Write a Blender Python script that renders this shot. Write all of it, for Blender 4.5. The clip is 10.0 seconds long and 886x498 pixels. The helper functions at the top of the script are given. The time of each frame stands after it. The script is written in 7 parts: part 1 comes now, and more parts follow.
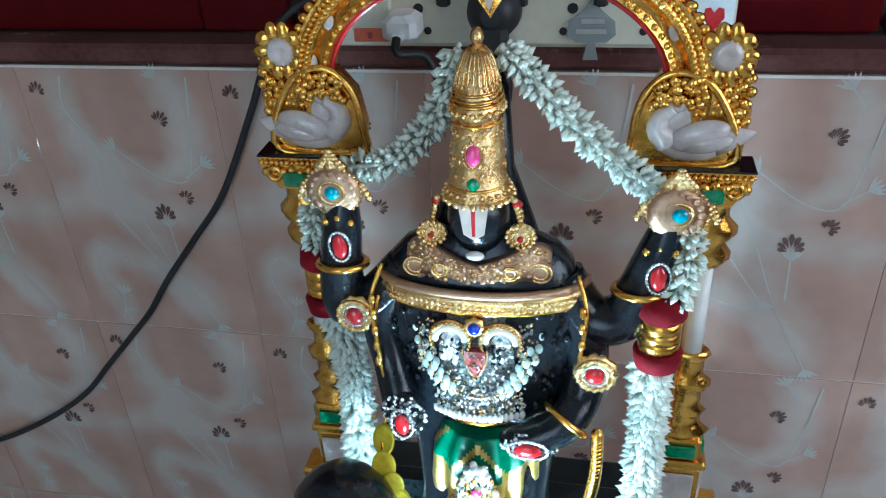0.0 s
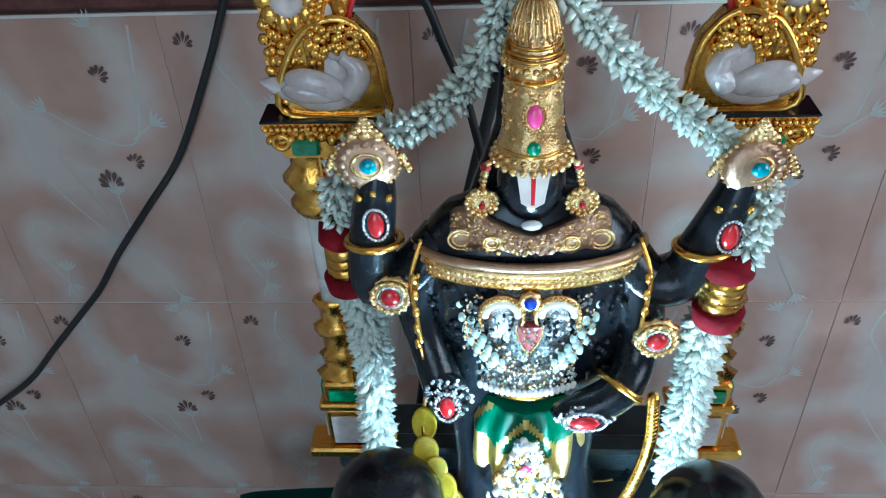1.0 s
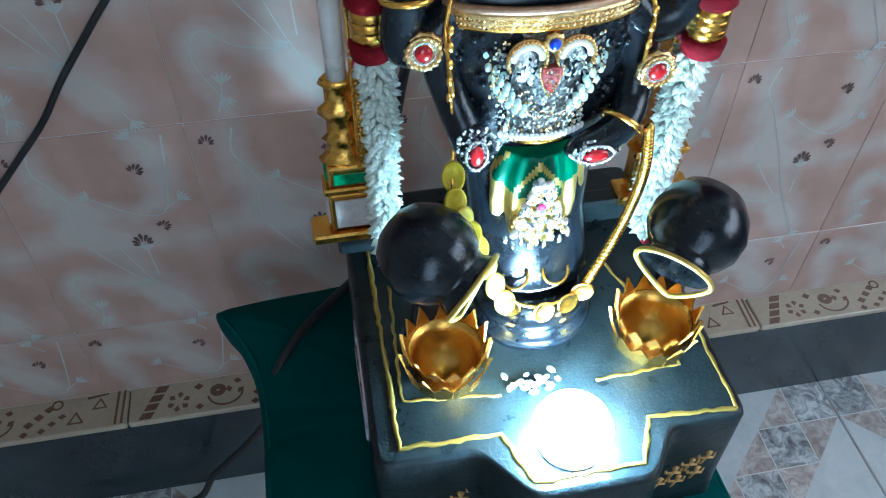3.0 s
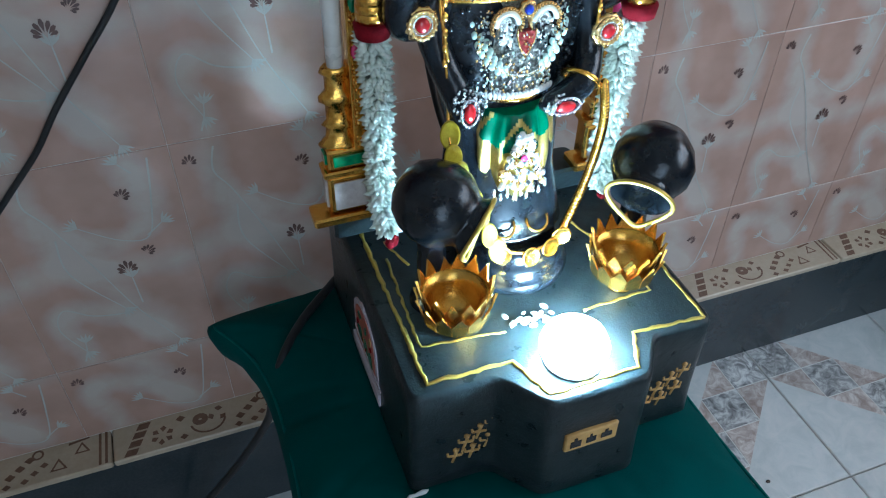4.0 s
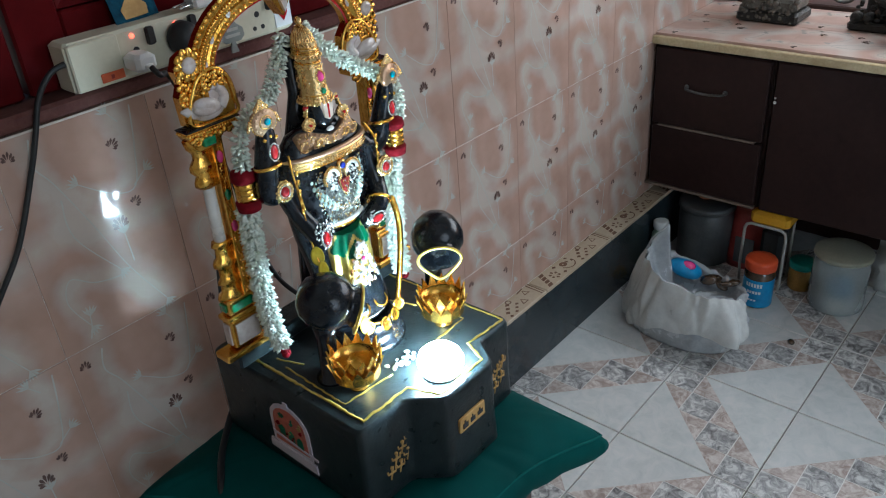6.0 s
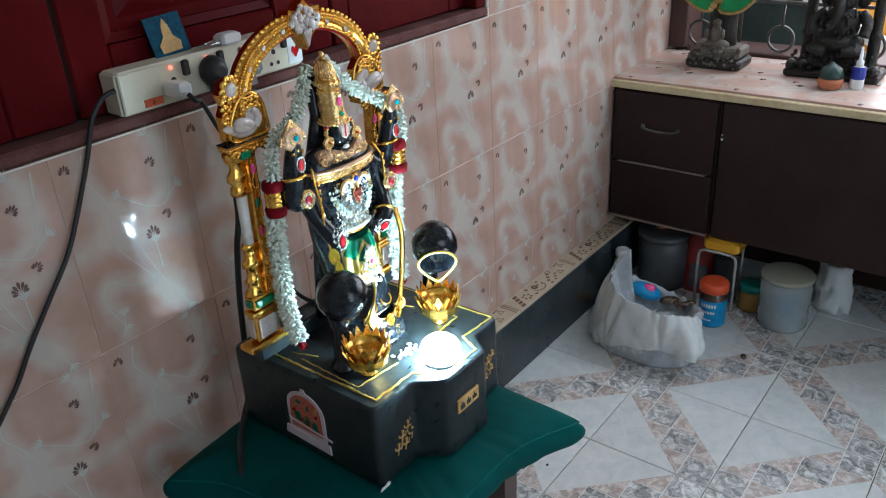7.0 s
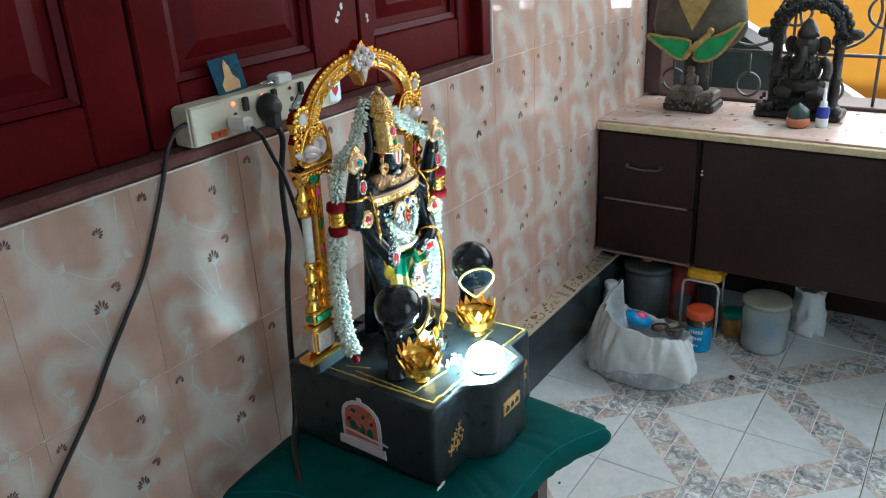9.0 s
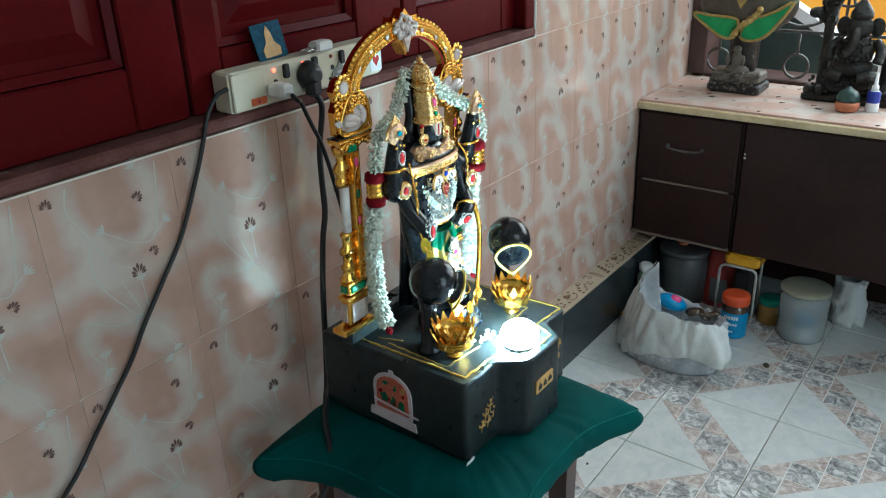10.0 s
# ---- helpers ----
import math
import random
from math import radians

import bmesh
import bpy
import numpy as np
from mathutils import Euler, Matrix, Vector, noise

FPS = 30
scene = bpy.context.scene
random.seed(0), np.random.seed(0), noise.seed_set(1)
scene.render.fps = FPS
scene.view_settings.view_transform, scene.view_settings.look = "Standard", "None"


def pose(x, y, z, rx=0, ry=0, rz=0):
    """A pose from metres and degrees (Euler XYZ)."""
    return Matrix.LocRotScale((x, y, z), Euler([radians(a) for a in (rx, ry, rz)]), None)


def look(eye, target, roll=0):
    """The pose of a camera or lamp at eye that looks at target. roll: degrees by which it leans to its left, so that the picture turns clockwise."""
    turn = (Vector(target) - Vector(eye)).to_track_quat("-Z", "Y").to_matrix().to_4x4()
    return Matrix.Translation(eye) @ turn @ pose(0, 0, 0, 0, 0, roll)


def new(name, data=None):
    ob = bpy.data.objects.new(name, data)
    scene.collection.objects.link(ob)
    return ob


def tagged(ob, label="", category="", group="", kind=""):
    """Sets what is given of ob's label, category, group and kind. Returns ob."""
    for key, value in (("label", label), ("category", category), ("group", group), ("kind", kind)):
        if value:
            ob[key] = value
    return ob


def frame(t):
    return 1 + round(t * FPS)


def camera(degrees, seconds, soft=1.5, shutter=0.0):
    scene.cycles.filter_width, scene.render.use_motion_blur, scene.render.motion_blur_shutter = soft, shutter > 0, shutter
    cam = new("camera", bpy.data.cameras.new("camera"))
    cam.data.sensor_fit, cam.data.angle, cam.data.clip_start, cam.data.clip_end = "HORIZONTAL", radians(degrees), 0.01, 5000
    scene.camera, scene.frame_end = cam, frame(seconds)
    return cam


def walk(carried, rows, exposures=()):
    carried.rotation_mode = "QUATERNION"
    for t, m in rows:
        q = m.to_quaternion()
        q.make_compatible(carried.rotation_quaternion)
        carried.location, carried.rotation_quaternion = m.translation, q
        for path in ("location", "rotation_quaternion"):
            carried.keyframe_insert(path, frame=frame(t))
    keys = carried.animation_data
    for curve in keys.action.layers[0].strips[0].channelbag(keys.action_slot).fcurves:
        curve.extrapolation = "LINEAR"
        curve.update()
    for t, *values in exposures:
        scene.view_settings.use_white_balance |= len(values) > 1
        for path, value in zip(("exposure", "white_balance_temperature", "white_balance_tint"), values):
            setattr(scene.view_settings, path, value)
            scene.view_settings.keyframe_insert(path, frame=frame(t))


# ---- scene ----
cam = camera(58.1, 10.0, soft=1.1)
PATH = [
    (0, (0.032, -0.653, 1.143), (-0.341, 1.03, 0.129), -3.2),
    (0.5, (-0.032, -0.63, 1.136), (-0.123, 1.049, 0.055), -2.7),
    (1, (-0.06, -0.605, 1.146), (-0.171, 0.994, -0.051), -2.7),
    (1.5, (-0.096, -0.599, 1.182), (-0.041, 0.949, -0.084), -1.8),
    (2, (-0.142, -0.625, 1.176), (0.017, 0.791, -0.228), -1.0),
    (2.5, (-0.157, -0.647, 1.147), (-0.032, 0.724, -0.303), -1.0),
    (3, (-0.181, -0.672, 1.128), (0.071, 0.665, -0.338), 0.3),
    (3.2, (-0.209, -0.692, 1.121), (0.112, 0.666, -0.312), -0.0),
    (4.3, (-0.332, -0.792, 1.118), (0.316, 0.574, -0.191), 0.1),
    (4.5, (-0.37, -0.801, 1.136), (0.394, 0.523, -0.153), -0.8),
    (5, (-0.441, -0.844, 1.167), (0.542, 0.421, -0.03), -1.3),
    (5.5, (-0.514, -0.912, 1.214), (0.628, 0.333, 0.143), -1.7),
    (6, (-0.606, -0.943, 1.237), (0.67, 0.227, 0.236), -4.7),
    (6.2, (-0.646, -0.936, 1.259), (0.672, 0.194, 0.265), -5.2),
    (7.3, (-0.803, -1.018, 1.254), (0.613, 0.123, 0.421), -3.8),
    (7.5, (-0.831, -1.014, 1.253), (0.609, 0.121, 0.454), -4.9),
    (8, (-0.902, -0.992, 1.251), (0.577, 0.09, 0.451), -5.5),
    (8.5, (-0.938, -0.981, 1.252), (0.57, 0.083, 0.48), -4.4),
    (9, (-0.94, -0.965, 1.254), (0.57, 0.093, 0.479), -3.1),
    (9.5, (-0.935, -0.957, 1.25), (0.55, 0.117, 0.449), -2.9),
    (10, (-0.938, -0.951, 1.244), (0.509, 0.158, 0.421), -2.2),
]
# the clip's own camera opens up and warms a little as the bright lamp moves off
EXPOSURES = [(0.0, 0.03, 5000, 1), (2.0, 0.10, 4750, 0), (3.0, 0.12, 4800, 1), (4.5, -0.05, 5150, 3), (6.0, -0.06, 5600, 6), (7.5, 0.32, 5450, 6), (8.5, 0.36, 5450, 2), (10.0, 0.40, 5500, -3)]
walk(cam, [(t, look(eye, target, roll)) for t, eye, target, roll in PATH], EXPOSURES)

# ---- world, daylight and lamps ----
world = bpy.data.worlds.new("world")
scene.world = world
world.use_nodes = True
wn, wl = world.node_tree.nodes, world.node_tree.links
sky = wn.new("ShaderNodeTexSky")
sky.sky_type = "NISHITA"
sky.sun_disc = False
sky.sun_elevation, sky.sun_rotation = radians(47.8), radians(208)
wn["Background"].inputs["Strength"].default_value = 0.10
wl.new(sky.outputs[0], wn["Background"].inputs["Color"])

sun_data = bpy.data.lights.new("sun", "SUN")
sun_data.energy, sun_data.angle, sun_data.color = 5.0, radians(0.5), (1.0, 0.95, 0.87)
sun = new("sun", sun_data)
sun.matrix_world = look((-3.2, -6, 7.5), (0, 0, 0))


def area_light(name, eye, target, wide, high, watts, colour):
    data = bpy.data.lights.new(name, "AREA")
    data.shape, data.size, data.size_y, data.energy, data.color = "RECTANGLE", wide, high, watts, colour
    lamp = new(name, data)
    lamp.matrix_world = look(eye, target)
    return lamp


# the grille window over the counter, and a fill lamp added in an unseen doorway
area_light("daylight_east", (1.80, -0.95, 1.30), (0.50, -0.62, 0.20), 1.50, 1.15, 28, (0.98, 0.99, 1.0))
area_light("unseen_door_fill", (-0.35, -2.58, 1.15), (0.70, -0.8, 0.0), 0.95, 1.80, 13, (0.88, 0.95, 1.0))

# ---- materials ----
MATS = {}


def nodes_of(name):
    m = bpy.data.materials.new(name)
    m.use_nodes = True
    MATS[name] = m
    t = m.node_tree
    return m, t.nodes, t.links, t.nodes["Principled BSDF"]


def noise_node(n, l, vec, scale, detail=4.0, rough=0.55, distort=0.0):
    k = n.new("ShaderNodeTexNoise")
    k.inputs["Scale"].default_value, k.inputs["Detail"].default_value = scale, detail
    k.inputs["Roughness"].default_value, k.inputs["Distortion"].default_value = rough, distort
    l.new(vec, k.inputs["Vector"])
    return k


def ramp_node(n, l, fac, stops):
    r = n.new("ShaderNodeValToRGB")
    e = r.color_ramp.elements
    while len(e) < len(stops):
        e.new(0.5)
    for k, (p, c) in zip(e, stops):
        k.position, k.color = p, (*c, 1.0) if len(c) == 3 else c
    l.new(fac, r.inputs["Fac"])
    return r


def mix_node(n, l, fac, a, b, blend="MIX"):
    k = n.new("ShaderNodeMix")
    k.data_type, k.blend_type = "RGBA", blend
    for sock, v in ((k.inputs[0], fac), (k.inputs[6], a), (k.inputs[7], b)):
        if isinstance(v, (int, float)):
            sock.default_value = v
        elif isinstance(v, tuple):
            sock.default_value = (*v, 1.0)
        else:
            l.new(v, sock)
    return k.outputs[2]


def math_node(n, l, op, a, b=0.5, c=0.0):
    k = n.new("ShaderNodeMath")
    k.operation = op
    for i, v in enumerate((a, b, c)):
        if isinstance(v, (int, float)):
            k.inputs[i].default_value = v
        else:
            l.new(v, k.inputs[i])
    return k.outputs[0]


def surface(name, a, b, rough=0.5, metal=0.0, scale=20.0, fine=160.0, bump=0.15, spread=0.15, coat=0.0,
            wear=None, wear_at=0.62, trans=0.0, ior=1.45, depth=0.002, piece=0.0, sheen=0.0, spec=0.5):
    """A plain material with colour that varies between a and b at two scales, uneven gloss and fine relief."""
    m, n, l, p = nodes_of(name)
    tc = n.new("ShaderNodeTexCoord")
    vec = tc.outputs["Object"]
    big, small = noise_node(n, l, vec, scale), noise_node(n, l, vec, fine, 5.0, 0.65)
    f = math_node(n, l, "MULTIPLY_ADD", small.outputs[0], 0.35, math_node(n, l, "MULTIPLY", big.outputs[0], 0.65))
    col = ramp_node(n, l, f, [(0.36, a), (0.64, b)]).outputs[0]
    if wear:
        w = noise_node(n, l, vec, scale * 1.7, 8.0, 0.7)
        col = mix_node(n, l, ramp_node(n, l, w.outputs[0], [(wear_at, (0, 0, 0)), (wear_at + 0.10, (1, 1, 1))]).outputs[0], col, wear)
    if piece:
        oi = n.new("ShaderNodeObjectInfo")
        v = math_node(n, l, "MULTIPLY_ADD", oi.outputs["Random"], piece, 1.0 - piece / 2)
        hsv = n.new("ShaderNodeHueSaturation")
        l.new(v, hsv.inputs["Value"])
        l.new(col, hsv.inputs["Color"])
        col = hsv.outputs[0]
    l.new(col, p.inputs["Base Color"])
    l.new(math_node(n, l, "MULTIPLY_ADD", big.outputs[0], spread, max(0.02, rough - spread / 2)), p.inputs["Roughness"])
    p.inputs["Metallic"].default_value = metal
    p.inputs["Coat Weight"].default_value = coat
    p.inputs["Coat Roughness"].default_value = 0.08
    p.inputs["Transmission Weight"].default_value = trans
    p.inputs["IOR"].default_value = ior
    p.inputs["Sheen Weight"].default_value = sheen
    p.inputs["Specular IOR Level"].default_value = spec
    if bump:
        bp = n.new("ShaderNodeBump")
        bp.inputs["Strength"].default_value, bp.inputs["Distance"].default_value = bump, depth
        l.new(f, bp.inputs["Height"])
        l.new(bp.outputs[0], p.inputs["Normal"])
    return m


def glow(name, colour, strength):
    m, n, l, p = nodes_of(name)
    p.inputs["Base Color"].default_value = (*colour, 1)
    p.inputs["Emission Color"].default_value = (*colour, 1)
    p.inputs["Emission Strength"].default_value = strength
    return m


# soft white drifts of the wall tile's print: half width, then places across and up the tile
DRIFTS = (
    (0.017, (0.148, 0.302), (0.156, 0.270), (0.163, 0.240), (0.159, 0.200)),
    (0.012, (0.159, 0.200), (0.130, 0.184), (0.098, 0.192), (0.065, 0.213)),
    (0.014, (0.043, 0.300), (0.038, 0.251), (0.047, 0.222)),
    (0.019, (0.047, 0.222), (0.060, 0.185), (0.083, 0.145), (0.114, 0.088), (0.155, 0.012)),
    (0.016, (-0.012, 0.148), (0.040, 0.162), (0.092, 0.160)),
    (0.015, (0.092, 0.158), (0.135, 0.144), (0.212, 0.140)),
    (0.013, (0.030, 0.098), (0.066, 0.091), (0.107, 0.064), (0.150, 0.010)),
    (0.013, (0.030, 0.098), (0.027, 0.068), (0.046, 0.026), (0.047, -0.006)),
)


def wall_tile_material(name, dull=0.0):
    """Glazed tile: pink ground under a branching drift of smoky white, the same print on each tile."""
    m, n, l, p = nodes_of(name)
    tc = n.new("ShaderNodeTexCoord")
    warp = noise_node(n, l, tc.outputs["Object"], 30.0, 2.0, 0.5)
    off = n.new("ShaderNodeVectorMath")
    off.operation = "MULTIPLY_ADD"
    l.new(warp.outputs["Color"], off.inputs[0])
    off.inputs[1].default_value = (0.014, 0.0, 0.014)
    l.new(tc.outputs["Object"], off.inputs[2])
    total = None
    for wide, *run in DRIFTS:
        for (xa, za), (xb, zb) in zip(run, run[1:]):
            half = math.hypot(xb - xa, zb - za) / 2
            mp = n.new("ShaderNodeMapping")
            mp.vector_type = "TEXTURE"
            mp.inputs["Location"].default_value = ((xa + xb) / 2 + 0.007, -0.004, (za + zb) / 2 + 0.007)
            mp.inputs["Rotation"].default_value = (0, -math.atan2(zb - za, xb - xa), 0)
            mp.inputs["Scale"].default_value = (half + wide * 1.25, 1.0, wide * 1.95)
            l.new(off.outputs[0], mp.inputs["Vector"])
            gr = n.new("ShaderNodeTexGradient")
            gr.gradient_type = "SPHERICAL"
            l.new(mp.outputs[0], gr.inputs["Vector"])
            total = gr.outputs["Fac"] if total is None else math_node(n, l, "ADD", total, gr.outputs["Fac"])
    wisp = noise_node(n, l, off.outputs[0], 38.0, 5.0, 0.6)
    f = math_node(n, l, "MULTIPLY", total, math_node(n, l, "MULTIPLY_ADD", wisp.outputs[0], 0.9, 0.45))
    f = ramp_node(n, l, f, [(0.06, (0, 0, 0)), (0.40, (0.22, 0.22, 0.22)), (0.80, (0.45, 0.45, 0.45)), (1.1, (0.60, 0.60, 0.60))]).outputs[0]
    pink = ramp_node(n, l, noise_node(n, l, tc.outputs["Object"], 16.0, 3.0).outputs[0], [(0.3, (0.395, 0.252, 0.196)), (0.7, (0.480, 0.318, 0.254))])
    col = mix_node(n, l, f, pink.outputs[0], (0.545, 0.535, 0.485))
    geo = n.new("ShaderNodeNewGeometry")
    dirt = noise_node(n, l, geo.outputs["Position"], 3.0, 6.0, 0.65)
    col = mix_node(n, l, ramp_node(n, l, dirt.outputs[0], [(0.5, (0, 0, 0)), (0.8, (0.22, 0.22, 0.22))]).outputs[0], col, (0.34, 0.28, 0.23))
    l.new(col, p.inputs["Base Color"])
    l.new(math_node(n, l, "MULTIPLY_ADD", dirt.outputs[0], 0.06 + dull, 0.022 + dull), p.inputs["Roughness"])
    bp = n.new("ShaderNodeBump")
    bp.inputs["Strength"].default_value, bp.inputs["Distance"].default_value = 0.035, 0.004
    l.new(noise_node(n, l, geo.outputs["Position"], 12.0, 3.0, 0.5).outputs[0], bp.inputs["Height"])
    l.new(bp.outputs[0], p.inputs["Normal"])
    return m


def island_stone(name, stops, scale, rough):
    """Printed stone whose shade changes from piece to piece of one tile."""
    m, n, l, p = nodes_of(name)
    geo = n.new("ShaderNodeNewGeometry")
    k = noise_node(n, l, geo.outputs["Position"], scale, 8.0, 0.68, 1.2)
    col = ramp_node(n, l, k.outputs[0], stops).outputs[0]
    hsv = n.new("ShaderNodeHueSaturation")
    l.new(math_node(n, l, "MULTIPLY_ADD", geo.outputs["Random Per Island"], 0.22, 0.88), hsv.inputs["Value"])
    l.new(col, hsv.inputs["Color"])
    l.new(hsv.outputs[0], p.inputs["Base Color"])
    big = noise_node(n, l, geo.outputs["Position"], 4.0, 5.0)
    l.new(math_node(n, l, "MULTIPLY_ADD", big.outputs[0], 0.25, rough - 0.1), p.inputs["Roughness"])
    bp = n.new("ShaderNodeBump")
    bp.inputs["Strength"].default_value, bp.inputs["Distance"].default_value = 0.15, 0.001
    l.new(k.outputs[0], bp.inputs["Height"])
    l.new(bp.outputs[0], p.inputs["Normal"])
    return m


TILE = wall_tile_material("glazed wall tile")
WORNTILE = wall_tile_material("worn counter tile", 0.22)
GROUT = surface("tile grout", (0.56, 0.51, 0.46), (0.70, 0.66, 0.60), 0.85, scale=12)
SPRIG = surface("pale sprig print", (0.43, 0.425, 0.39), (0.50, 0.50, 0.465), 0.06, bump=0)
FAN = surface("brown shell print", (0.09, 0.055, 0.05), (0.16, 0.10, 0.085), 0.12, bump=0)
GRANITE = surface("black granite skirting", (0.018, 0.026, 0.031), (0.040, 0.051, 0.057), 0.22, scale=8, fine=300, bump=0.03, wear=(0.07, 0.065, 0.06), wear_at=0.66)
BORDER = surface("cream border tile", (0.40, 0.32, 0.225), (0.50, 0.41, 0.30), 0.2, scale=14, bump=0.03)
BROWN_PRINT = surface("brown border print", (0.13, 0.075, 0.05), (0.20, 0.12, 0.08), 0.2, bump=0)
PALE = island_stone("pale grey floor tile", [(0.3, (0.53, 0.56, 0.55)), (0.52, (0.62, 0.635, 0.62)), (0.7, (0.69, 0.68, 0.66))], 22, 0.20)
SLATE = island_stone("mottled grey mosaic", [(0.36, (0.16, 0.155, 0.155)), (0.49, (0.40, 0.395, 0.39)), (0.60, (0.72, 0.72, 0.70))], 40, 0.24)
ROSE = island_stone("mottled rose mosaic", [(0.36, (0.36, 0.28, 0.245)), (0.5, (0.52, 0.445, 0.40)), (0.62, (0.70, 0.65, 0.61))], 44, 0.24)
FLINE = surface("pale mosaic joint", (0.68, 0.67, 0.64), (0.76, 0.75, 0.71), 0.4, bump=0)
FGROUT = surface("dirty floor grout", (0.16, 0.14, 0.115), (0.30, 0.26, 0.21), 0.85)
PLASTER = surface("cream wall plaster", (0.58, 0.54, 0.47), (0.68, 0.64, 0.57), 0.8, scale=3, wear=(0.45, 0.41, 0.35), wear_at=0.66)
WHITEWASH = surface("white ceiling paint", (0.72, 0.71, 0.68), (0.80, 0.79, 0.76), 0.9, scale=3)
REDWOOD = surface("dark red painted wood", (0.060, 0.0026, 0.0040), (0.094, 0.0050, 0.0064), 0.34, scale=5, fine=90, bump=0.12, wear=(0.11, 0.030, 0.026), wear_at=0.74, spec=0.06)
SILL = surface("dusty red sill", (0.075, 0.024, 0.021), (0.15, 0.068, 0.058), 0.75, scale=14, wear=(0.26, 0.18, 0.155), wear_at=0.62, spec=0.2)
CHIP = surface("bare plaster chip", (0.5, 0.48, 0.45), (0.65, 0.62, 0.58), 0.8, bump=0)
CABINET = surface("dark brown laminate", (0.024, 0.0125, 0.0112), (0.038, 0.0205, 0.0175), 0.42, scale=4, fine=60, bump=0.06, wear=(0.06, 0.04, 0.035), wear_at=0.72, spec=0.12)
EDGE = surface("worn laminate edge", (0.12, 0.085, 0.065), (0.24, 0.18, 0.14), 0.6)
YELLOW_EDGE = surface("yellowed counter edge", (0.42, 0.31, 0.17), (0.58, 0.46, 0.28), 0.45, wear=(0.25, 0.18, 0.11), wear_at=0.62)
BLACK = surface("black lacquer", (0.006, 0.008, 0.011), (0.014, 0.017, 0.022), 0.16, scale=45, fine=300, bump=0.30, spread=0.12)
BLACKTOP = surface("black rough lacquer", (0.010, 0.0155, 0.0175), (0.024, 0.032, 0.034), 0.30, scale=55, fine=380, bump=0.75, depth=0.002, spread=0.16, spec=0.32)
GOLD = surface("polished gold paint", (0.72, 0.36, 0.045), (0.95, 0.60, 0.14), 0.24, 1.0, scale=60, fine=420, bump=0.30, spread=0.18)
GOLDFOIL = surface("stamped gold foil", (0.68, 0.34, 0.04), (0.96, 0.60, 0.14), 0.15, 1.0, scale=95, fine=220, bump=0.5, depth=0.0022, spread=0.10)
PALEGOLD = surface("pale chased gold", (0.74, 0.47, 0.17), (0.94, 0.70, 0.34), 0.26, 1.0, scale=90, fine=600, bump=0.55, spread=0.15)
GOLDLINE = surface("hand painted gold line", (0.50, 0.34, 0.06), (0.72, 0.52, 0.12), 0.36, 0.7, scale=60, fine=300, bump=0.3)
BRASSPAINT = surface("dull ochre paint", (0.42, 0.24, 0.07), (0.58, 0.36, 0.12), 0.5, scale=40)
SILVER = surface("bright silver", (0.66, 0.68, 0.68), (0.90, 0.92, 0.92), 0.18, 1.0, scale=200, fine=700, bump=0.6)
FILIGREE = surface("dull silver filigree", (0.06, 0.06, 0.06), (0.50, 0.50, 0.47), 0.34, 0.9, scale=420, fine=1200, bump=1.0, depth=0.004)
PEARL = surface("pale pearl", (0.46, 0.62, 0.54), (0.66, 0.78, 0.70), 0.14, coat=0.6, bump=0)
RED = surface("red glass stone", (0.34, 0.005, 0.009), (0.52, 0.012, 0.016), 0.10, coat=1.0, bump=0)
DARKRED = surface("dark red chased stone", (0.16, 0.012, 0.014), (0.34, 0.05, 0.04), 0.16, scale=400, fine=900, bump=0.6, coat=0.6)
PINK = surface("pink glass stone", (0.70, 0.03, 0.18), (0.85, 0.08, 0.30), 0.08, coat=1.0, bump=0)
GREEN = surface("green glass stone", (0.01, 0.16, 0.06), (0.02, 0.30, 0.12), 0.1, coat=1.0, scale=200, bump=0.4)
BLUE = surface("blue glass stone", (0.01, 0.02, 0.35), (0.02, 0.05, 0.55), 0.08, coat=1.0, bump=0)
TEAL = surface("turquoise stone", (0.0, 0.22, 0.30), (0.01, 0.34, 0.42), 0.1, coat=1.0, bump=0)
GREENSILK = surface("green silk", (0.002, 0.075, 0.035), (0.006, 0.14, 0.065), 0.34, scale=60, spec=0.4)
GOLDSILK = surface("gold brocade", (0.50, 0.36, 0.08), (0.78, 0.60, 0.20), 0.30, 0.85, scale=80, fine=700, bump=0.5)
COINFOIL = surface("thin yellow foil", (0.40, 0.29, 0.010), (0.58, 0.46, 0.025), 0.38, 0.0, scale=120, fine=700, bump=0.5, spec=0.2)
SANDAL = surface("sandal paste", (0.46, 0.35, 0.28), (0.58, 0.46, 0.38), 0.6, scale=90, bump=0.3)
ROSEGOLD = surface("chased rose gold", (0.44, 0.27, 0.16), (0.64, 0.42, 0.27), 0.32, 0.8, scale=120, fine=600, bump=0.6)
WHITEPAINT = surface("white enamel", (0.74, 0.72, 0.67), (0.84, 0.82, 0.77), 0.25, bump=0.03)
CRYSTAL = surface("pearly moulded plastic", (0.60, 0.50, 0.45), (0.84, 0.77, 0.73), 0.16, scale=55, fine=160, bump=0.45, depth=0.004, coat=0.7, trans=0.30)
VELVET = surface("crimson velvet", (0.12, 0.003, 0.008), (0.24, 0.006, 0.014), 0.8, scale=60, fine=800, bump=0.4, spec=0.15)
PETAL = surface("white plastic petal", (0.66, 0.71, 0.61), (0.80, 0.84, 0.74), 0.42, scale=200, fine=900, bump=0.1)
CLOTH = surface("bottle green cloth", (0.002, 0.046, 0.043), (0.005, 0.078, 0.072), 0.80, scale=9, fine=900, bump=0.35, spread=0.1, spec=0.12)
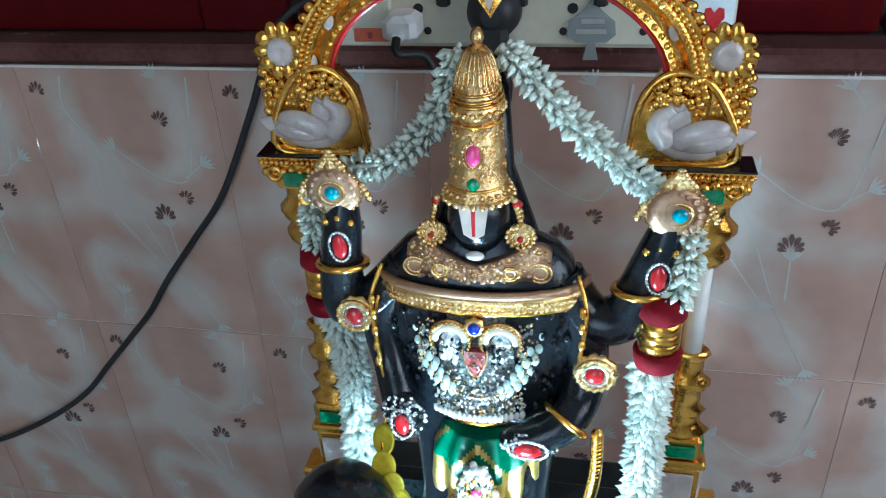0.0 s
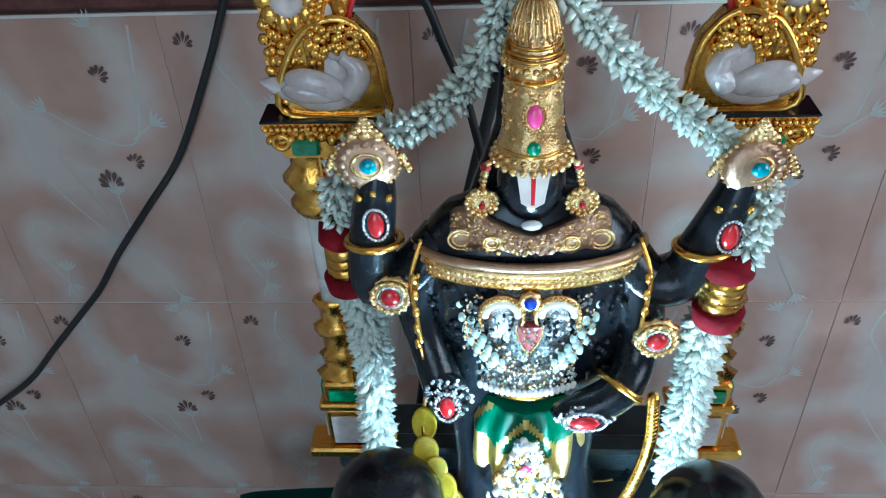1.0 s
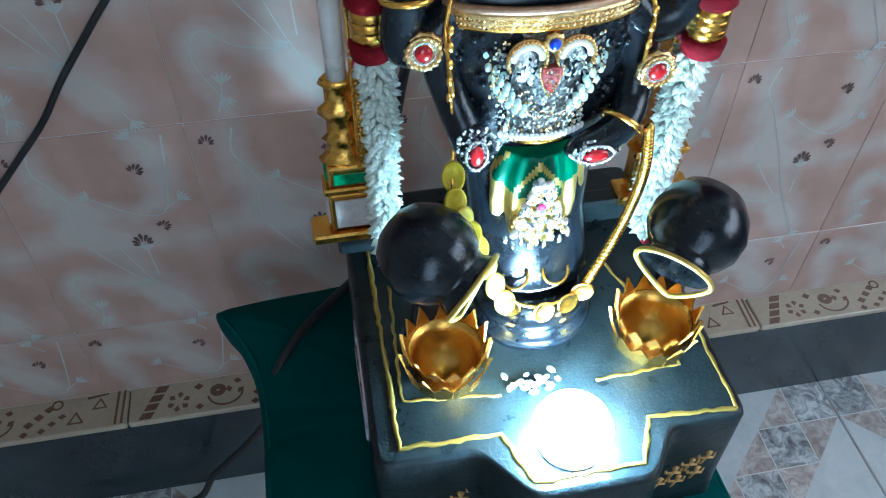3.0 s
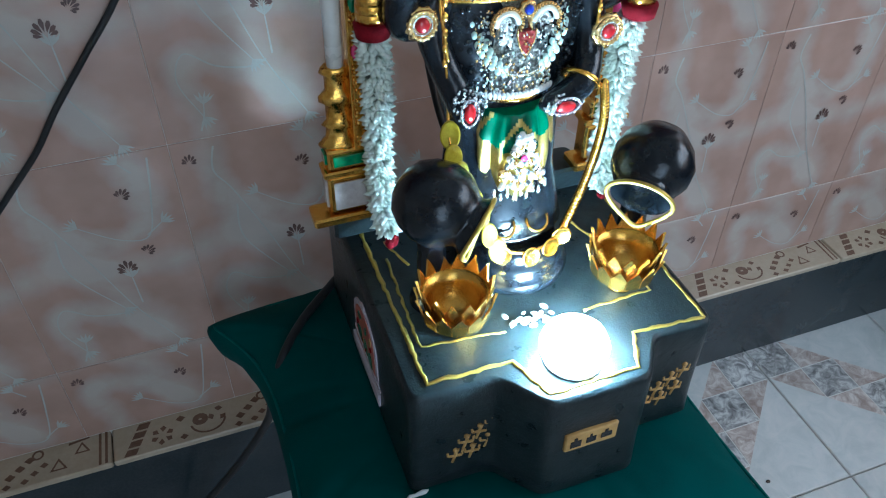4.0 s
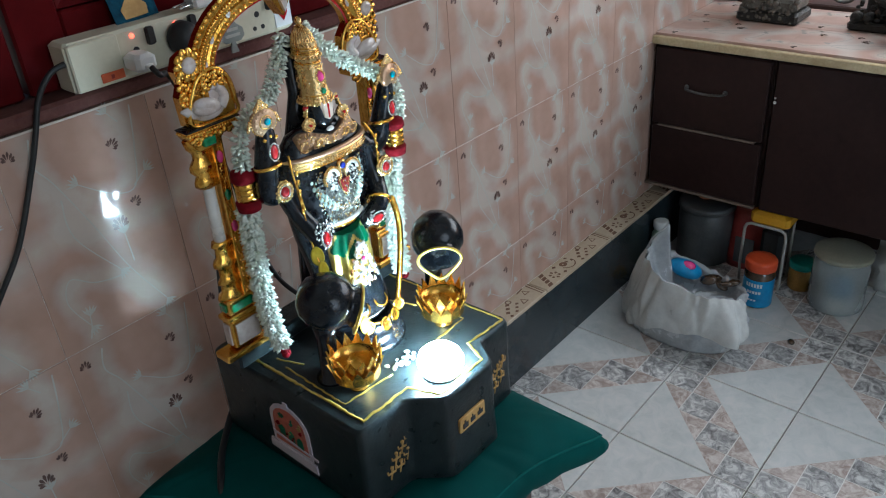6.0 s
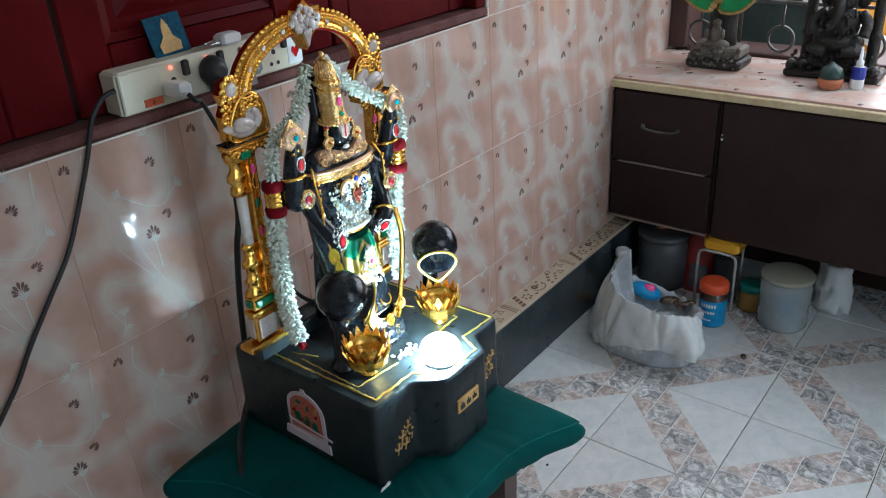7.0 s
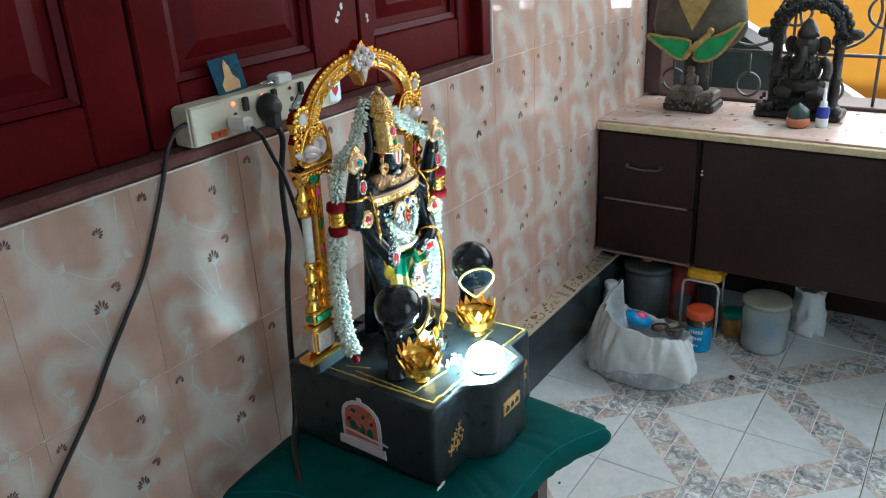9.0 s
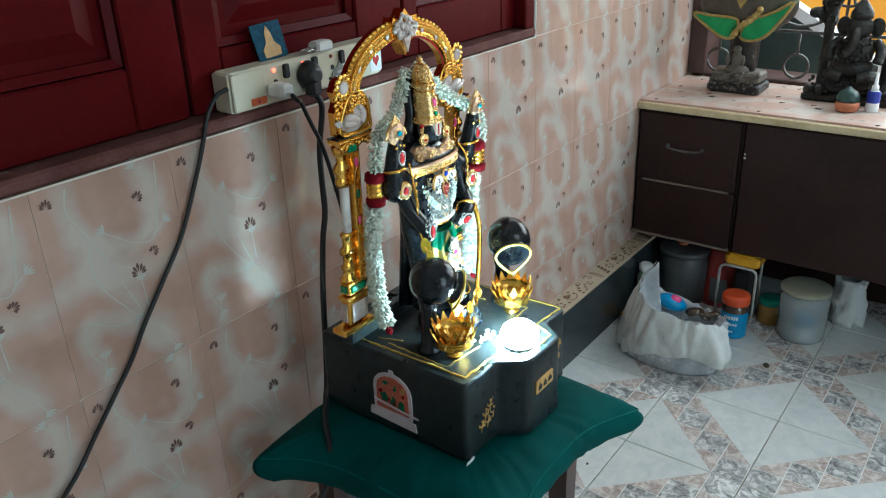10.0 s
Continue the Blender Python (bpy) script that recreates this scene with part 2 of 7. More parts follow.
STOOLWOOD = surface("dark stool wood", (0.045, 0.022, 0.018), (0.085, 0.045, 0.036), 0.45, scale=12)
CREAM = surface("cream switchboard plastic", (0.60, 0.57, 0.44), (0.68, 0.65, 0.52), 0.32, scale=10, bump=0.03, wear=(0.48, 0.44, 0.33), wear_at=0.72)
WHITEPLASTIC = surface("white charger plastic", (0.70, 0.71, 0.71), (0.78, 0.79, 0.79), 0.3, bump=0.03)
RUBBER = surface("black cable rubber", (0.010, 0.010, 0.011), (0.022, 0.022, 0.023), 0.5, bump=0.1)
ORANGEPLATE = surface("orange name plate", (0.55, 0.10, 0.04), (0.66, 0.15, 0.06), 0.35, bump=0)
NEON = glow("neon indicator", (1.0, 0.10, 0.05), 4.0)
LEDGLOW = glow("led lens", (0.72, 0.94, 1.0), 325.0)
LEDBODY = surface("white lamp rim", (0.7, 0.7, 0.7), (0.8, 0.8, 0.8), 0.3)
CARDBLUE = surface("blue card print", (0.002, 0.030, 0.062), (0.008, 0.085, 0.140), 0.55, scale=120, spec=0.12)
STICKERRED = surface("faded red sticker", (0.36, 0.06, 0.04), (0.52, 0.16, 0.10), 0.4, scale=90, fine=300)
STICKEREDGE = surface("pale lilac paper", (0.52, 0.46, 0.52), (0.64, 0.58, 0.62), 0.5)
POLYBAG = surface("white polythene", (0.60, 0.61, 0.59), (0.76, 0.77, 0.75), 0.30, scale=14, fine=110, bump=0.35, depth=0.004, trans=0.12, ior=1.2)
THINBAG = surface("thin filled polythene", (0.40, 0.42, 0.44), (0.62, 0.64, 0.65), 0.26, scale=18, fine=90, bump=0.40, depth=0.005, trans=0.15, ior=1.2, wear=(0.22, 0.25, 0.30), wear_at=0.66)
STITCH = surface("worn green seam", (0.006, 0.085, 0.078), (0.014, 0.125, 0.112), 0.8, scale=60, spec=0.12)
PALEGREEN = surface("pale green bottle plastic", (0.20, 0.27, 0.20), (0.30, 0.37, 0.28), 0.3)
PALEGREY = surface("pale grey plastic", (0.34, 0.34, 0.32), (0.44, 0.44, 0.41), 0.4)
GREYPLASTIC = surface("dark grey plastic", (0.055, 0.060, 0.062), (0.09, 0.095, 0.098), 0.45)
CREAMLID = surface("cloudy cream lid", (0.38, 0.38, 0.29), (0.50, 0.49, 0.38), 0.35, trans=0.4, ior=1.15, bump=0.1)
MILKY = surface("milky clear plastic", (0.55, 0.60, 0.60), (0.66, 0.70, 0.69), 0.24, trans=0.68, ior=1.10, bump=0.1)
YELLOWP = surface("yellow plastic", (0.62, 0.30, 0.012), (0.74, 0.40, 0.025), 0.4)
ORANGEP = surface("orange red lid plastic", (0.62, 0.07, 0.02), (0.74, 0.11, 0.035), 0.4)
BLUEP = surface("bright blue label", (0.015, 0.20, 0.46), (0.03, 0.30, 0.58), 0.35, scale=60)
DARKGLASS = surface("dark jar contents", (0.035, 0.022, 0.015), (0.09, 0.055, 0.03), 0.15, coat=0.7)
REDPACK = surface("red packet foil", (0.22, 0.02, 0.02), (0.34, 0.05, 0.04), 0.35, scale=30)
TEALLID = surface("teal lid plastic", (0.01, 0.16, 0.13), (0.02, 0.24, 0.19), 0.4)
OCHRE = surface("ochre contents", (0.20, 0.10, 0.02), (0.34, 0.18, 0.04), 0.5)
STONE = surface("dark weathered bronze", (0.005, 0.0042, 0.0034), (0.020, 0.016, 0.0115), 0.45, scale=70, fine=260, bump=1.0, depth=0.008, wear=(0.075, 0.062, 0.042), wear_at=0.58)
BROWNSTONE = surface("brown weathered stone", (0.045, 0.036, 0.026), (0.105, 0.082, 0.058), 0.55, scale=30, fine=200, bump=0.7, depth=0.004, wear=(0.17, 0.10, 0.07), wear_at=0.60)
DUSTYSTONE = surface("dusty brown stone", (0.075, 0.062, 0.049), (0.15, 0.128, 0.104), 0.7, scale=40, bump=0.5, depth=0.004)
LEAFGREEN = surface("bright green enamel", (0.01, 0.20, 0.05), (0.03, 0.32, 0.09), 0.35, scale=30)
OLDGOLD = surface("old gold paint", (0.30, 0.20, 0.06), (0.45, 0.32, 0.11), 0.45, 0.5, scale=60, bump=0.4)
TERRACOTTA = surface("terracotta", (0.36, 0.11, 0.05), (0.48, 0.17, 0.08), 0.6)
DARKGREENP = surface("dark green glaze", (0.014, 0.035, 0.028), (0.03, 0.06, 0.05), 0.35)
IRON = surface("painted window iron", (0.06, 0.055, 0.05), (0.14, 0.135, 0.13), 0.4, metal=0.3)
ORANGEWALL = surface("orange painted wall", (0.78, 0.34, 0.03), (0.86, 0.42, 0.045), 0.8, scale=4, wear=(0.5, 0.2, 0.03), wear_at=0.66)
WHITERAIL = surface("white painted slab", (0.68, 0.66, 0.66), (0.8, 0.78, 0.77), 0.6)
TEALBOARD = surface("weathered teal board", (0.022, 0.038, 0.035), (0.055, 0.080, 0.072), 0.6, scale=8, wear=(0.12, 0.10, 0.08), wear_at=0.6)
EARTH = surface("bare courtyard ground", (0.20, 0.17, 0.14), (0.32, 0.28, 0.23), 0.9, scale=2)

# ---- mesh helpers ----


def thing(name, at, label, category, group="", kind=""):
    ob = new(name)
    ob.location, ob.empty_display_size = at, 0.05
    return tagged(ob, label, category, group, kind)


def part(name, bm, mats, parent=None, label=""):
    """Links a bmesh, made in world places, as one mesh object under a thing or a part."""
    me = bpy.data.meshes.new(name)
    bm.normal_update()
    bm.to_mesh(me)
    bm.free()
    for m in mats if isinstance(mats, (list, tuple)) else [mats]:
        me.materials.append(m)
    ob = new(name, me)
    if parent:
        ob.parent = parent
        root = parent
        while root.parent:
            root = root.parent
        if parent is root:
            ob.matrix_parent_inverse = Matrix.Translation(-root.location)
    if label:
        ob["label"] = label
    return ob


def grid_faces(bm, rings, mi=0, smooth=True, closed=True, caps=(True, True)):
    """Skins a list of rings of places."""
    vs = [[bm.verts.new(p) for p in r] for r in rings]
    k = len(vs[0])
    for a, b in zip(vs, vs[1:]):
        for i in range(k if closed else k - 1):
            j = (i + 1) % k
            f = bm.faces.new((a[i], a[j], b[j], b[i]))
            f.material_index, f.smooth = mi, smooth
    for end, r in ((0, vs[0][::-1]), (1, vs[-1])):
        if caps[end] and closed:
            f = bm.faces.new(r)
            f.material_index = mi
    return vs


def box(bm, x0, x1, y0, y1, z0, z1, mi=0, bev=0.0, m=None):
    """A box with edges cut off by bev."""
    lo, hi = Vector((x0, y0, z0)), Vector((x1, y1, z1))
    c, h = (lo + hi) / 2, (hi - lo) / 2
    b = min(bev, 0.45 * min(h))
    def at(x, y, z):
        v = Vector((c.x + x, c.y + y, c.z + z))
        return m @ v if m else v
    if b <= 0:
        rings = [[at(h.x * sx, h.y * sy, h.z * sz) for sx, sy in ((-1, -1), (1, -1), (1, 1), (-1, 1))] for sz in (-1, 1)]
    else:
        def ring(ix, z):
            X, Y = h.x - ix, h.y - ix
            return [at(x, y, z) for x, y in ((-X + b, -Y), (X - b, -Y), (X, -Y + b), (X, Y - b), (X - b, Y), (-X + b, Y), (-X, Y - b), (-X, -Y + b))]
        rings = [ring(b, -h.z), ring(0, -h.z + b), ring(0, h.z - b), ring(b, h.z)]
    grid_faces(bm, rings, mi, False)


def frame_of(d):
    d = Vector(d).normalized()
    u = d.cross(Vector((0, 0, 1)) if abs(d.z) < 0.9 else Vector((1, 0, 0))).normalized()
    return u, d.cross(u).normalized()


def rod(bm, a, b, r0, r1=None, seg=12, mi=0, smooth=True):
    a, b = Vector(a), Vector(b)
    u, v = frame_of(b - a)
    r1 = r0 if r1 is None else r1
    cs = [(math.cos(2 * math.pi * i / seg), math.sin(2 * math.pi * i / seg)) for i in range(seg)]
    grid_faces(bm, [[p + (u * c + v * s) * r for c, s in cs] for p, r in ((a, r0), (b, r1))], mi, smooth)


def smooth_path(pts, steps=6, loop=False):
    """A Catmull-Rom path through places."""
    p = [Vector(q) for q in pts]
    n = len(p)
    out = []
    for i in range(n if loop else n - 1):
        a, b, c, d = (p[(i - 1) % n], p[i], p[(i + 1) % n], p[(i + 2) % n]) if loop else (p[max(i - 1, 0)], p[i], p[i + 1], p[min(i + 2, n - 1)])
        for k in range(steps):
            t = k / steps
            out.append(0.5 * (2 * b + (c - a) * t + (2 * a - 5 * b + 4 * c - d) * t * t + (3 * b - a - 3 * c + d) * t ** 3))
    if not loop:
        out.append(p[-1])
    return out


def tube(bm, pts, r, seg=8, mi=0, loop=False, flat=1.0, radii=None):
    """A tube along places; flat squashes it along its second axis."""
    n = len(pts)
    rings, u = [], None
    for i, p in enumerate(pts):
        a, b = (pts[(i - 1) % n], pts[(i + 1) % n]) if loop else (pts[max(i - 1, 0)], pts[min(i + 1, n - 1)])
        d = (Vector(b) - Vector(a)).normalized()
        if u is None:
            u, _ = frame_of(d)
        u = (u - d * u.dot(d)).normalized()
        v = d.cross(u)
        rr = radii[i] if radii else r
        rings.append([Vector(p) + (u * math.cos(2 * math.pi * k / seg) + v * math.sin(2 * math.pi * k / seg) * flat) * rr for k in range(seg)])
    if loop:
        rings.append(rings[0])
    grid_faces(bm, rings, mi, True, caps=(not loop, not loop))


def ball(bm, c, r, mi=0, seg=14, rows=8, s=(1, 1, 1), m=None):
    c = Vector(c)
    rings = []
    for j in range(rows + 1):
        a = math.pi * (j / rows * 0.98 + 0.01) - math.pi / 2
        ring = []
        for i in range(seg):
            b = 2 * math.pi * i / seg
            v = Vector((math.cos(a) * math.cos(b) * s[0], math.cos(a) * math.sin(b) * s[1], math.sin(a) * s[2])) * r
            ring.append(c + (m @ v if m else v))
        rings.append(ring)
    grid_faces(bm, rings, mi)


def lathe(bm, prof, c=(0, 0, 0), seg=24, mi=0, m=None, sy=1.0, lobes=0, lobe=0.0, caps=(True, True)):
    """Turns (radius, height) pairs round an upright axis through c; sy squashes it from front to back."""
    c = Vector(c)
    rings = []
    for r, z in prof:
        ring = []
        for i in range(seg):
            b = 2 * math.pi * i / seg
            k = r * (1 + lobe * math.cos(lobes * b))
            v = Vector((k * math.cos(b), k * math.sin(b) * sy, z))
            ring.append(c + (m @ v if m else v))
        rings.append(ring)
    grid_faces(bm, rings, mi, caps=caps)


def plate(bm, outline, y0, y1, mi=0, m=None):
    """An outline of (x, z) pairs, thickened from y0 to y1."""
    def at(x, y, z):
        v = Vector((x, y, z))
        return m @ v if m else v
    a, b = [bm.verts.new(at(x, y0, z)) for x, z in outline], [bm.verts.new(at(x, y1, z)) for x, z in outline]
    k = len(outline)
    for f in [a, b[::-1]] + [(a[i], b[i], b[(i + 1) % k], a[(i + 1) % k]) for i in range(k)]:
        bm.faces.new(f).material_index = mi


def torus(bm, c, big, small, mi=0, seg=20, ring=8, m=None, arc=2 * math.pi, start=0.0, sz=1.0):
    pts = []
    full = abs(arc - 2 * math.pi) < 1e-6
    k = seg if full else seg + 1
    for i in range(k):
        a = start + arc * i / seg
        v = Vector((math.cos(a) * big, 0, math.sin(a) * big * sz))
        pts.append(Vector(c) + (m @ v if m else v))
    tube(bm, pts, small, ring, mi, loop=full)


B = bmesh.new

# ---- the room ----
EAST, SOUTH, WEST, TOP, SILL_Z = 1.67, -2.60, -2.30, 2.60, 0.93

bm = B()
# the masonry behind the tiles, with the window's opening from the sill up
box(bm, WEST - 0.15, 2.4, -0.0032, 0.20, -0.1, SILL_Z - 0.004)
box(bm, 0.676, 2.4, -0.0032, 0.20, SILL_Z - 0.004, TOP)
box(bm, WEST - 0.15, -1.10, -0.0032, 0.20, SILL_Z - 0.004, TOP)
box(bm, -1.10, 0.676, -0.0032, 0.20, 2.05, TOP)
wall_north = tagged(part("wall_north", bm, GROUT), "masonry wall behind glazed pink tiles", "wall", kind="structure")

bm = B()
box(bm, EAST, EAST + 0.14, -2.75, 0.006, -0.1, 0.64)
box(bm, EAST, EAST + 0.14, -2.75, -1.85, 0.64, TOP)
box(bm, EAST, EAST + 0.14, -0.02, 0.006, 0.64, TOP)
box(bm, EAST, EAST + 0.14, -1.85, -0.02, 1.95, TOP)
tagged(part("wall_east", bm, PLASTER), "cream wall with a wide grille window over the counter", "wall", kind="structure")
bm = B()
box(bm, WEST - 0.15, -0.85, SOUTH - 0.15, SOUTH, -0.1, TOP)
box(bm, 0.15, EAST, SOUTH - 0.15, SOUTH, -0.1, TOP)
# lintel of the unseen doorway, added as a place for the fill lamp
box(bm, -0.85, 0.15, SOUTH - 0.15, SOUTH, 2.08, TOP)
tagged(part("wall_south", bm, PLASTER), "plain cream plaster wall with an added, unseen doorway", "wall", kind="structure")
bm = B()
box(bm, WEST - 0.15, WEST, SOUTH, 0.006, -0.1, TOP)
tagged(part("wall_west", bm, PLASTER), "plain cream plaster wall", "wall", kind="structure")
bm = B()
box(bm, WEST - 0.15, EAST + 0.15, SOUTH - 0.15, 0.20, TOP, TOP + 0.1)
# unseen slab outside, added to keep the sun off the floor
box(bm, -1.8, 1.2, SOUTH - 3.2, SOUTH - 0.15, 2.35, 2.45)
tagged(part("ceiling", bm, WHITEWASH), "plain white painted ceiling with an added sun-blocking slab outside", "ceiling", kind="structure")
bm = B()
box(bm, WEST - 0.15, EAST, SOUTH - 0.15, 0.006, -0.12, -0.006)
floor = tagged(part("floor", bm, FGROUT), "glazed floor tiles with pale diamonds and mosaic bands", "floor", kind="structure")
bm = B()
box(bm, -40, 40, -40, 40, -0.25, -0.13)
tagged(part("ground", bm, EARTH), "bare ground of the yard outside", "ground", kind="structure")

# black skirting standing proud of the wall, with the printed border lying on its ledge
bm = B()
box(bm, WEST, EAST, -0.0545, 0.005, 0.0, 0.184, bev=0.003)
tagged(part("baseboard", bm, GRANITE), "polished black granite skirting, standing proud of the tiled wall", "skirting", kind="structure")


def border_tile(width=0.30):
    """A cream tile with brown leaves, diamonds and bars printed on it."""
    bm = B()
    box(bm, 0.001, width - 0.001, -0.004, 0.0064, 0.157, 0.214, 0, 0.0018)
    y = -0.0044
    def flat(pts):
        f = bm.faces.new([bm.verts.new((x, y, z)) for x, z in pts])
        f.material_index = 1
    def arc(cx, cz, rx, rz, a0, a1, t, k=14):
        for i in range(k):
            p, q = (math.radians(a0 + (a1 - a0) * j / k) for j in (i, i + 1))
            flat([(cx + rx * math.cos(p), cz + rz * math.sin(p)), (cx + rx * math.cos(q), cz + rz * math.sin(q)),
                  (cx + (rx - t) * math.cos(q), cz + (rz - t) * math.sin(q)), (cx + (rx - t) * math.cos(p), cz + (rz - t) * math.sin(p))])
    def leafs(cx, cz, r, n, off=20, slim=0.35):
        for a in range(n):
            b = math.radians(360 / n * a + off)
            flat([(cx + 0.35 * r * math.cos(b), cz + 0.35 * r * math.sin(b)), (cx + 0.8 * r * math.cos(b - slim), cz + 0.8 * r * math.sin(b - slim)), (cx + r * math.cos(b), cz + r * math.sin(b)), (cx + 0.8 * r * math.cos(b + slim), cz + 0.8 * r * math.sin(b + slim))])
    def diamond(cx, cz, r):
        flat([(cx - r, cz), (cx, cz - r * 0.8), (cx + r, cz), (cx, cz + r * 0.8)])
    # a broad slanting band with pale dots left out, a floret, a roundel of two leaves
    for k in range(4):
        z = 0.160 + 0.013 * k
        flat([(0.014 + 0.006 * k, z), (0.030 + 0.006 * k, z), (0.035 + 0.006 * k, z + 0.010), (0.019 + 0.006 * k, z + 0.010)])
    leafs(0.066, 0.180, 0.016, 6)
    diamond(0.092, 0.200, 0.007)
    diamond(0.094, 0.168, 0.006)
    arc(0.128, 0.186, 0.025, 0.022, 190, 350, 0.003, 12)
    arc(0.118, 0.190, 0.011, 0.010, 0, 360, 0.0085, 12)
    leafs(0.142, 0.192, 0.014, 3, 75, 0.55)
    diamond(0.168, 0.164, 0.006)
    for k in range(3):
        diamond(0.172 + 0.012 * k, 0.178 + 0.010 * k, 0.0072)
        diamond(0.190 + 0.012 * k, 0.166 + 0.009 * k, 0.0058)
    arc(0.206, 0.203, 0.008, 0.008, 0, 360, 0.003, 12)
    # hollow triangles and a stepped bar
    for cx, cz, r in ((0.232, 0.176, 0.013), (0.262, 0.194, 0.012)):
        p = [(cx + r * math.cos(math.radians(q)), cz + r * math.sin(math.radians(q))) for q in (90, 210, 330)]
        for m in range(3):
            a, b = p[m], p[(m + 1) % 3]
            flat([a, b, (cx + (b[0] - cx) * 0.62, cz + (b[1] - cz) * 0.62), (cx + (a[0] - cx) * 0.62, cz + (a[1] - cz) * 0.62)])
    flat([(0.245, 0.205), (0.272, 0.209), (0.272, 0.212), (0.245, 0.209)])
    for x in (0.282, 0.290):
        flat([(x, 0.160), (x + 0.0035, 0.160), (x + 0.0055, 0.212), (x + 0.002, 0.212)])
    return bm


bm = B()
box(bm, -1.10, 0.676, -0.0056, -0.0034, SILL_Z - 0.0030, SILL_Z - 0.0004, 0, 0.0003)
part("grout_line", bm, GROUT, wall_north)
trim = tagged(new("trim"), "cream border tiles with brown leaf print on the skirting ledge", "border", kind="structure")
first = part("border_tile", border_tile(), [BORDER, BROWN_PRINT], trim)
first.location, first.rotation_euler = (-2.29, -0.2150, 0.1908), (-math.pi / 2, 0, 0)
for i in range(1, 13):
    ob = new("border_tile", first.data)
    ob.parent, ob.location, ob.rotation_euler = trim, (-2.29 + 0.30 * i + 0.0005, -0.2150, 0.1908), (-math.pi / 2, 0, 0)

# ---- the window with red wooden shutters ----
window_1 = thing("window_1", (-0.2, 0.03, SILL_Z), "closed dark red panelled wooden window shutters", "window", kind="structure")
bm = B()
box(bm, -1.10, 0.676, -0.006, 0.10, SILL_Z + 0.001, SILL_Z + 0.020, 0, 0.004)
part("window_sill", bm, SILL, window_1, "dusty dark red window sill")
bm = B()
box(bm, 0.640, 0.676, 0.0, 0.10, SILL_Z + 0.020, 2.05, 0, 0.003)
box(bm, -1.10, -1.06, 0.0, 0.10, SILL_Z + 0.020, 2.05, 0, 0.003)
box(bm, -1.06, 0.640, 0.0, 0.10, 2.01, 2.05, 0, 0.003)
part("window_frame", bm, REDWOOD, window_1)


def shutter(x0, x1, px0, px1):
    """One leaf: stiles and rails round two raised panels with moulded edges."""
    bm = B()
    z0, z1 = SILL_Z + 0.022, 2.008
    rails = [(z0, 1.040), (1.46, 1.54), (1.93, z1)]
    for a, b in ((x0, px0), (px1, x1)):
        box(bm, a, b, 0.030, 0.062, z0, z1, 0, 0.003)
    for a, b in rails:
        box(bm, px0, px1, 0.0305, 0.0615, a, b, 0, 0.003)
    leaf = part("shutter", bm, REDWOOD, window_1)
    for a, b in ((1.040, 1.46), (1.54, 1.93)):
        bm = B()
        box(bm, px0, px1, 0.048, 0.056, a, b)
        k, t = 0.030, 0.014
        def ring(d, y):
            return [Vector((px0 + d, y, a + d)), Vector((px1 - d, y, a + d)), Vector((px1 - d, y, b - d)), Vector((px0 + d, y, b - d))]
        grid_faces(bm, [ring(0.0, 0.0478), ring(0.002, 0.036), ring(t, 0.040), ring(t, 0.047), ring(k, 0.047), ring(k + 0.025, 0.039)], 0, False, caps=(False, True))
        part("panel", bm, REDWOOD, leaf)
    return leaf


shutter(-1.058, -0.735, -0.98, -0.80)
shutter(-0.730, -0.247, -0.66, -0.335)
shutter(-0.240, 0.243, -0.180, 0.118)
right_leaf = shutter(0.248, 0.638, 0.290, 0.585)
bm = B()
rng = random.Random(5)
for cx, cz in ((0.19, 1.095), (0.185, 1.085), (0.20, 1.108), (0.272, 1.075), (0.27, 1.083)):
    k = 7
    f = bm.faces.new([bm.verts.new((cx + 0.006 * rng.uniform(0.4, 1.1) * math.cos(2 * math.pi * i / k), 0.0297, cz + 0.006 * rng.uniform(0.4, 1.2) * math.sin(2 * math.pi * i / k))) for i in range(k)])
part("paint_chip", bm, CHIP, window_1, "pale chips in the red paint")

# ---- the counter over the open shelf, and the grille window ----
CT, CB, CX = 0.627, 0.230, 1.280


def cabinet_unit(y0, y1, label):
    cab = thing("cabinet", (CX + 0.2, (y0 + y1) / 2, CB), label, "cabinet", "cabinets under the counter")
    bm = B()
    box(bm, CX + 0.016, EAST - 0.004, y1 + 0.001, y0 - 0.001, CB, CT - 0.002, 0, 0.002)
    part("body", bm, CABINET, cab)
    return cab


cab = cabinet_unit(-0.004, -0.322, "dark brown laminate drawer unit hung under the counter")
for a, b in ((0.414, 0.620), (0.238, 0.408)):
    bm = B()
    box(bm, CX, CX + 0.017, -0.312, -0.016, a, b, 0, 0.003)
    drawer = part("drawer", bm, CABINET, cab)
    if b > 0.5:
        bm = B()
        tube(bm, smooth_path([(CX, -0.107, 0.527), (CX - 0.016, -0.113, 0.525), (CX - 0.018, -0.158, 0.521), (CX - 0.016, -0.203, 0.524), (CX, -0.209, 0.527)], 4), 0.0032, 8)
        ball(bm, (CX - 0.002, -0.107, 0.527), 0.0062)
        ball(bm, (CX - 0.002, -0.209, 0.527), 0.0062)
        part("handle", bm, IRON, drawer, "dull metal bow handle")
bm = B()
box(bm, CX - 0.003, CX + 0.010, -0.296, -0.034, 0.4085, 0.4135, 0, 0.001)
part("edge_strip", bm, EDGE, cab, "worn pale edge between the drawers")
bm = B()
box(bm, CX - 0.002, CX + 0.014, -0.314, -0.006, CB, 0.2370, 0, 0.001)
part("edge_strip", bm, EDGE, cab, "worn pale lower edge")
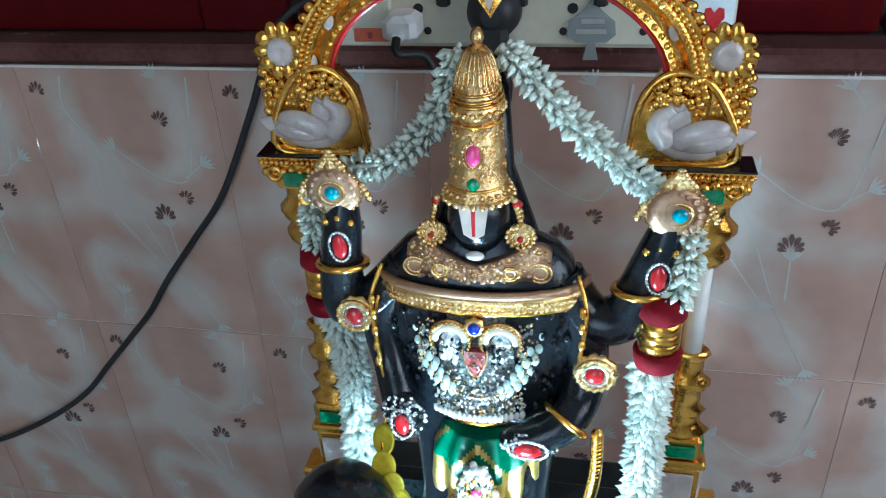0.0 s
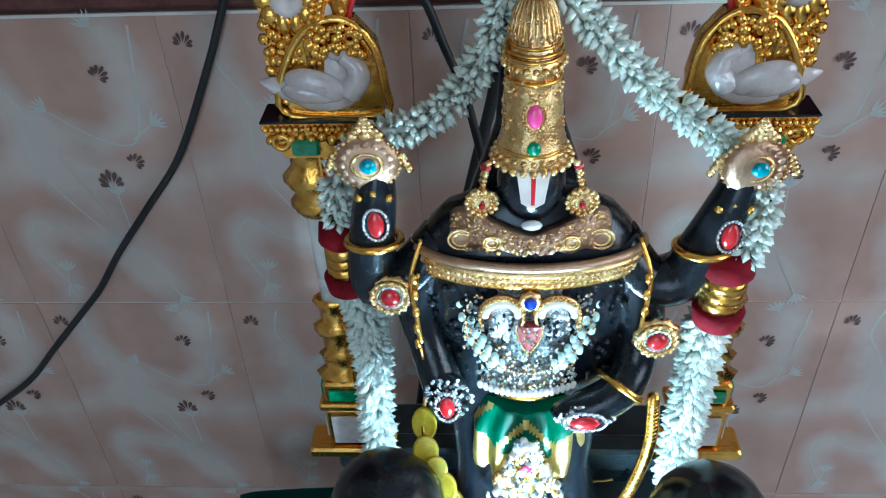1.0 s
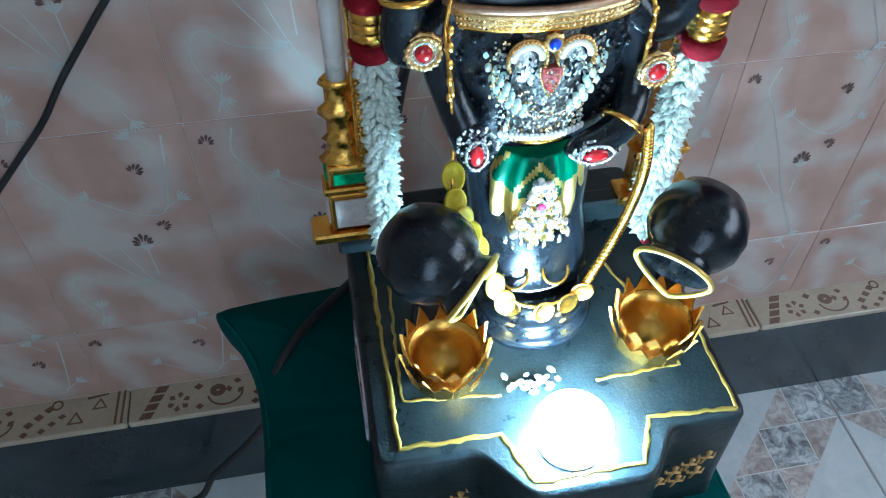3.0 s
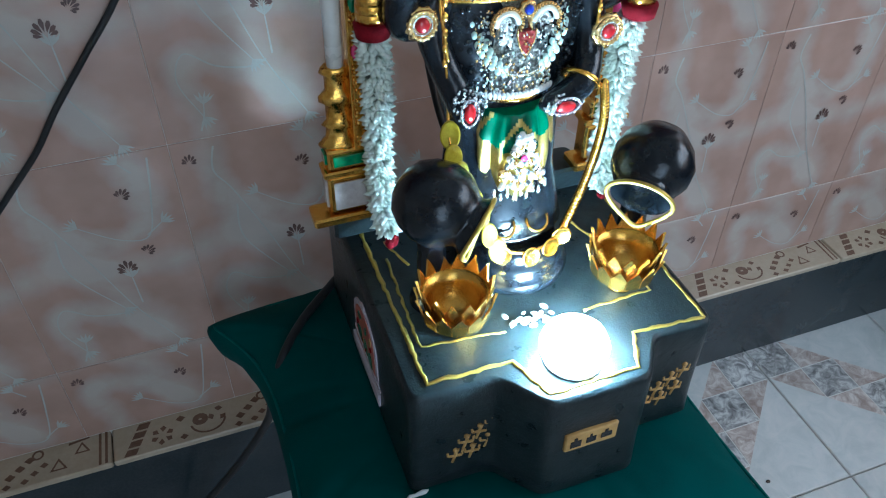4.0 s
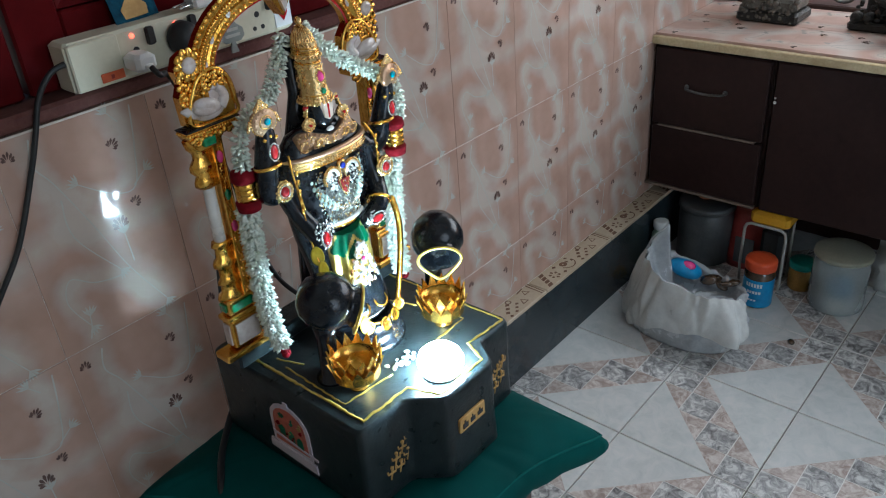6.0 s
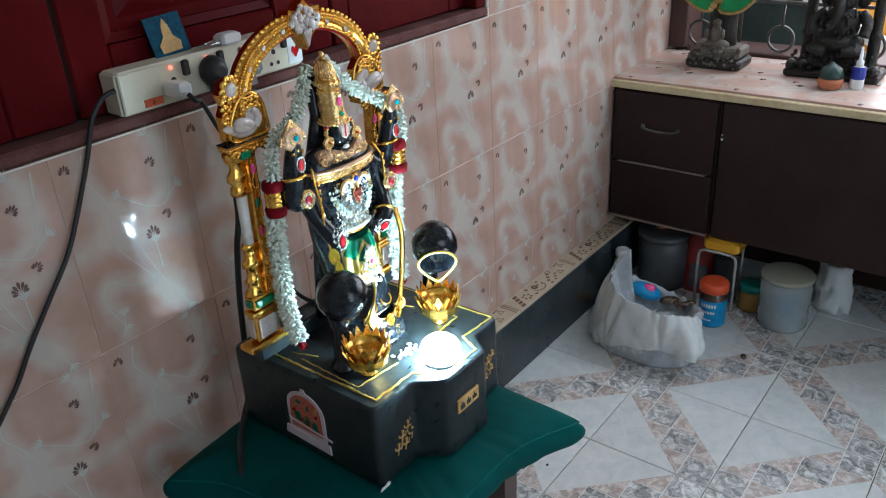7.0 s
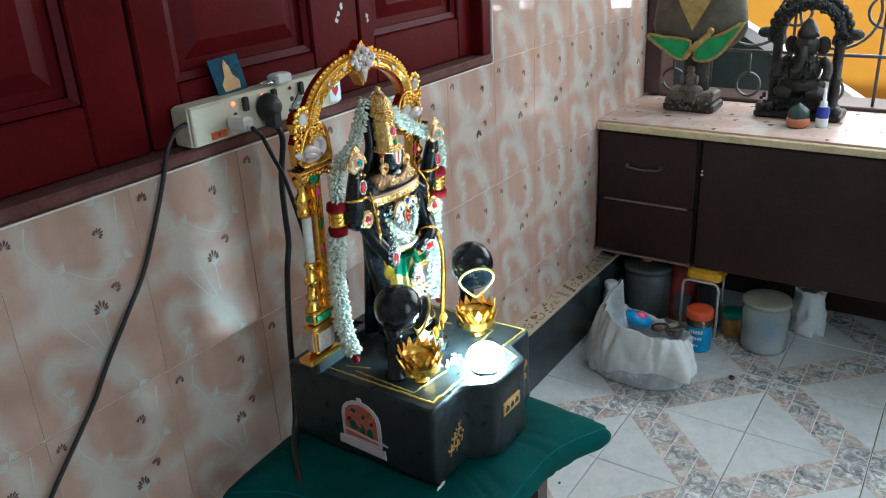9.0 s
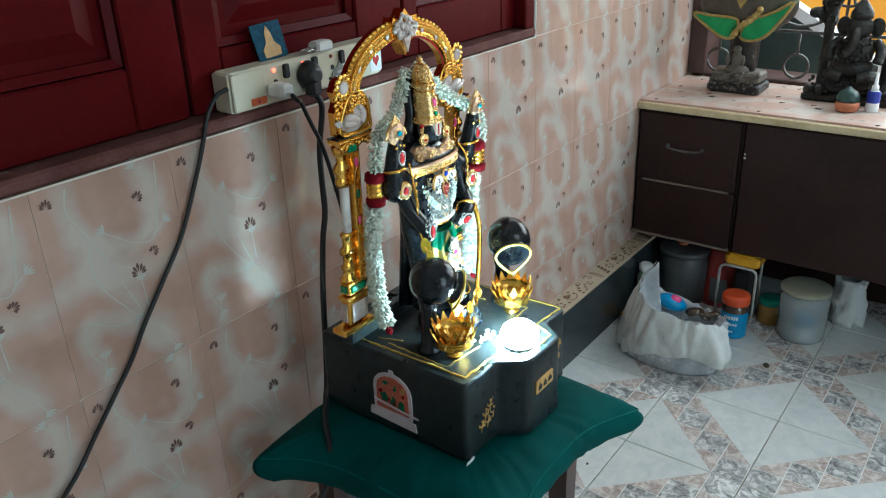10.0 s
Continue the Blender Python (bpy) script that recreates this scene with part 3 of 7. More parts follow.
for y0, y1 in ((-0.322, -1.01), (-1.01, -1.69)):
    cab = cabinet_unit(y0, y1, "dark brown laminate cupboard hung under the counter")
    bm = B()
    box(bm, CX - 0.002, CX + 0.015, y1 + 0.004, y0 - 0.006, 0.234, 0.622, 0, 0.003)
    door = part("door", bm, CABINET, cab)
    bm = B()
    ball(bm, (CX - 0.008, y0 - 0.012, 0.527), 0.004)
    ball(bm, (CX - 0.008, y0 - 0.012, 0.538), 0.003)
    part("latch", bm, CHIP, door, "tiny white plastic catch")
counter = thing("countertop", (1.46, -0.8, CT), "tiled counter top with a worn yellowed front edge", "counter")
bm = B()
box(bm, CX - 0.004, EAST - 0.002, -2.59, -0.004, CT, CT + 0.020, 0, 0.002)
part("slab", bm, YELLOW_EDGE, counter)
CTOP = CT + 0.0262

window_2 = thing("window_2", (1.68, -0.93, 0.66), "open window with a scrolled iron grille over the counter", "window", kind="structure")
bm = B()
for y in (-0.03, -1.84):
    box(bm, 1.664, 1.80, y - 0.012 if y < -1 else y - 0.030, y + 0.016 if y < -1 else y + 0.025, 0.66, 1.95, 0, 0.003)
box(bm, 1.676, 1.80, -1.824, -0.060, 1.92, 1.945, 0, 0.003)
box(bm, 1.672, 1.815, -1.824, -0.060, 0.6405, 0.664, 0, 0.003)
part("window_frame", bm, STOOLWOOD, window_2, "dark worn wooden frame and sill")
GX = 1.69
for z in (0.81, 1.06, 1.31, 1.56, 1.81):
    bm = B()
    box(bm, GX - 0.004, GX + 0.004, -1.82, -0.06, z - 0.005, z + 0.005, 0, 0.0015)
    part("bar", bm, IRON, window_2)
for i in range(7):
    y = -0.215 - 0.24 * i
    bm = B()
    rod(bm, (GX + 0.006, y, 0.664), (GX + 0.006, y, 1.92), 0.0045, seg=8)
    part("bar", bm, IRON, window_2)
turn = pose(0, 0, 0, 0, 0, 90)
for i in range(7):
    y = -0.335 - 0.24 * (i - 1)
    bm = B()
    torus(bm, (GX + 0.003, y, 0.706), 0.036, 0.0045, m=turn, seg=26, ring=6)
    rod(bm, (GX + 0.003, y, 0.740), (GX + 0.003, y, 0.806), 0.004, seg=8)
    part("ring", bm, IRON, window_2)
    for z in (0.935, 1.185, 1.435, 1.685):
        bm = B()
        torus(bm, (GX + 0.003, y, z), 0.108, 0.0045, m=turn, seg=30, ring=6)
        part("ring", bm, IRON, window_2)
        bm = B()
        torus(bm, (GX + 0.004, y + 0.12, z), 0.045, 0.0045, m=turn, seg=24, ring=6)
        part("ring", bm, IRON, window_2)

# the yard outside: orange wall, white stair edge, board
bm = B()
box(bm, 2.75, 2.90, -5.5, 0.5, -0.13, 3.6)
tagged(part("yard_wall", bm, ORANGEWALL), "bright orange painted wall of the yard", "wall", kind="structure")
stair = thing("stair_side", (1.98, -0.24, -0.13), "weathered teal stair side under a white sloping edge", "stairs")
yard_turn = Matrix.Translation((1.985, 0, 0)) @ pose(0, 0, 0, 0, 0, 90)
bm = B()
plate(bm, [(-0.40, -0.13), (0.22, -0.13), (0.22, 1.098), (-0.40, 0.728)], 0.004, 0.04, 0, yard_turn)
part("panel", bm, TEALBOARD, stair)
bm = B()
plate(bm, [(-1.40, 0.131), (0.22, 1.098), (0.22, 1.139), (-1.40, 0.170)], -0.01, 0.055, 0, yard_turn)
part("edge", bm, WHITERAIL, stair, "white painted sloping edge")

# ---- the stool, the cushion and the black pedestal ----
stool = thing("stool", (-0.06, -0.28, 0), "dark wooden stool under the green cushion", "stool")
bm = B()
box(bm, -0.215, 0.095, -0.435, -0.115, 0.375, 0.402, 0, 0.006)
part("seat", bm, STOOLWOOD, stool)
for x in (-0.20, 0.08):
    for y in (-0.42, -0.13):
        bm = B()
        grid_faces(bm, [[Vector((x + dx * k, y + dy * k, z)) for dx, dy in ((-1, -1), (1, -1), (1, 1), (-1, 1))] for z, k in ((0.0, 0.014), (0.05, 0.015), (0.375, 0.019))], 0, False)
        part("leg", bm, STOOLWOOD, stool)
for y in (-0.42, -0.13):
    bm = B()
    box(bm, -0.185, 0.065, y - 0.009, y + 0.009, 0.15, 0.18, 0, 0.002)
    part("stretcher", bm, STOOLWOOD, stool)

CUSH_TOP = 0.472
cushion = thing("cushion", (-0.06, -0.28, 0.402), "bottle green cloth cushion on the stool", "cushion")


def cushion_mesh():
    """A flat cushion, its four corners drawn out to drooping points."""
    bm = B()
    cx, cy, n = -0.070, -0.290, 216
    corners = {45: (0.225, 0.215), 135: (0.256, 0.200), 225: (0.262, 0.275), 315: (0.236, 0.236)}
    def edge(a):
        deg = math.degrees(a) % 360
        hx, hy = 0.208, 0.205
        c, s = math.cos(a), math.sin(a)
        p = 5.0
        r = 1.0 / ((abs(c) / hx) ** p + (abs(s) / hy) ** p) ** (1 / p)
        x, y = r * c, r * s
        for k, (ex, ey) in corners.items():
            d = abs((deg - k + 180) % 360 - 180)
            w = math.exp(-(d / 10.5) ** 1.25)
            ka = math.radians(k)
            x += w * (math.copysign(ex, math.cos(ka)) - 0.178 * math.copysign(1, math.cos(ka)))
            y += w * (math.copysign(ey, math.sin(ka)) - 0.178 * math.copysign(1, math.sin(ka)))
        return x, y
    rings = []
    for f, z in ((0.02, CUSH_TOP), (0.30, CUSH_TOP), (0.55, CUSH_TOP), (0.72, CUSH_TOP - 0.001), (0.84, CUSH_TOP - 0.007), (0.92, CUSH_TOP - 0.014), (0.965, CUSH_TOP - 0.022), (0.990, CUSH_TOP - 0.030), (1.0, CUSH_TOP - 0.038), (0.998, CUSH_TOP - 0.048), (0.985, CUSH_TOP - 0.058),
                 (0.955, CUSH_TOP - 0.066), (0.88, CUSH_TOP - 0.070), (0.70, CUSH_TOP - 0.070), (0.05, CUSH_TOP - 0.070)):
        ring = []
        for i in range(n):
            a = 2 * math.pi * i / n
            x, y = edge(a)
            far = max(0.0, math.hypot(x, y) * f - 0.21)
            wob = (noise.noise(Vector((x * f * 22, y * f * 22, z * 30))) * 0.005 - 0.5 * max(0.0, 0.12 - abs(noise.noise(Vector((x * 16 + 3, y * 16, 2.0))))) * 0.06) * min(1.0, max(0.0, (f - 0.5) * 2.5))
            gather = 0.0022 * math.sin(i * 0.9 + 1.5 * math.sin(i * 0.21)) * max(0.0, 1 - abs(f - 0.985) / 0.035)
            wob += gather
            ring.append(Vector((cx + x * f, cy + y * f, z + wob - (0.30 if x > 0 else 0.10) * far)))
        rings.append(ring)
    grid_faces(bm, rings)
    return bm, [(cx + edge(2 * math.pi * i / n)[0] * 0.965, cy + edge(2 * math.pi * i / n)[1] * 0.965) for i in range(n)]


bm, outline = cushion_mesh()
part("cover", bm, CLOTH, cushion)
bm = B()
pts = []
for x, y in outline:
    far = max(0.0, math.hypot(x + 0.07, y + 0.29) - 0.21)
    pts.append(Vector((x, y, CUSH_TOP - 0.0225 - (0.30 if x > -0.07 else 0.10) * far)))
tube(bm, pts, 0.0018, 6, loop=True)
part("seam", bm, STITCH, cushion, "paler stitched seam")

PT, PB = 0.605, CUSH_TOP
pedestal = thing("pedestal", (-0.037, -0.26, PB), "black lacquered pedestal box with hand painted gold lines", "pedestal")
OUT = [(-0.177, -0.112), (-0.177, -0.397), (-0.104, -0.398), (-0.070, -0.440), (0.020, -0.440), (0.046, -0.402), (0.106, -0.402), (0.106, -0.112)]


def soft_outline(pts, r, k=5):
    """The outline with each corner rounded off."""
    out, n = [], len(pts)
    for i in range(n):
        p, a, b = Vector(pts[i]), Vector(pts[i - 1]), Vector(pts[(i + 1) % n])
        u, v = (a - p).normalized(), (b - p).normalized()
        d = min(r, 0.4 * (a - p).length, 0.4 * (b - p).length)
        for j in range(k + 1):
            t = j / k
            out.append((p + u * d) * (1 - t) ** 2 + p * 2 * t * (1 - t) + (p + v * d) * t * t)
    return out


bm = B()
rings = []
mid = Vector((-0.036, -0.26))
base_out = soft_outline(OUT, 0.010)
fine_out = []
for i, q in enumerate(base_out):
    # long faces get a few more places, so that they can be a little uneven
    nxt = base_out[(i + 1) % len(base_out)]
    m_ = max(1, int((nxt - q).length / 0.02))
    fine_out += [q.lerp(nxt, j / m_) for j in range(m_)]
for z, out in ((PB + 0.001, -0.003), (PB + 0.005, 0.0018), (PB + 0.020, 0.001), (PB + 0.045, 0.0), (PB + 0.075, 0.0), (PB + 0.105, 0.0), (PT - 0.006, 0.0), (PT - 0.002, -0.0018), (PT, -0.0055)):
    ring = []
    for q in fine_out:
        d = (q - mid).normalized()
        w = 0.0 if z > PT - 0.001 else noise.noise(Vector((q.x * 30, q.y * 30, z * 24))) * 0.0010
        ring.append(Vector((q.x + d.x * (out + w), q.y + d.y * (out + w), z)))
    rings.append(ring)
grid_faces(bm, rings)
for f in bm.faces:
    if len(f.verts) > 4:
        f.smooth = False
part("body", bm, BLACKTOP, pedestal)
bm = B()
rng = random.Random(3)


def painted_line(bm, pts, w, z):
    """A hand drawn line, a little uneven, lying on a level face."""
    path = [Vector((x, y, z)) for x, y in pts]
    fine = []
    for a, b in zip(path, path[1:]):
        k = max(2, int((b - a).length / 0.006))
        fine += [a.lerp(b, i / k) for i in range(k)]
    fine.append(path[-1])
    fine = [p + Vector((rng.uniform(-1, 1), rng.uniform(-1, 1), 0)) * 0.0010 for p in fine]
    tube(bm, fine, w, 5, flat=0.35, radii=[w * rng.uniform(0.80, 1.45) for _ in fine])


painted_line(bm, [(-0.158, -0.150), (-0.158, -0.384), (-0.083, -0.386), (-0.068, -0.427), (0.013, -0.426), (0.029, -0.391), (0.098, -0.396)], 0.0019, PT + 0.0006)
painted_line(bm, [(0.098, -0.396), (0.095, -0.150)], 0.0014, PT + 0.0006)
painted_line(bm, [(-0.145, -0.230), (-0.150, -0.345), (-0.075, -0.353)], 0.0013, PT + 0.0006)
painted_line(bm, [(0.000, -0.353), (0.070, -0.350), (0.066, -0.300)], 0.0013, PT + 0.0006)
painted_line(bm, [(-0.140, -0.205), (-0.128, -0.245)], 0.0012, PT + 0.0006)
painted_line(bm, [(0.045, -0.235), (0.057, -0.275)], 0.0012, PT + 0.0006)
painted_line(bm, [(-0.02, -0.205), (0.04, -0.195)], 0.0010, PT + 0.0006)
part("gold_line", bm, GOLDLINE, pedestal, "hand painted gold border lines")


def scroll_sign(cx, face_y, cz):
    """A raised ochre scroll ornament of curled strokes."""
    bm = B()
    for dx, dz in ((-0.020, -0.020), (-0.010, -0.004), (0.002, 0.006), (0.014, 0.014), (-0.004, -0.020), (0.010, -0.010)):
        x, z = cx + dx, cz + dz
        for a, k in ((75, 0.0095), (-10, 0.0065)):
            u, v = k * math.cos(math.radians(a)), k * math.sin(math.radians(a))
            rod(bm, (x - u, face_y, z - v), (x + u, face_y, z + v), 0.0016, 0.0020, 7)
        for q in (-1, 1):
            rod(bm, (x + q * 0.0064, face_y, z - q * 0.001), (x + q * 0.0070, face_y, z + 0.006), 0.0015, 0.0012, 6)
        ball(bm, (x, face_y - 0.001, z + 0.009), 0.0026, 0, 8, 5)
    return part("scroll_ornament", bm, BRASSPAINT, pedestal, "raised ochre scroll ornament")


scroll_sign(-0.117, -0.3975, 0.533)
scroll_sign(0.072, -0.4015, 0.530)
bm = B()
box(bm, -0.056, -0.006, -0.4435, -0.4385, 0.539, 0.561, 0, 0.0015)
plaque = part("plaque", bm, BRASSPAINT, pedestal, "small ochre plaque with unreadable dark marks")
bm = B()
for i, (a, b) in enumerate(((-0.051, -0.041), (-0.036, -0.027), (-0.022, -0.012))):
    box(bm, a, b, -0.4442, -0.4433, 0.544 + 0.001 * i, 0.552)
    box(bm, a + 0.003, b - 0.004, -0.4442, -0.4433, 0.552, 0.556)
part("mark", bm, BLACK, plaque)
bm = B()
side = Matrix.Translation((-0.1765, 0, 0)) @ pose(0, 0, 0, 0, 0, -90)
arch_out = [(0.222, 0.504), (0.298, 0.504)] + [(0.260 + 0.038 * math.cos(a), 0.548 + 0.030 * math.sin(a)) for a in np.linspace(0, math.pi, 9)]
plate(bm, arch_out, -0.002, 0.0, 1, side)
plate(bm, [(0.228, 0.510), (0.292, 0.510)] + [(0.260 + 0.031 * math.cos(a), 0.548 + 0.024 * math.sin(a)) for a in np.linspace(0, math.pi, 9)], -0.0026, -0.0018, 0, side)
sticker = part("sticker", bm, [STICKERRED, STICKEREDGE], pedestal, "faded arched red paper picture with a pale edge")
bm = B()
plate(bm, [(0.214, 0.492), (0.306, 0.488), (0.304, 0.502), (0.216, 0.506)], -0.004, 0.0, 0, side)
plate(bm, [(0.224, 0.520), (0.310, 0.512), (0.310, 0.515), (0.224, 0.524)], -0.0034, -0.002, 0, side)
part("paper_strip", bm, STICKEREDGE, sticker, "pale lilac paper strip")
bm = B()
for x, z in ((0.245, 0.532), (0.262, 0.529), (0.278, 0.526)):
    plate(bm, [(x - 0.006, z - 0.006), (x + 0.006, z - 0.008), (x + 0.005, z + 0.006), (x, z + 0.010), (x - 0.005, z + 0.005)], -0.0034, -0.0027, 0, side)
g = random.Random(5)
for i in range(16):
    x, z = g.uniform(0.236, 0.284), g.uniform(0.524, 0.562)
    k = g.uniform(0.002, 0.0045)
    plate(bm, [(x - k, z), (x, z - k), (x + k, z), (x + 0.3 * k, z + k)], -0.0036, -0.0026, i % 3, side)
plate(bm, [(0.255, 0.576), (0.265, 0.576), (0.264, 0.584), (0.256, 0.584)], -0.0026, -0.001, 3, side)
part("blotch", bm, [GREENSILK, OLDGOLD, VELVET, STICKEREDGE], sticker, "printed green and gold blotches")
bm = B()
for x, y, w in ((-0.172, -0.3967, 0.010), (-0.160, -0.397, 0.006)):
    box(bm, x, x + w, y - 0.0006, y + 0.001, PB + 0.004, PB + 0.011)
part("chip", bm, CHIP, pedestal, "white chips at the lower corner")

# ---- the lamp in the front bay ----
lamp = thing("spot_lamp", (-0.034, -0.399, PT), "small very bright white lamp on the pedestal", "lamp")
bm = B()
lathe(bm, [(0.024, 0.0), (0.026, 0.002), (0.026, 0.005), (0.024, 0.006)], (-0.034, -0.399, PT), 28)
part("rim", bm, LEDBODY, lamp)
bm = B()
lathe(bm, [(0.023, 0.0045), (0.027, 0.008), (0.0290, 0.013), (0.0290, 0.019), (0.026, 0.027), (0.019, 0.0335), (0.009, 0.0370), (0.001, 0.0378)], (-0.034, -0.399, PT), 28)
part("lens", bm, LEDGLOW, lamp)

# ---- pouring pots on posts, and the lotus bowls under them ----


def pouring_pot(cx, cy, cz, fx, fy, label):
    """A round black pot on a post, tipped forwards; its wide gold lip narrows to a spout."""
    pot = thing("pouring_pot", (cx, cy, PT), label, "pot", "pair of pouring pots")
    bm = B()
    lathe(bm, [(0.020, 0.0), (0.020, 0.004), (0.014, 0.010), (0.012, cz - PT - 0.055), (0.016, cz - PT - 0.030)], (cx, cy + 0.012, PT), 20)
    part("post", bm, BLACK, pot)
    bm = B()
    d = Vector((fx, fy, -0.42)).normalized()
    u = Vector((0, 0, 1)).cross(d).normalized()
    v = d.cross(u)
    m = Matrix((u, v, d)).transposed()
    c = Vector((cx, cy, cz))
    lathe(bm, [(0.001, -0.0355), (0.012, -0.034), (0.023, -0.028), (0.031, -0.017), (0.0355, -0.002), (0.034, 0.012), (0.028, 0.022), (0.0235, 0.026), (0.0225, 0.030), (0.026, 0.036)], c, 28, m=m, lobes=7, lobe=0.012, caps=(True, False))
    lathe(bm, [(0.0245, 0.036), (0.021, 0.030), (0.022, 0.022), (0.010, 0.010), (0.001, 0.008)], c, 28, m=m, caps=(False, True))
    part("body", bm, BLACK, pot)
    bm = B()
    rim = []
    for i in range(28):
        a = 2 * math.pi * i / 28
        down = max(0.0, math.cos(a))
        p = m @ Vector((math.sin(a) * 0.0285 * (1 - 0.45 * down ** 3), -math.cos(a) * 0.0255 - 0.010 * down ** 3, 0.0380 + 0.006 * down ** 2))
        rim.append(c + p)
    tube(bm, rim, 0.0021, 7, loop=True)
    part("lip", bm, GOLDLINE, pot, "gold painted lip")
    return pot


pouring_pot(-0.122, -0.306, 0.724, 0.75, -0.65, "round black pot with a gold lip tipped on its post")
pouring_pot(0.072, -0.312, 0.721, -0.70, -0.70, "round black pot with a gold lip tipped over a gold bowl")


def lotus_bowl(cx, cy):
    """A golden bowl of two rows of pointed petals on a small foot."""
    bowl = thing("lotus_bowl", (cx, cy, PT), "shiny golden lotus bowl with pointed petals", "bowl", "pair of lotus bowls")
    c = (cx, cy, PT)
    bm = B()
    lathe(bm, [(0.012, 0.0), (0.013, 0.003), (0.009, 0.006), (0.012, 0.010), (0.019, 0.018), (0.0255, 0.030), (0.0285, 0.045), (0.0270, 0.045), (0.024, 0.032), (0.016, 0.019), (0.004, 0.013), (0.0005, 0.0128)], c, 28)
    part("cup", bm, GOLD, bowl)
    for row, (n, r0, r1, z0, z1, off) in enumerate(((14, 0.0265, 0.0315, 0.030, 0.060, 0.0), (14, 0.0285, 0.0335, 0.020, 0.046, 0.5))):
        first = None
        for i in range(n):
            a = 2 * math.pi * (i + off) / n
            if first is None:
                bm = B()
                w = 0.0068
                pts = [(-w * 0.8, r0, z0), (-w, (r0 + r1) / 2, (z0 + z1) / 2), (0, r1 + 0.001, z1), (w, (r0 + r1) / 2, (z0 + z1) / 2), (w * 0.8, r0, z0)]
                back = [Vector((x, r - 0.0012, z)) for x, r, z in pts]
                front = [Vector((x, r + 0.0012 - abs(x) * 0.25, z)) for x, r, z in pts]
                grid_faces(bm, [back, front], 0, False)
                first = part("petal", bm, GOLD, bowl)
                first.matrix_parent_inverse = Matrix()
                first.rotation_euler.z = a
            else:
                ob = new("petal", first.data)
                ob.parent, ob.rotation_euler = bowl, (0, 0, a)
    return bowl


lotus_bowl(-0.115, -0.334)
lotus_bowl(0.047, -0.334)

# ---- the golden arch behind the statue ----
AX, AY = -0.033, -0.184
arch = thing("throne_arch", (AX, AY, PT), "golden throne arch with white swans and turned pillars", "arch")


def gold_lumps(bm, pts, r, mi=0, seed=1):
    g = random.Random(seed)
    for p in pts:
        k = r * g.uniform(0.75, 1.2)
        ball(bm, p, k, mi, 7, 4, (1, 0.8, 1))


bm = B()
box(bm, AX - 0.150, AX + 0.150, AY - 0.004, AY + 0.016, PT, PT + 0.026, 0, 0.003)
part("base_bar", bm, BLACKTOP, arch)
arc_pts = [(AX + 0.113, 0.945), (AX + 0.115, 0.982)] + [(AX + 0.113 * math.cos(a), 0.985 + 0.078 * math.sin(a)) for a in np.linspace(0.12, math.pi - 0.12, 25)] + [(AX - 0.115, 0.982), (AX - 0.113, 0.945)]
bm = B()
rings = []
for i, (x, z) in enumerate(arc_pts):
    a, b = arc_pts[max(i - 1, 0)], arc_pts[min(i + 1, len(arc_pts) - 1)]
    t = Vector((b[0] - a[0], 0, b[1] - a[1])).normalized()
    nrm = Vector((t.z, 0, -t.x))
    ring = []
    for d, y in ((-0.012, 0.012), (-0.012, -0.001), (-0.010, -0.006), (-0.006, -0.003), (-0.003, -0.002), (0.001, -0.006), (0.004, -0.007), (0.007, -0.004), (0.011, -0.004), (0.014, 0.002), (0.013, 0.012)):
        ring.append(Vector((x, AY + y, z)) + nrm * d)
    rings.append(ring)
grid_faces(bm, rings, 0, False)
part("arch_band", bm, GOLDFOIL, arch)
fine = smooth_path([(x, AY, z) for x, z in arc_pts], 3)
bm = B()
cz0 = Vector((AX, AY, 0.97))
for i, p in enumerate(fine):
    out = (p - cz0)
    out.y = 0
    out.normalize()
    if i % 2 == 0:
        ball(bm, p + out * 0.0130 + Vector((0, 0.000, 0)), 0.0034, 0, 8, 5, (1.15, 0.8, 1))
        ball(bm, p - out * 0.0085 + Vector((0, -0.004, 0)), 0.0024, 0, 7, 4)
    ball(bm, p + out * 0.0070 + Vector((0, -0.0048, 0)), 0.0022, 0, 6, 4)
    ball(bm, p + out * 0.0030 + Vector((0, -0.0062, 0)), 0.0017, 0, 6, 4)
part("bead_edge", bm, GOLD, arch)
for i in range(5, len(fine) - 5, 9):
    bm = B()
    ball(bm, fine[i] + Vector((0, -0.004, 0)), 0.0044, 0, 10, 6, (0.9, 0.25, 1.4))
    part("inlay", bm, CRYSTAL, arch, "clear stone set in the band")
bm = B()
inner = [p for p in fine]
path = []
for p in inner:
    out = p - cz0
    out.y = 0
    out.normalize()
    path.append(p - out * 0.0126 + Vector((0, -0.001, 0)))
tube(bm, path, 0.0016, 6)
part("red_lining", bm, RED, arch, "thin red inner line")
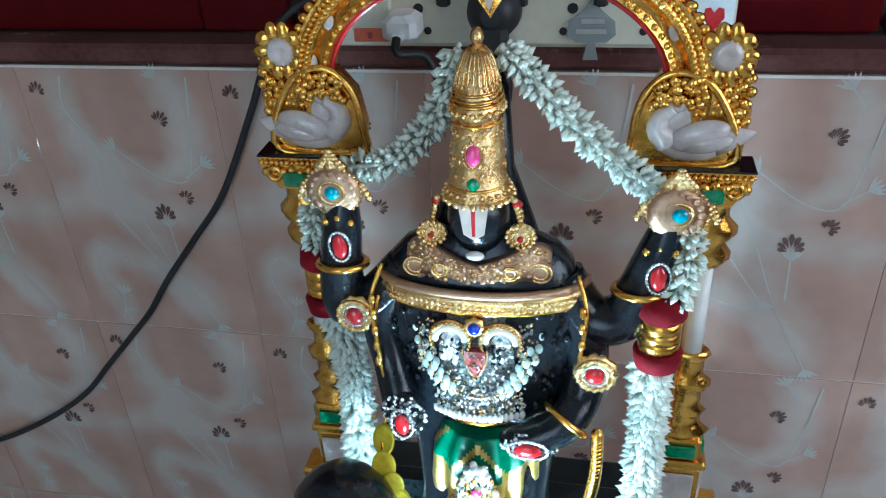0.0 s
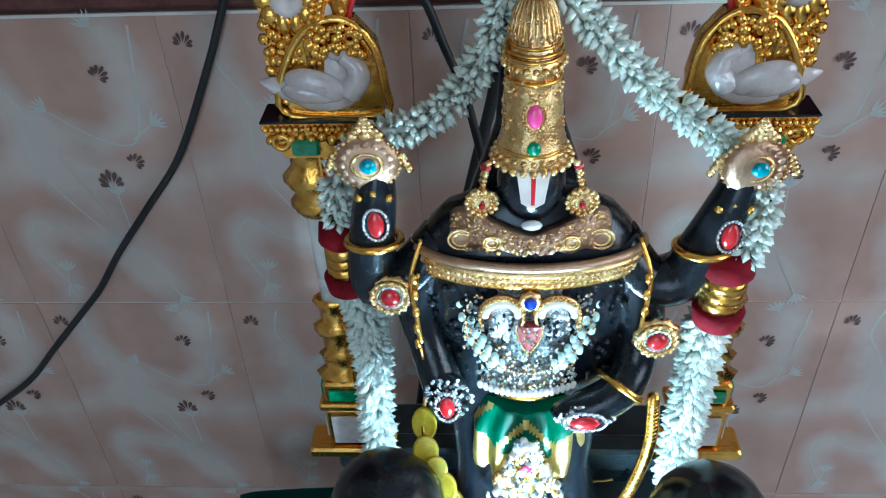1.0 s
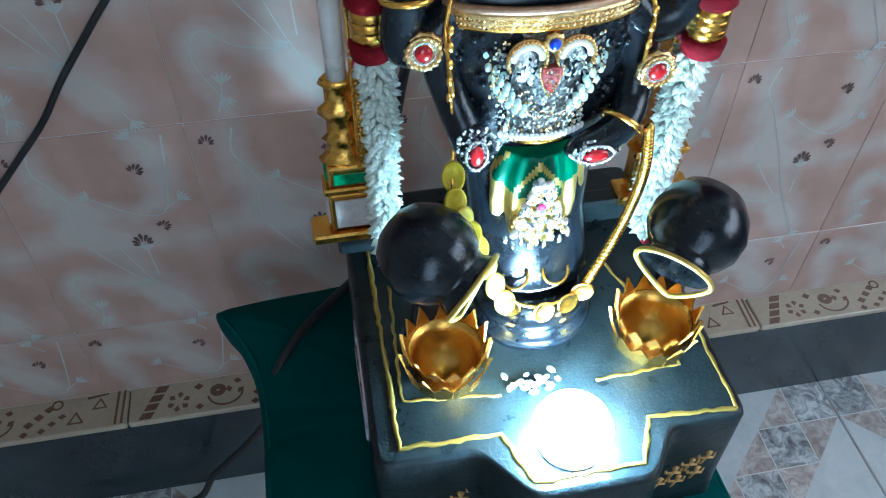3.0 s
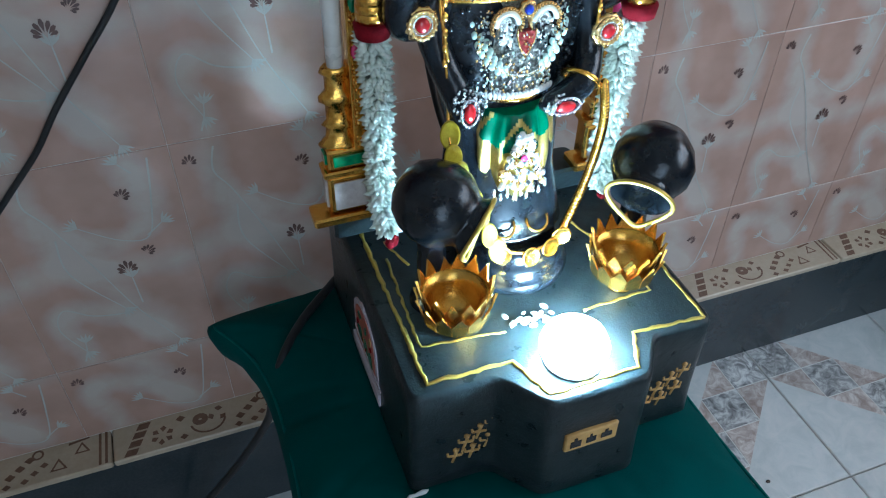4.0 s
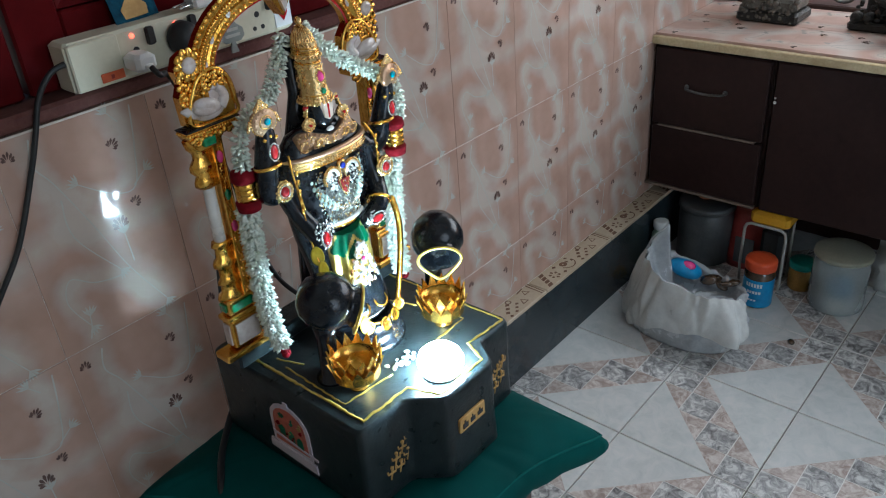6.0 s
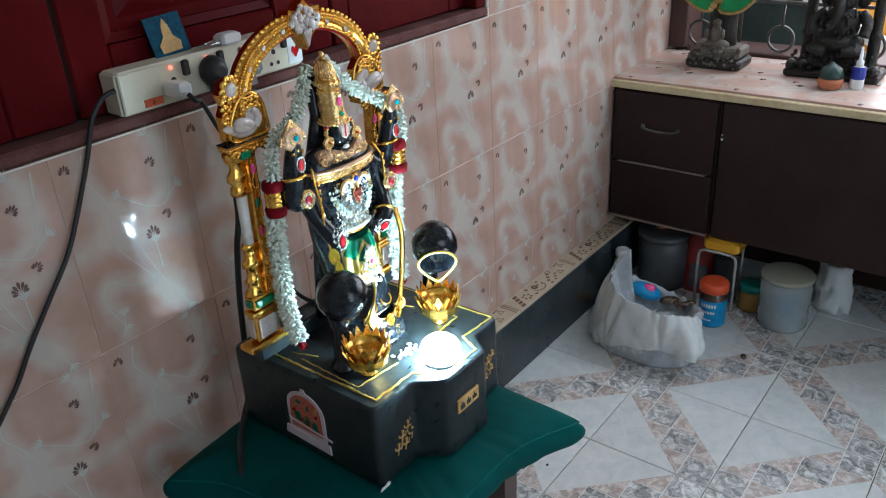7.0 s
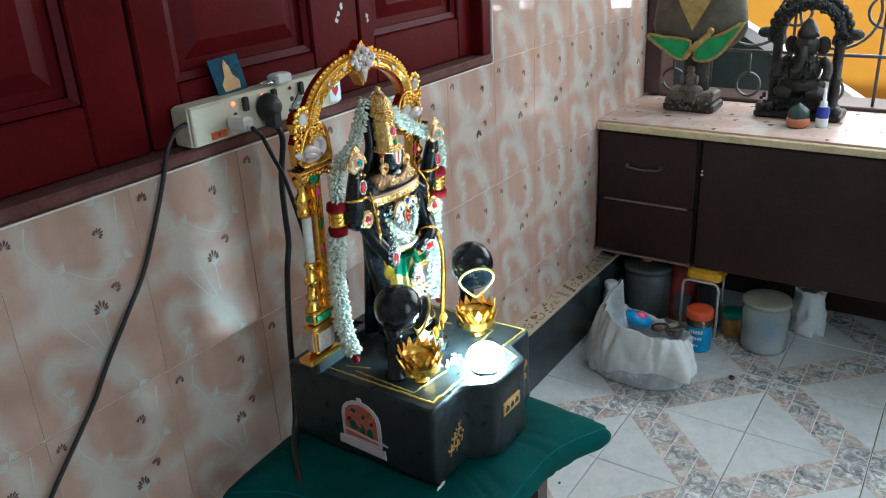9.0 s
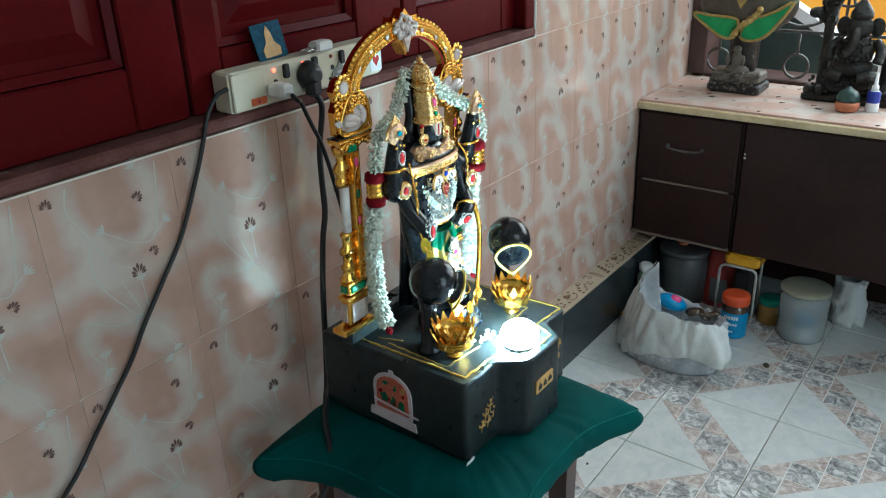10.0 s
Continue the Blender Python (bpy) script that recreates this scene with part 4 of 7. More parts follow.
# the crest: a gold leaf with a frosted white flower, and the cusp hanging below it
bm = B()
crest = [(AX - 0.030, 1.062), (AX - 0.026, 1.082), (AX - 0.012, 1.078), (AX, 1.092), (AX + 0.012, 1.080), (AX + 0.028, 1.080), (AX + 0.030, 1.060), (AX + 0.012, 1.044), (AX, 1.026), (AX - 0.012, 1.044)]
plate(bm, crest, AY - 0.007, AY + 0.011)
part("crest", bm, GOLDFOIL, arch)
bm = B()
g = random.Random(11)
for i in range(80):
    a, r = g.uniform(0, 2 * math.pi), 0.021 * math.sqrt(g.random())
    ball(bm, (AX + r * math.cos(a) * 1.15, AY - 0.009 + g.uniform(-0.002, 0.002), 1.065 + r * math.sin(a) * 0.85), g.uniform(0.0024, 0.0044), 0, 9, 6, (g.uniform(0.7, 1.5), 0.7, g.uniform(0.7, 1.4)), pose(0, 0, 0, 0, g.uniform(0, 180), 0))
plate(bm, [(AX - 0.008, 1.052), (AX, 1.031), (AX + 0.008, 1.052)], AY - 0.012, AY - 0.006)
part("crest_flower", bm, CRYSTAL, arch, "frosted white moulded flower")

for s in (-1, 1):
    px = AX + s * 0.131
    # pillar of stacked mouldings
    bm = B()
    lathe(bm, [(0.020, 0.108), (0.021, 0.112), (0.014, 0.118), (0.013, 0.127), (0.017, 0.131), (0.012, 0.136), (0.012, 0.150), (0.017, 0.154), (0.017, 0.160), (0.011, 0.165), (0.011, 0.178), (0.015, 0.182), (0.013, 0.187)], (px + s * 0.003, AY + 0.004, PT), 16, lobes=8, lobe=0.05, sy=0.55)
    pillar = part("pillar", bm, GOLDFOIL, arch)
    bm = B()
    box(bm, px - (0.039 if s < 0 else 0.030), px + (0.030 if s < 0 else 0.039), AY - 0.012, AY + 0.016, PT + 0.026, PT + 0.036, 0, 0.002)
    part("foot_slab", bm, GOLD, pillar)
    bm = B()
    box(bm, px - 0.025, px + 0.025, AY - 0.009, AY + 0.014, PT + 0.079, PT + 0.086, 0, 0.002)
    part("ledge", bm, GOLD, pillar)
    bm = B()
    lathe(bm, [(0.011, 0.257), (0.016, 0.262), (0.016, 0.268), (0.012, 0.274), (0.018, 0.281), (0.018, 0.287), (0.012, 0.294), (0.012, 0.302), (0.017, 0.308), (0.020, 0.319)], (px + s * 0.003, AY + 0.004, PT), 16, lobes=8, lobe=0.06, sy=0.55)
    part("capital", bm, GOLDFOIL, pillar)
    bm = B()
    lathe(bm, [(0.0072, 0.187), (0.0072, 0.257)], (px + s * 0.004, AY + 0.004, PT), 16)
    part("shaft", bm, WHITEPAINT, pillar, "white enamel shaft")
    for z0, z1, hw, mat, name, lab in ((0.038, 0.079, 0.0215, CRYSTAL, "white_panel", "white embossed panel"), (0.087, 0.108, 0.0200, GREEN, "green_panel", "green foil panel")):
        bm = B()
        box(bm, px - hw, px + hw, AY - 0.0075, AY + 0.012, PT + z0, PT + z1, 0, 0.002)
        block = part("block", bm, GOLD, pillar)
        bm = B()
        box(bm, px - hw + 0.0045, px + hw - 0.0045, AY - 0.0100, AY - 0.0078, PT + z0 + 0.005, PT + z1 - 0.005, 0, 0.001)
        box(bm, px + s * (hw + 0.0011) - 0.0012, px + s * (hw + 0.0011) + 0.0012, AY - 0.003, AY + 0.009, PT + z0 + 0.005, PT + z1 - 0.005, 0, 0.0008)
        part(name, bm, mat, block, lab)
    bm = B()
    box(bm, px - s * 0.0115 - 0.0060, px - s * 0.0115 + 0.0060, AY - 0.007, AY + 0.010, PT + 0.108, PT + 0.318, 0, 0.001)
    for q in (-1, 1):
        box(bm, px - s * 0.0115 + q * 0.0056 - 0.0012, px - s * 0.0115 + q * 0.0056 + 0.0012, AY - 0.0095, AY - 0.006, PT + 0.108, PT + 0.318, 0, 0.0006)
    g = random.Random(71)
    gold_lumps(bm, [(px - s * 0.0115 + g.uniform(-0.0035, 0.0035), AY - 0.0072, PT + 0.112 + 0.0036 * i) for i in range(57)], 0.0024, 0, 9)
    part("strip", bm, GOLDFOIL, pillar)
    for z in (0.203, 0.244, 0.292):
        bm = B()
        ball(bm, (px - s * 0.0115, AY - 0.0085, PT + z), 0.0050, 0, 10, 6, (0.85, 0.5, 1.5))
        part("stone", bm, GREEN if z == 0.244 else PINK, pillar, "green glass stone" if z == 0.244 else "pink glass stone")
    # bracket shelf
    bm = B()
    o = -s * 0.010
    pq = px - s * 0.015
    plate(bm, [(px - 0.034 + o, 0.9355), (px + 0.034 + o, 0.9355), (px + 0.033 + o, 0.929), (px + 0.020, 0.924), (px + 0.013, 0.913), (px - 0.013, 0.913), (px - 0.020, 0.924), (px - 0.033 + o, 0.929)], AY - 0.011, AY + 0.010)
    for q in (-1, 1):
        torus(bm, (px + q * 0.024 + o, AY - 0.0125, 0.9245), 0.0045, 0.0016, 0, 14, 6)
    gold_lumps(bm, [(px + o + dx, AY - 0.012, 0.9255 + 0.002 * (i % 2)) for i, dx in enumerate(np.linspace(-0.030, 0.030, 11))], 0.0036, 0, 4)
    gold_lumps(bm, [(px + o + dx, AY - 0.0125, 0.9325) for dx in np.linspace(-0.032, 0.032, 19)], 0.0018, 0, 5)
    gold_lumps(bm, [(px + o + s * 0.0338, AY + dy, 0.9325) for dy in np.linspace(-0.010, 0.009, 6)], 0.0018, 0, 7)
    shelf = part("bracket_shelf", bm, GOLDFOIL, arch)
    bm = B()
    box(bm, px - 0.008, px + 0.008, AY - 0.0155, AY - 0.010, 0.916, 0.926, 0, 0.002)
    part("shelf_stone", bm, GREEN, shelf, "green glass stone")
    bm = B()
    box(bm, px - 0.035 + o, px + 0.035 + o, AY - 0.012, AY + 0.011, 0.9358, 0.9372, 0, 0.0004)
    part("shelf_top", bm, BLACK, shelf, "dark painted top")
    # frosted swan on the shelf
    bm = B()
    ground = [(pq - s * 0.030, 0.9375), (pq + s * 0.022, 0.9375), (pq + s * 0.026, 0.956), (pq + s * 0.012, 0.984), (pq - s * 0.004, 0.994), (pq - s * 0.018, 0.992), (pq - s * 0.029, 0.978), (pq - s * 0.033, 0.955)]
    plate(bm, ground if s > 0 else ground[::-1], AY - 0.004, AY + 0.010)
    tube(bm, smooth_path([(x, AY - 0.005, z) for x, z in ground], 4, loop=True), 0.0026, 6, loop=True)
    g = random.Random(33)
    gold_lumps(bm, [(pq - s * g.uniform(-0.006, 0.024), AY - 0.006 - g.uniform(0, 0.002), g.uniform(0.974, 0.991)) for _ in range(60)], 0.0027, 0, 8)
    part("swan_ground", bm, GOLDFOIL, arch)
    bm = B()
    ball(bm, (pq + s * 0.002, AY - 0.004, 0.952), 0.0150, 0, 22, 12, (1.42, 0.36, 0.80))
    # raised wing, fanned tail, tapering neck with a small head and beak
    ball(bm, (pq + s * 0.005, AY - 0.0075, 0.9575), 0.0125, 0, 18, 10, (1.45, 0.42, 0.72), pose(0, 0, 0, 0, s * -18, 0))
    ball(bm, (pq + s * 0.010, AY - 0.0095, 0.9535), 0.0100, 0, 16, 9, (1.50, 0.40, 0.55), pose(0, 0, 0, 0, s * -12, 0))
    lathe(bm, [(0.0085, 0.0), (0.0075, 0.010), (0.0040, 0.019), (0.0008, 0.024)], (pq + s * 0.014, AY - 0.0045, 0.952), 14, 0, pose(0, 0, 0, 0, s * 72, 0), sy=0.5)
    neck = smooth_path([(pq - s * 0.012, AY - 0.003, 0.952), (pq - s * 0.0185, AY - 0.004, 0.960), (pq - s * 0.0165, AY - 0.004, 0.969), (pq - s * 0.0100, AY - 0.005, 0.974)], 6)
    tube(bm, neck, 0.006, 10, radii=[0.0085 - 0.0040 * k / (len(neck) - 1) for k in range(len(neck))])
    ball(bm, (pq - s * 0.0085, AY - 0.005, 0.9755), 0.0050, 0, 12, 8, (1.15, 0.7, 0.95))
    ball(bm, (pq - s * 0.006, AY - 0.002, 0.963), 0.0135, 0, 16, 10, (1.0, 0.35, 1.05))
    part("swan", bm, CRYSTAL, arch, "frosted white moulded swan")
    # gold foliage behind the swan, with the medallion
    bm = B()
    fol = [(pq + s * 0.000, 0.937), (pq + s * 0.031, 0.939), (pq + s * 0.033, 0.972), (pq + s * 0.027, 0.985), (pq + s * 0.032, 1.000), (pq + s * 0.026, 1.013), (pq + s * 0.015, 1.018), (pq + s * 0.002, 1.010), (pq - s * 0.005, 0.985)]
    plate(bm, fol if s > 0 else fol[::-1], AY - 0.001, AY + 0.011)
    g = random.Random(21)
    gold_lumps(bm, [(pq + s * g.uniform(0.002, 0.031), AY - 0.002, g.uniform(0.945, 0.996)) for _ in range(80)], 0.0032, 0, 6)
    for i in range(10):
        a = 2 * math.pi * i / 10
        ball(bm, (pq + s * 0.015 + 0.0118 * math.cos(a), AY - 0.003, 1.004 + 0.0130 * math.sin(a)), 0.0042, 0, 7, 5, (1 + 0.6 * abs(math.cos(a)), 0.6, 1 + 0.6 * abs(math.sin(a))))
    part("foliage", bm, GOLDFOIL, arch)
    bm = B()
    lathe(bm, [(0.0090, -0.003), (0.0090, 0.0015), (0.0070, 0.0035), (0.0035, 0.0042), (0.001, 0.0030)], (pq + s * 0.015, AY - 0.003, 1.004), 36, 0, pose(0, 0, 0, 90, 0, 0), lobes=18, lobe=0.07)
    part("medallion_stone", bm, CRYSTAL, arch, "oval white stone")

arch.rotation_euler.x = radians(1.6)

# ---- the dark statue, one plain mesh ----
SX, SY = -0.038, -0.238
K, G, PG, R_, GS, GO, SI, PE, BL, WH, TE, GN, PI, SP, RG, DR, SM = range(17)
STATUE_MATS = [BLACK, GOLD, PALEGOLD, RED, GREENSILK, GOLDSILK, SILVER, PEARL, BLUE, WHITEPAINT, TEAL, GREEN, PINK, SANDAL, ROSEGOLD, DARKRED, FILIGREE]


def build_statue():
    bm = B()
    def oval(rows, mi=K, seg=28, p=2.3):
        rings = []
        for z, hx, hy, dx, dy in rows:
            ring = []
            for i in range(seg):
                a = 2 * math.pi * i / seg
                c, s = math.cos(a), math.sin(a)
                ring.append(Vector((SX + dx + hx * math.copysign(abs(c) ** (2 / p), c), SY + dy + hy * math.copysign(abs(s) ** (2 / p), s), z)))
            rings.append(ring)
        grid_faces(bm, rings, mi)
    # stepped round plinth
    lathe(bm, [(0.052, 0.0), (0.053, 0.006), (0.050, 0.010), (0.046, 0.012), (0.047, 0.018), (0.043, 0.022), (0.039, 0.024), (0.041, 0.032), (0.038, 0.036)], (SX + 0.004, SY - 0.028, PT), 32, K)
    # robe, hips, chest and shoulders
    oval([(0.636, 0.048, 0.040, 0.002, -0.010), (0.648, 0.052, 0.042, 0.002, -0.012), (0.664, 0.050, 0.038, 0.001, -0.010), (0.70, 0.046, 0.032, 0, -0.004), (0.735, 0.050, 0.028, 0, 0.002),
          (0.762, 0.058, 0.024, 0, 0.003), (0.79, 0.063, 0.024, 0, 0.002), (0.82, 0.064, 0.025, 0, 0.001), (0.850, 0.062, 0.026, 0, 0.001), (0.872, 0.060, 0.024, 0, 0.003), (0.882, 0.057, 0.021, 0, 0.004), (0.892, 0.048, 0.018, 0, 0.005), (0.899, 0.034, 0.014, 0, 0.004), (0.905, 0.016, 0.012, 0, 0.002)])
    # tall slab behind the body
    oval([(0.636, 0.045, 0.016, -0.004, 0.030), (0.75, 0.040, 0.014, 0, 0.026), (0.87, 0.040, 0.012, 0, 0.022), (0.905, 0.030, 0.011, 0, 0.020), (0.94, 0.021, 0.010, 0, 0.020), (0.995, 0.018, 0.009, 0, 0.022), (1.010, 0.011, 0.006, 0, 0.022)])
    # plain head under the tall crown
    ball(bm, (SX, SY - 0.002, 0.915), 0.0215, K, 20, 12, (0.88, 0.92, 1.25))
    plate(bm, [(SX - 0.0085, 0.932), (SX + 0.0085, 0.932), (SX + 0.0060, 0.912), (SX, 0.908), (SX - 0.0060, 0.912)], SY - 0.0225, SY - 0.0180, SP)
    plate(bm, [(SX - 0.0013, 0.932), (SX + 0.0013, 0.932), (SX + 0.001, 0.911), (SX - 0.001, 0.911)], SY - 0.0230, SY - 0.0222, R_)
    ball(bm, (SX, SY - 0.0205, 0.8955), 0.0058, WH, 10, 6, (1, 0.5, 0.55))
    lathe(bm, [(0.0191, 0.928), (0.0200, 0.933), (0.0183, 0.937), (0.0174, 0.950), (0.0174, 0.966), (0.0166, 0.975), (0.0157, 0.984), (0.0174, 0.987), (0.0174, 0.992), (0.0153, 0.995), (0.0153, 1.004), (0.0140, 1.007), (0.0127, 1.013), (0.0093, 1.019), (0.0047, 1.0225), (0.0030, 1.024)], (SX, SY - 0.002, 0), 24, PG, lobes=12, lobe=0.02)
    ball(bm, (SX, SY - 0.002, 1.0275), 0.0048, PG, 12, 7)
    for z, r, n, k in ((0.931, 0.0205, 24, 0.0024), (0.936, 0.0190, 24, 0.0018), (0.9895, 0.0182, 20, 0.0022), (0.975, 0.0168, 22, 0.0013), (1.0055, 0.0150, 18, 0.0016), (1.013, 0.0130, 16, 0.0013)):
        for i in range(n):
            a = 2 * math.pi * i / n
            ball(bm, (SX + r * math.cos(a), SY - 0.002 + r * math.sin(a), z), k, PG, 6, 4)
    g = random.Random(3)
    for i in range(24):
        # upright flutes round the dome
        a = 2 * math.pi * i / 24
        tube(bm, [Vector((SX + r * math.cos(a), SY - 0.002 + r * math.sin(a), z)) for r, z in ((0.0150, 1.003), (0.0142, 1.0075), (0.0128, 1.013), (0.0094, 1.0188), (0.0050, 1.0222))], 0.0011, 5, PG)
    for i in range(300):
        # chased scrollwork over the crown
        z, a = g.uniform(0.938, 1.008), g.uniform(0, 2 * math.pi)
        r = 0.0178 if z < 0.966 else 0.0166 if z < 0.984 else 0.0158
        ball(bm, (SX + r * math.cos(a), SY - 0.002 + r * math.sin(a), z), g.uniform(0.0005, 0.0011), PG, 5, 4, (1, 1, 1.3))
    for z, r in ((0.9405, 0.0186), (0.9815, 0.0166), (0.9945, 0.0176), (0.9975, 0.0170), (1.0015, 0.0160)):
        torus(bm, (SX, SY - 0.002, z), r, 0.0011, G, 24, 6, pose(0, 0, 0, 90, 0, 0))
    for i in range(22):
        # a ring of small gold beads round the pink drop
        t = 2 * math.pi * i / 22
        ball(bm, (SX + 0.0068 * math.cos(t), SY - 0.0200 + 0.0012 * abs(math.cos(t)), 0.964 + 0.0088 * math.sin(t)), 0.0012, PG, 6, 4)
    ball(bm, (SX, SY - 0.0195, 0.964), 0.0056, PI, 10, 6, (0.85, 0.4, 1.25))
    ball(bm, (SX, SY - 0.0205, 0.9455), 0.0042, GN, 10, 6, (1, 0.4, 1))
    for s in (-1, 1):
        for dz, k, mi in ((0.928, 0.0030, R_), (0.923, 0.0026, PG), (0.919, 0.0026, PG), (0.895, 0.0026, PG)):
            ball(bm, (SX + s * (0.0245 + (0.925 - dz) * 0.15), SY - 0.010, dz), k, mi, 8, 5)
        lathe(bm, [(0.0080, -0.002), (0.0090, 0.0), (0.0080, 0.002), (0.004, 0.0028), (0.001, 0.0034)], (SX + s * 0.0262, SY - 0.014, 0.908), 22, PG, pose(0, 0, 0, 90, 0, 0), lobes=9, lobe=0.08)
        ball(bm, (SX + s * 0.0262, SY - 0.0190, 0.908), 0.0020, R_, 8, 5)
        for i in range(14):
            a = 2 * math.pi * i / 14
            ball(bm, (SX + s * 0.0262 + 0.0080 * math.cos(a), SY - 0.0160, 0.908 + 0.0080 * math.sin(a)), 0.0018, PG, 6, 4)
            ball(bm, (SX + s * 0.0262 + 0.0050 * math.cos(a), SY - 0.0168, 0.908 + 0.0050 * math.sin(a)), 0.0012, PG, 6, 4)
        for i in range(7):
            # beads from the crown down to the ear flower and on to the collar
            ball(bm, (SX + s * (0.0225 + 0.0006 * i), SY - 0.0125, 0.932 - 0.0028 * i), 0.0021, R_ if i == 1 else PG, 7, 5)
            ball(bm, (SX + s * (0.0262 + 0.0010 * i), SY - 0.0150, 0.898 - 0.0016 * i), 0.0019, PG, 7, 5)
    # the gold band across the chest: three ribs
    def across(z, sag, hx, hy, r, mi, n=18, lift=0.0):
        pts = []
        for i in range(n + 1):
            t = -1 + 2 * i / n
            a = t * math.pi * 0.52
            pts.append(Vector((SX + hx * math.sin(a), SY - hy * math.cos(a) + 0.004, z - sag * (1 - t * t) + lift * abs(t) ** 3)))
        tube(bm, pts, r, 7, mi)
        return pts
    # a broad pale collar: nearly straight below, hollowed round the chin above, with rosettes at its ends
    g = random.Random(23)
    def collar(t, v, out=0.0):
        low, high = 0.8800 - 0.0060 * t * t, 0.8885 + 0.0170 * abs(t) ** 1.3 * max(0.05, 1.15 - 0.95 * abs(t) ** 5)
        return Vector((SX + 0.0440 * t, SY - 0.0262 - out + 0.0150 * t * t + 0.004 * v, low + (high - low) * v + 0.0012 * math.cos(t * 19) * (1 - v)))
    sheet = [[collar(-1 + k / 15, v, o) for v, o in ((0, -0.006), (0, 0), (0.3, 0.0012), (0.7, 0.0012), (1, 0), (1, -0.006))] for k in range(31)]
    grid_faces(bm, sheet, RG)
    for k in range(330):
        ball(bm, collar(g.uniform(-0.97, 0.97), g.random() ** 0.8, 0.0010), g.uniform(0.0008, 0.0019), g.choice((RG, RG, RG, PG, PG)), 6, 4, (1.1, 0.6, 1))
    for t, v, r in ((-0.86, 0.35, 0.0072), (0.86, 0.35, 0.0072), (-0.48, 0.45, 0.0048), (0.48, 0.45, 0.0048)):
        c = collar(t, v, 0.0012)
        ball(bm, c, r, RG, 14, 8, (1, 0.35, 1))
        for q in (0.95, 0.6):
            torus(bm, c + Vector((0, -0.0018, 0)), r * q, 0.0008, PG, 20, 6)
    for z, r, mi in ((0.8735, 0.0030, RG), (0.8690, 0.0034, PG), (0.8645, 0.0030, PG), (0.8605, 0.0026, G)):
        across(z - 0.006, -0.003, 0.0655, 0.0315, r, mi)
    for zz in (0.8670, 0.8628):
        for q in across(zz - 0.006, -0.003, 0.0660, 0.0340, 0.0008, G, 56):
            ball(bm, q, 0.0017, PG, 6, 4)
    mark = len(bm.verts)
    # breastplate: two chased silver ovals under white arcs, a blue stone, a dark red drop, side rows of pearls
    g = random.Random(19)
    def jewel_ring(x, y, z, rx, rz, k=0.0014, mi=SI, n=22):
        pts = [Vector((x + rx * math.cos(2 * math.pi * i / n), y, z + rz * math.sin(2 * math.pi * i / n))) for i in range(n)]
        tube(bm, pts, k * 0.9, 6, mi, loop=True)
        for p in pts:
            ball(bm, p + Vector((0, -0.0008, 0)), k, mi, 6, 4)
    def swarm(n, where, k0, k1, mats):
        for i in range(n):
            x, y, z = where(g.random(), g.random())
            ball(bm, (x, y, z), g.uniform(k0, k1), g.choice(mats), 5, 4, (1, 0.7, 1))
    rows = []
    for z, hx, hy in ((0.764, 0.037, 0.0290), (0.772, 0.040, 0.0302), (0.790, 0.042, 0.0300), (0.815, 0.045, 0.0292), (0.845, 0.046, 0.0285), (0.858, 0.046, 0.0275)):
        rows.append([Vector((SX + hx * math.sin(a), SY - hy * math.cos(a) * 0.98, z)) for a in np.linspace(-1.25, 1.25, 19)])
    back = [[p + Vector((0, 0.010, 0)) for p in r[::-1]] for r in rows]
    grid_faces(bm, [a + b for a, b in zip(rows, back)], SM)
    for s in (-1, 1):
        ox = SX + s * 0.0185
        ball(bm, (ox, SY - 0.0270, 0.831), 0.0100, SI, 14, 9, (0.92, 0.40, 1.40))
        torus(bm, (ox, SY - 0.0300, 0.838), 0.0108, 0.0026, WH, 18, 6, sz=1.0, arc=math.pi, start=0.0)
        torus(bm, (ox, SY - 0.0290, 0.838), 0.0145, 0.0020, PG, 22, 6, arc=math.pi * 1.3, start=-0.45)
        for i in range(20):
            a = math.pi * (1.3 * i / 19) - 0.45
            ball(bm, (ox + 0.0146 * math.cos(a), SY - 0.0312, 0.838 + 0.0146 * math.sin(a)), 0.0016, PG, 6, 4)
        swarm(46, lambda u, v: (ox + 0.0085 * math.sqrt(u) * math.cos(6.28 * v), SY - 0.0310, 0.829 + 0.0125 * math.sqrt(u) * math.sin(6.28 * v)), 0.0010, 0.0026, (WH, WH, SI, SM, K))
    lathe(bm, [(0.0080, -0.002), (0.0080, 0.001), (0.006, 0.0025)], (SX, SY - 0.0305, 0.851), 16, PG, pose(0, 0, 0, 90, 0, 0), lobes=8, lobe=0.08)
    ball(bm, (SX, SY - 0.0335, 0.851), 0.0046, BL, 10, 6, (1, 0.5, 1))
    plate(bm, [(SX - 0.0072, 0.832), (SX + 0.0072, 0.832), (SX + 0.0080, 0.826), (SX + 0.005, 0.817), (SX, 0.811), (SX - 0.005, 0.817), (SX - 0.0080, 0.826)], SY - 0.0335, SY - 0.026, DR)
    swarm(30, lambda u, v: (SX + (u - 0.5) * 0.011, SY - 0.0336, 0.815 + 0.016 * v), 0.0006, 0.0013, (SM, PG, DR, DR))
    for i in range(13):
        t = i / 12
        for s in (-1, 1):
            ball(bm, (SX + s * 0.0090 * (1 - t ** 2), SY - 0.0325, 0.832 - 0.024 * t), 0.0012, PG, 5, 4)
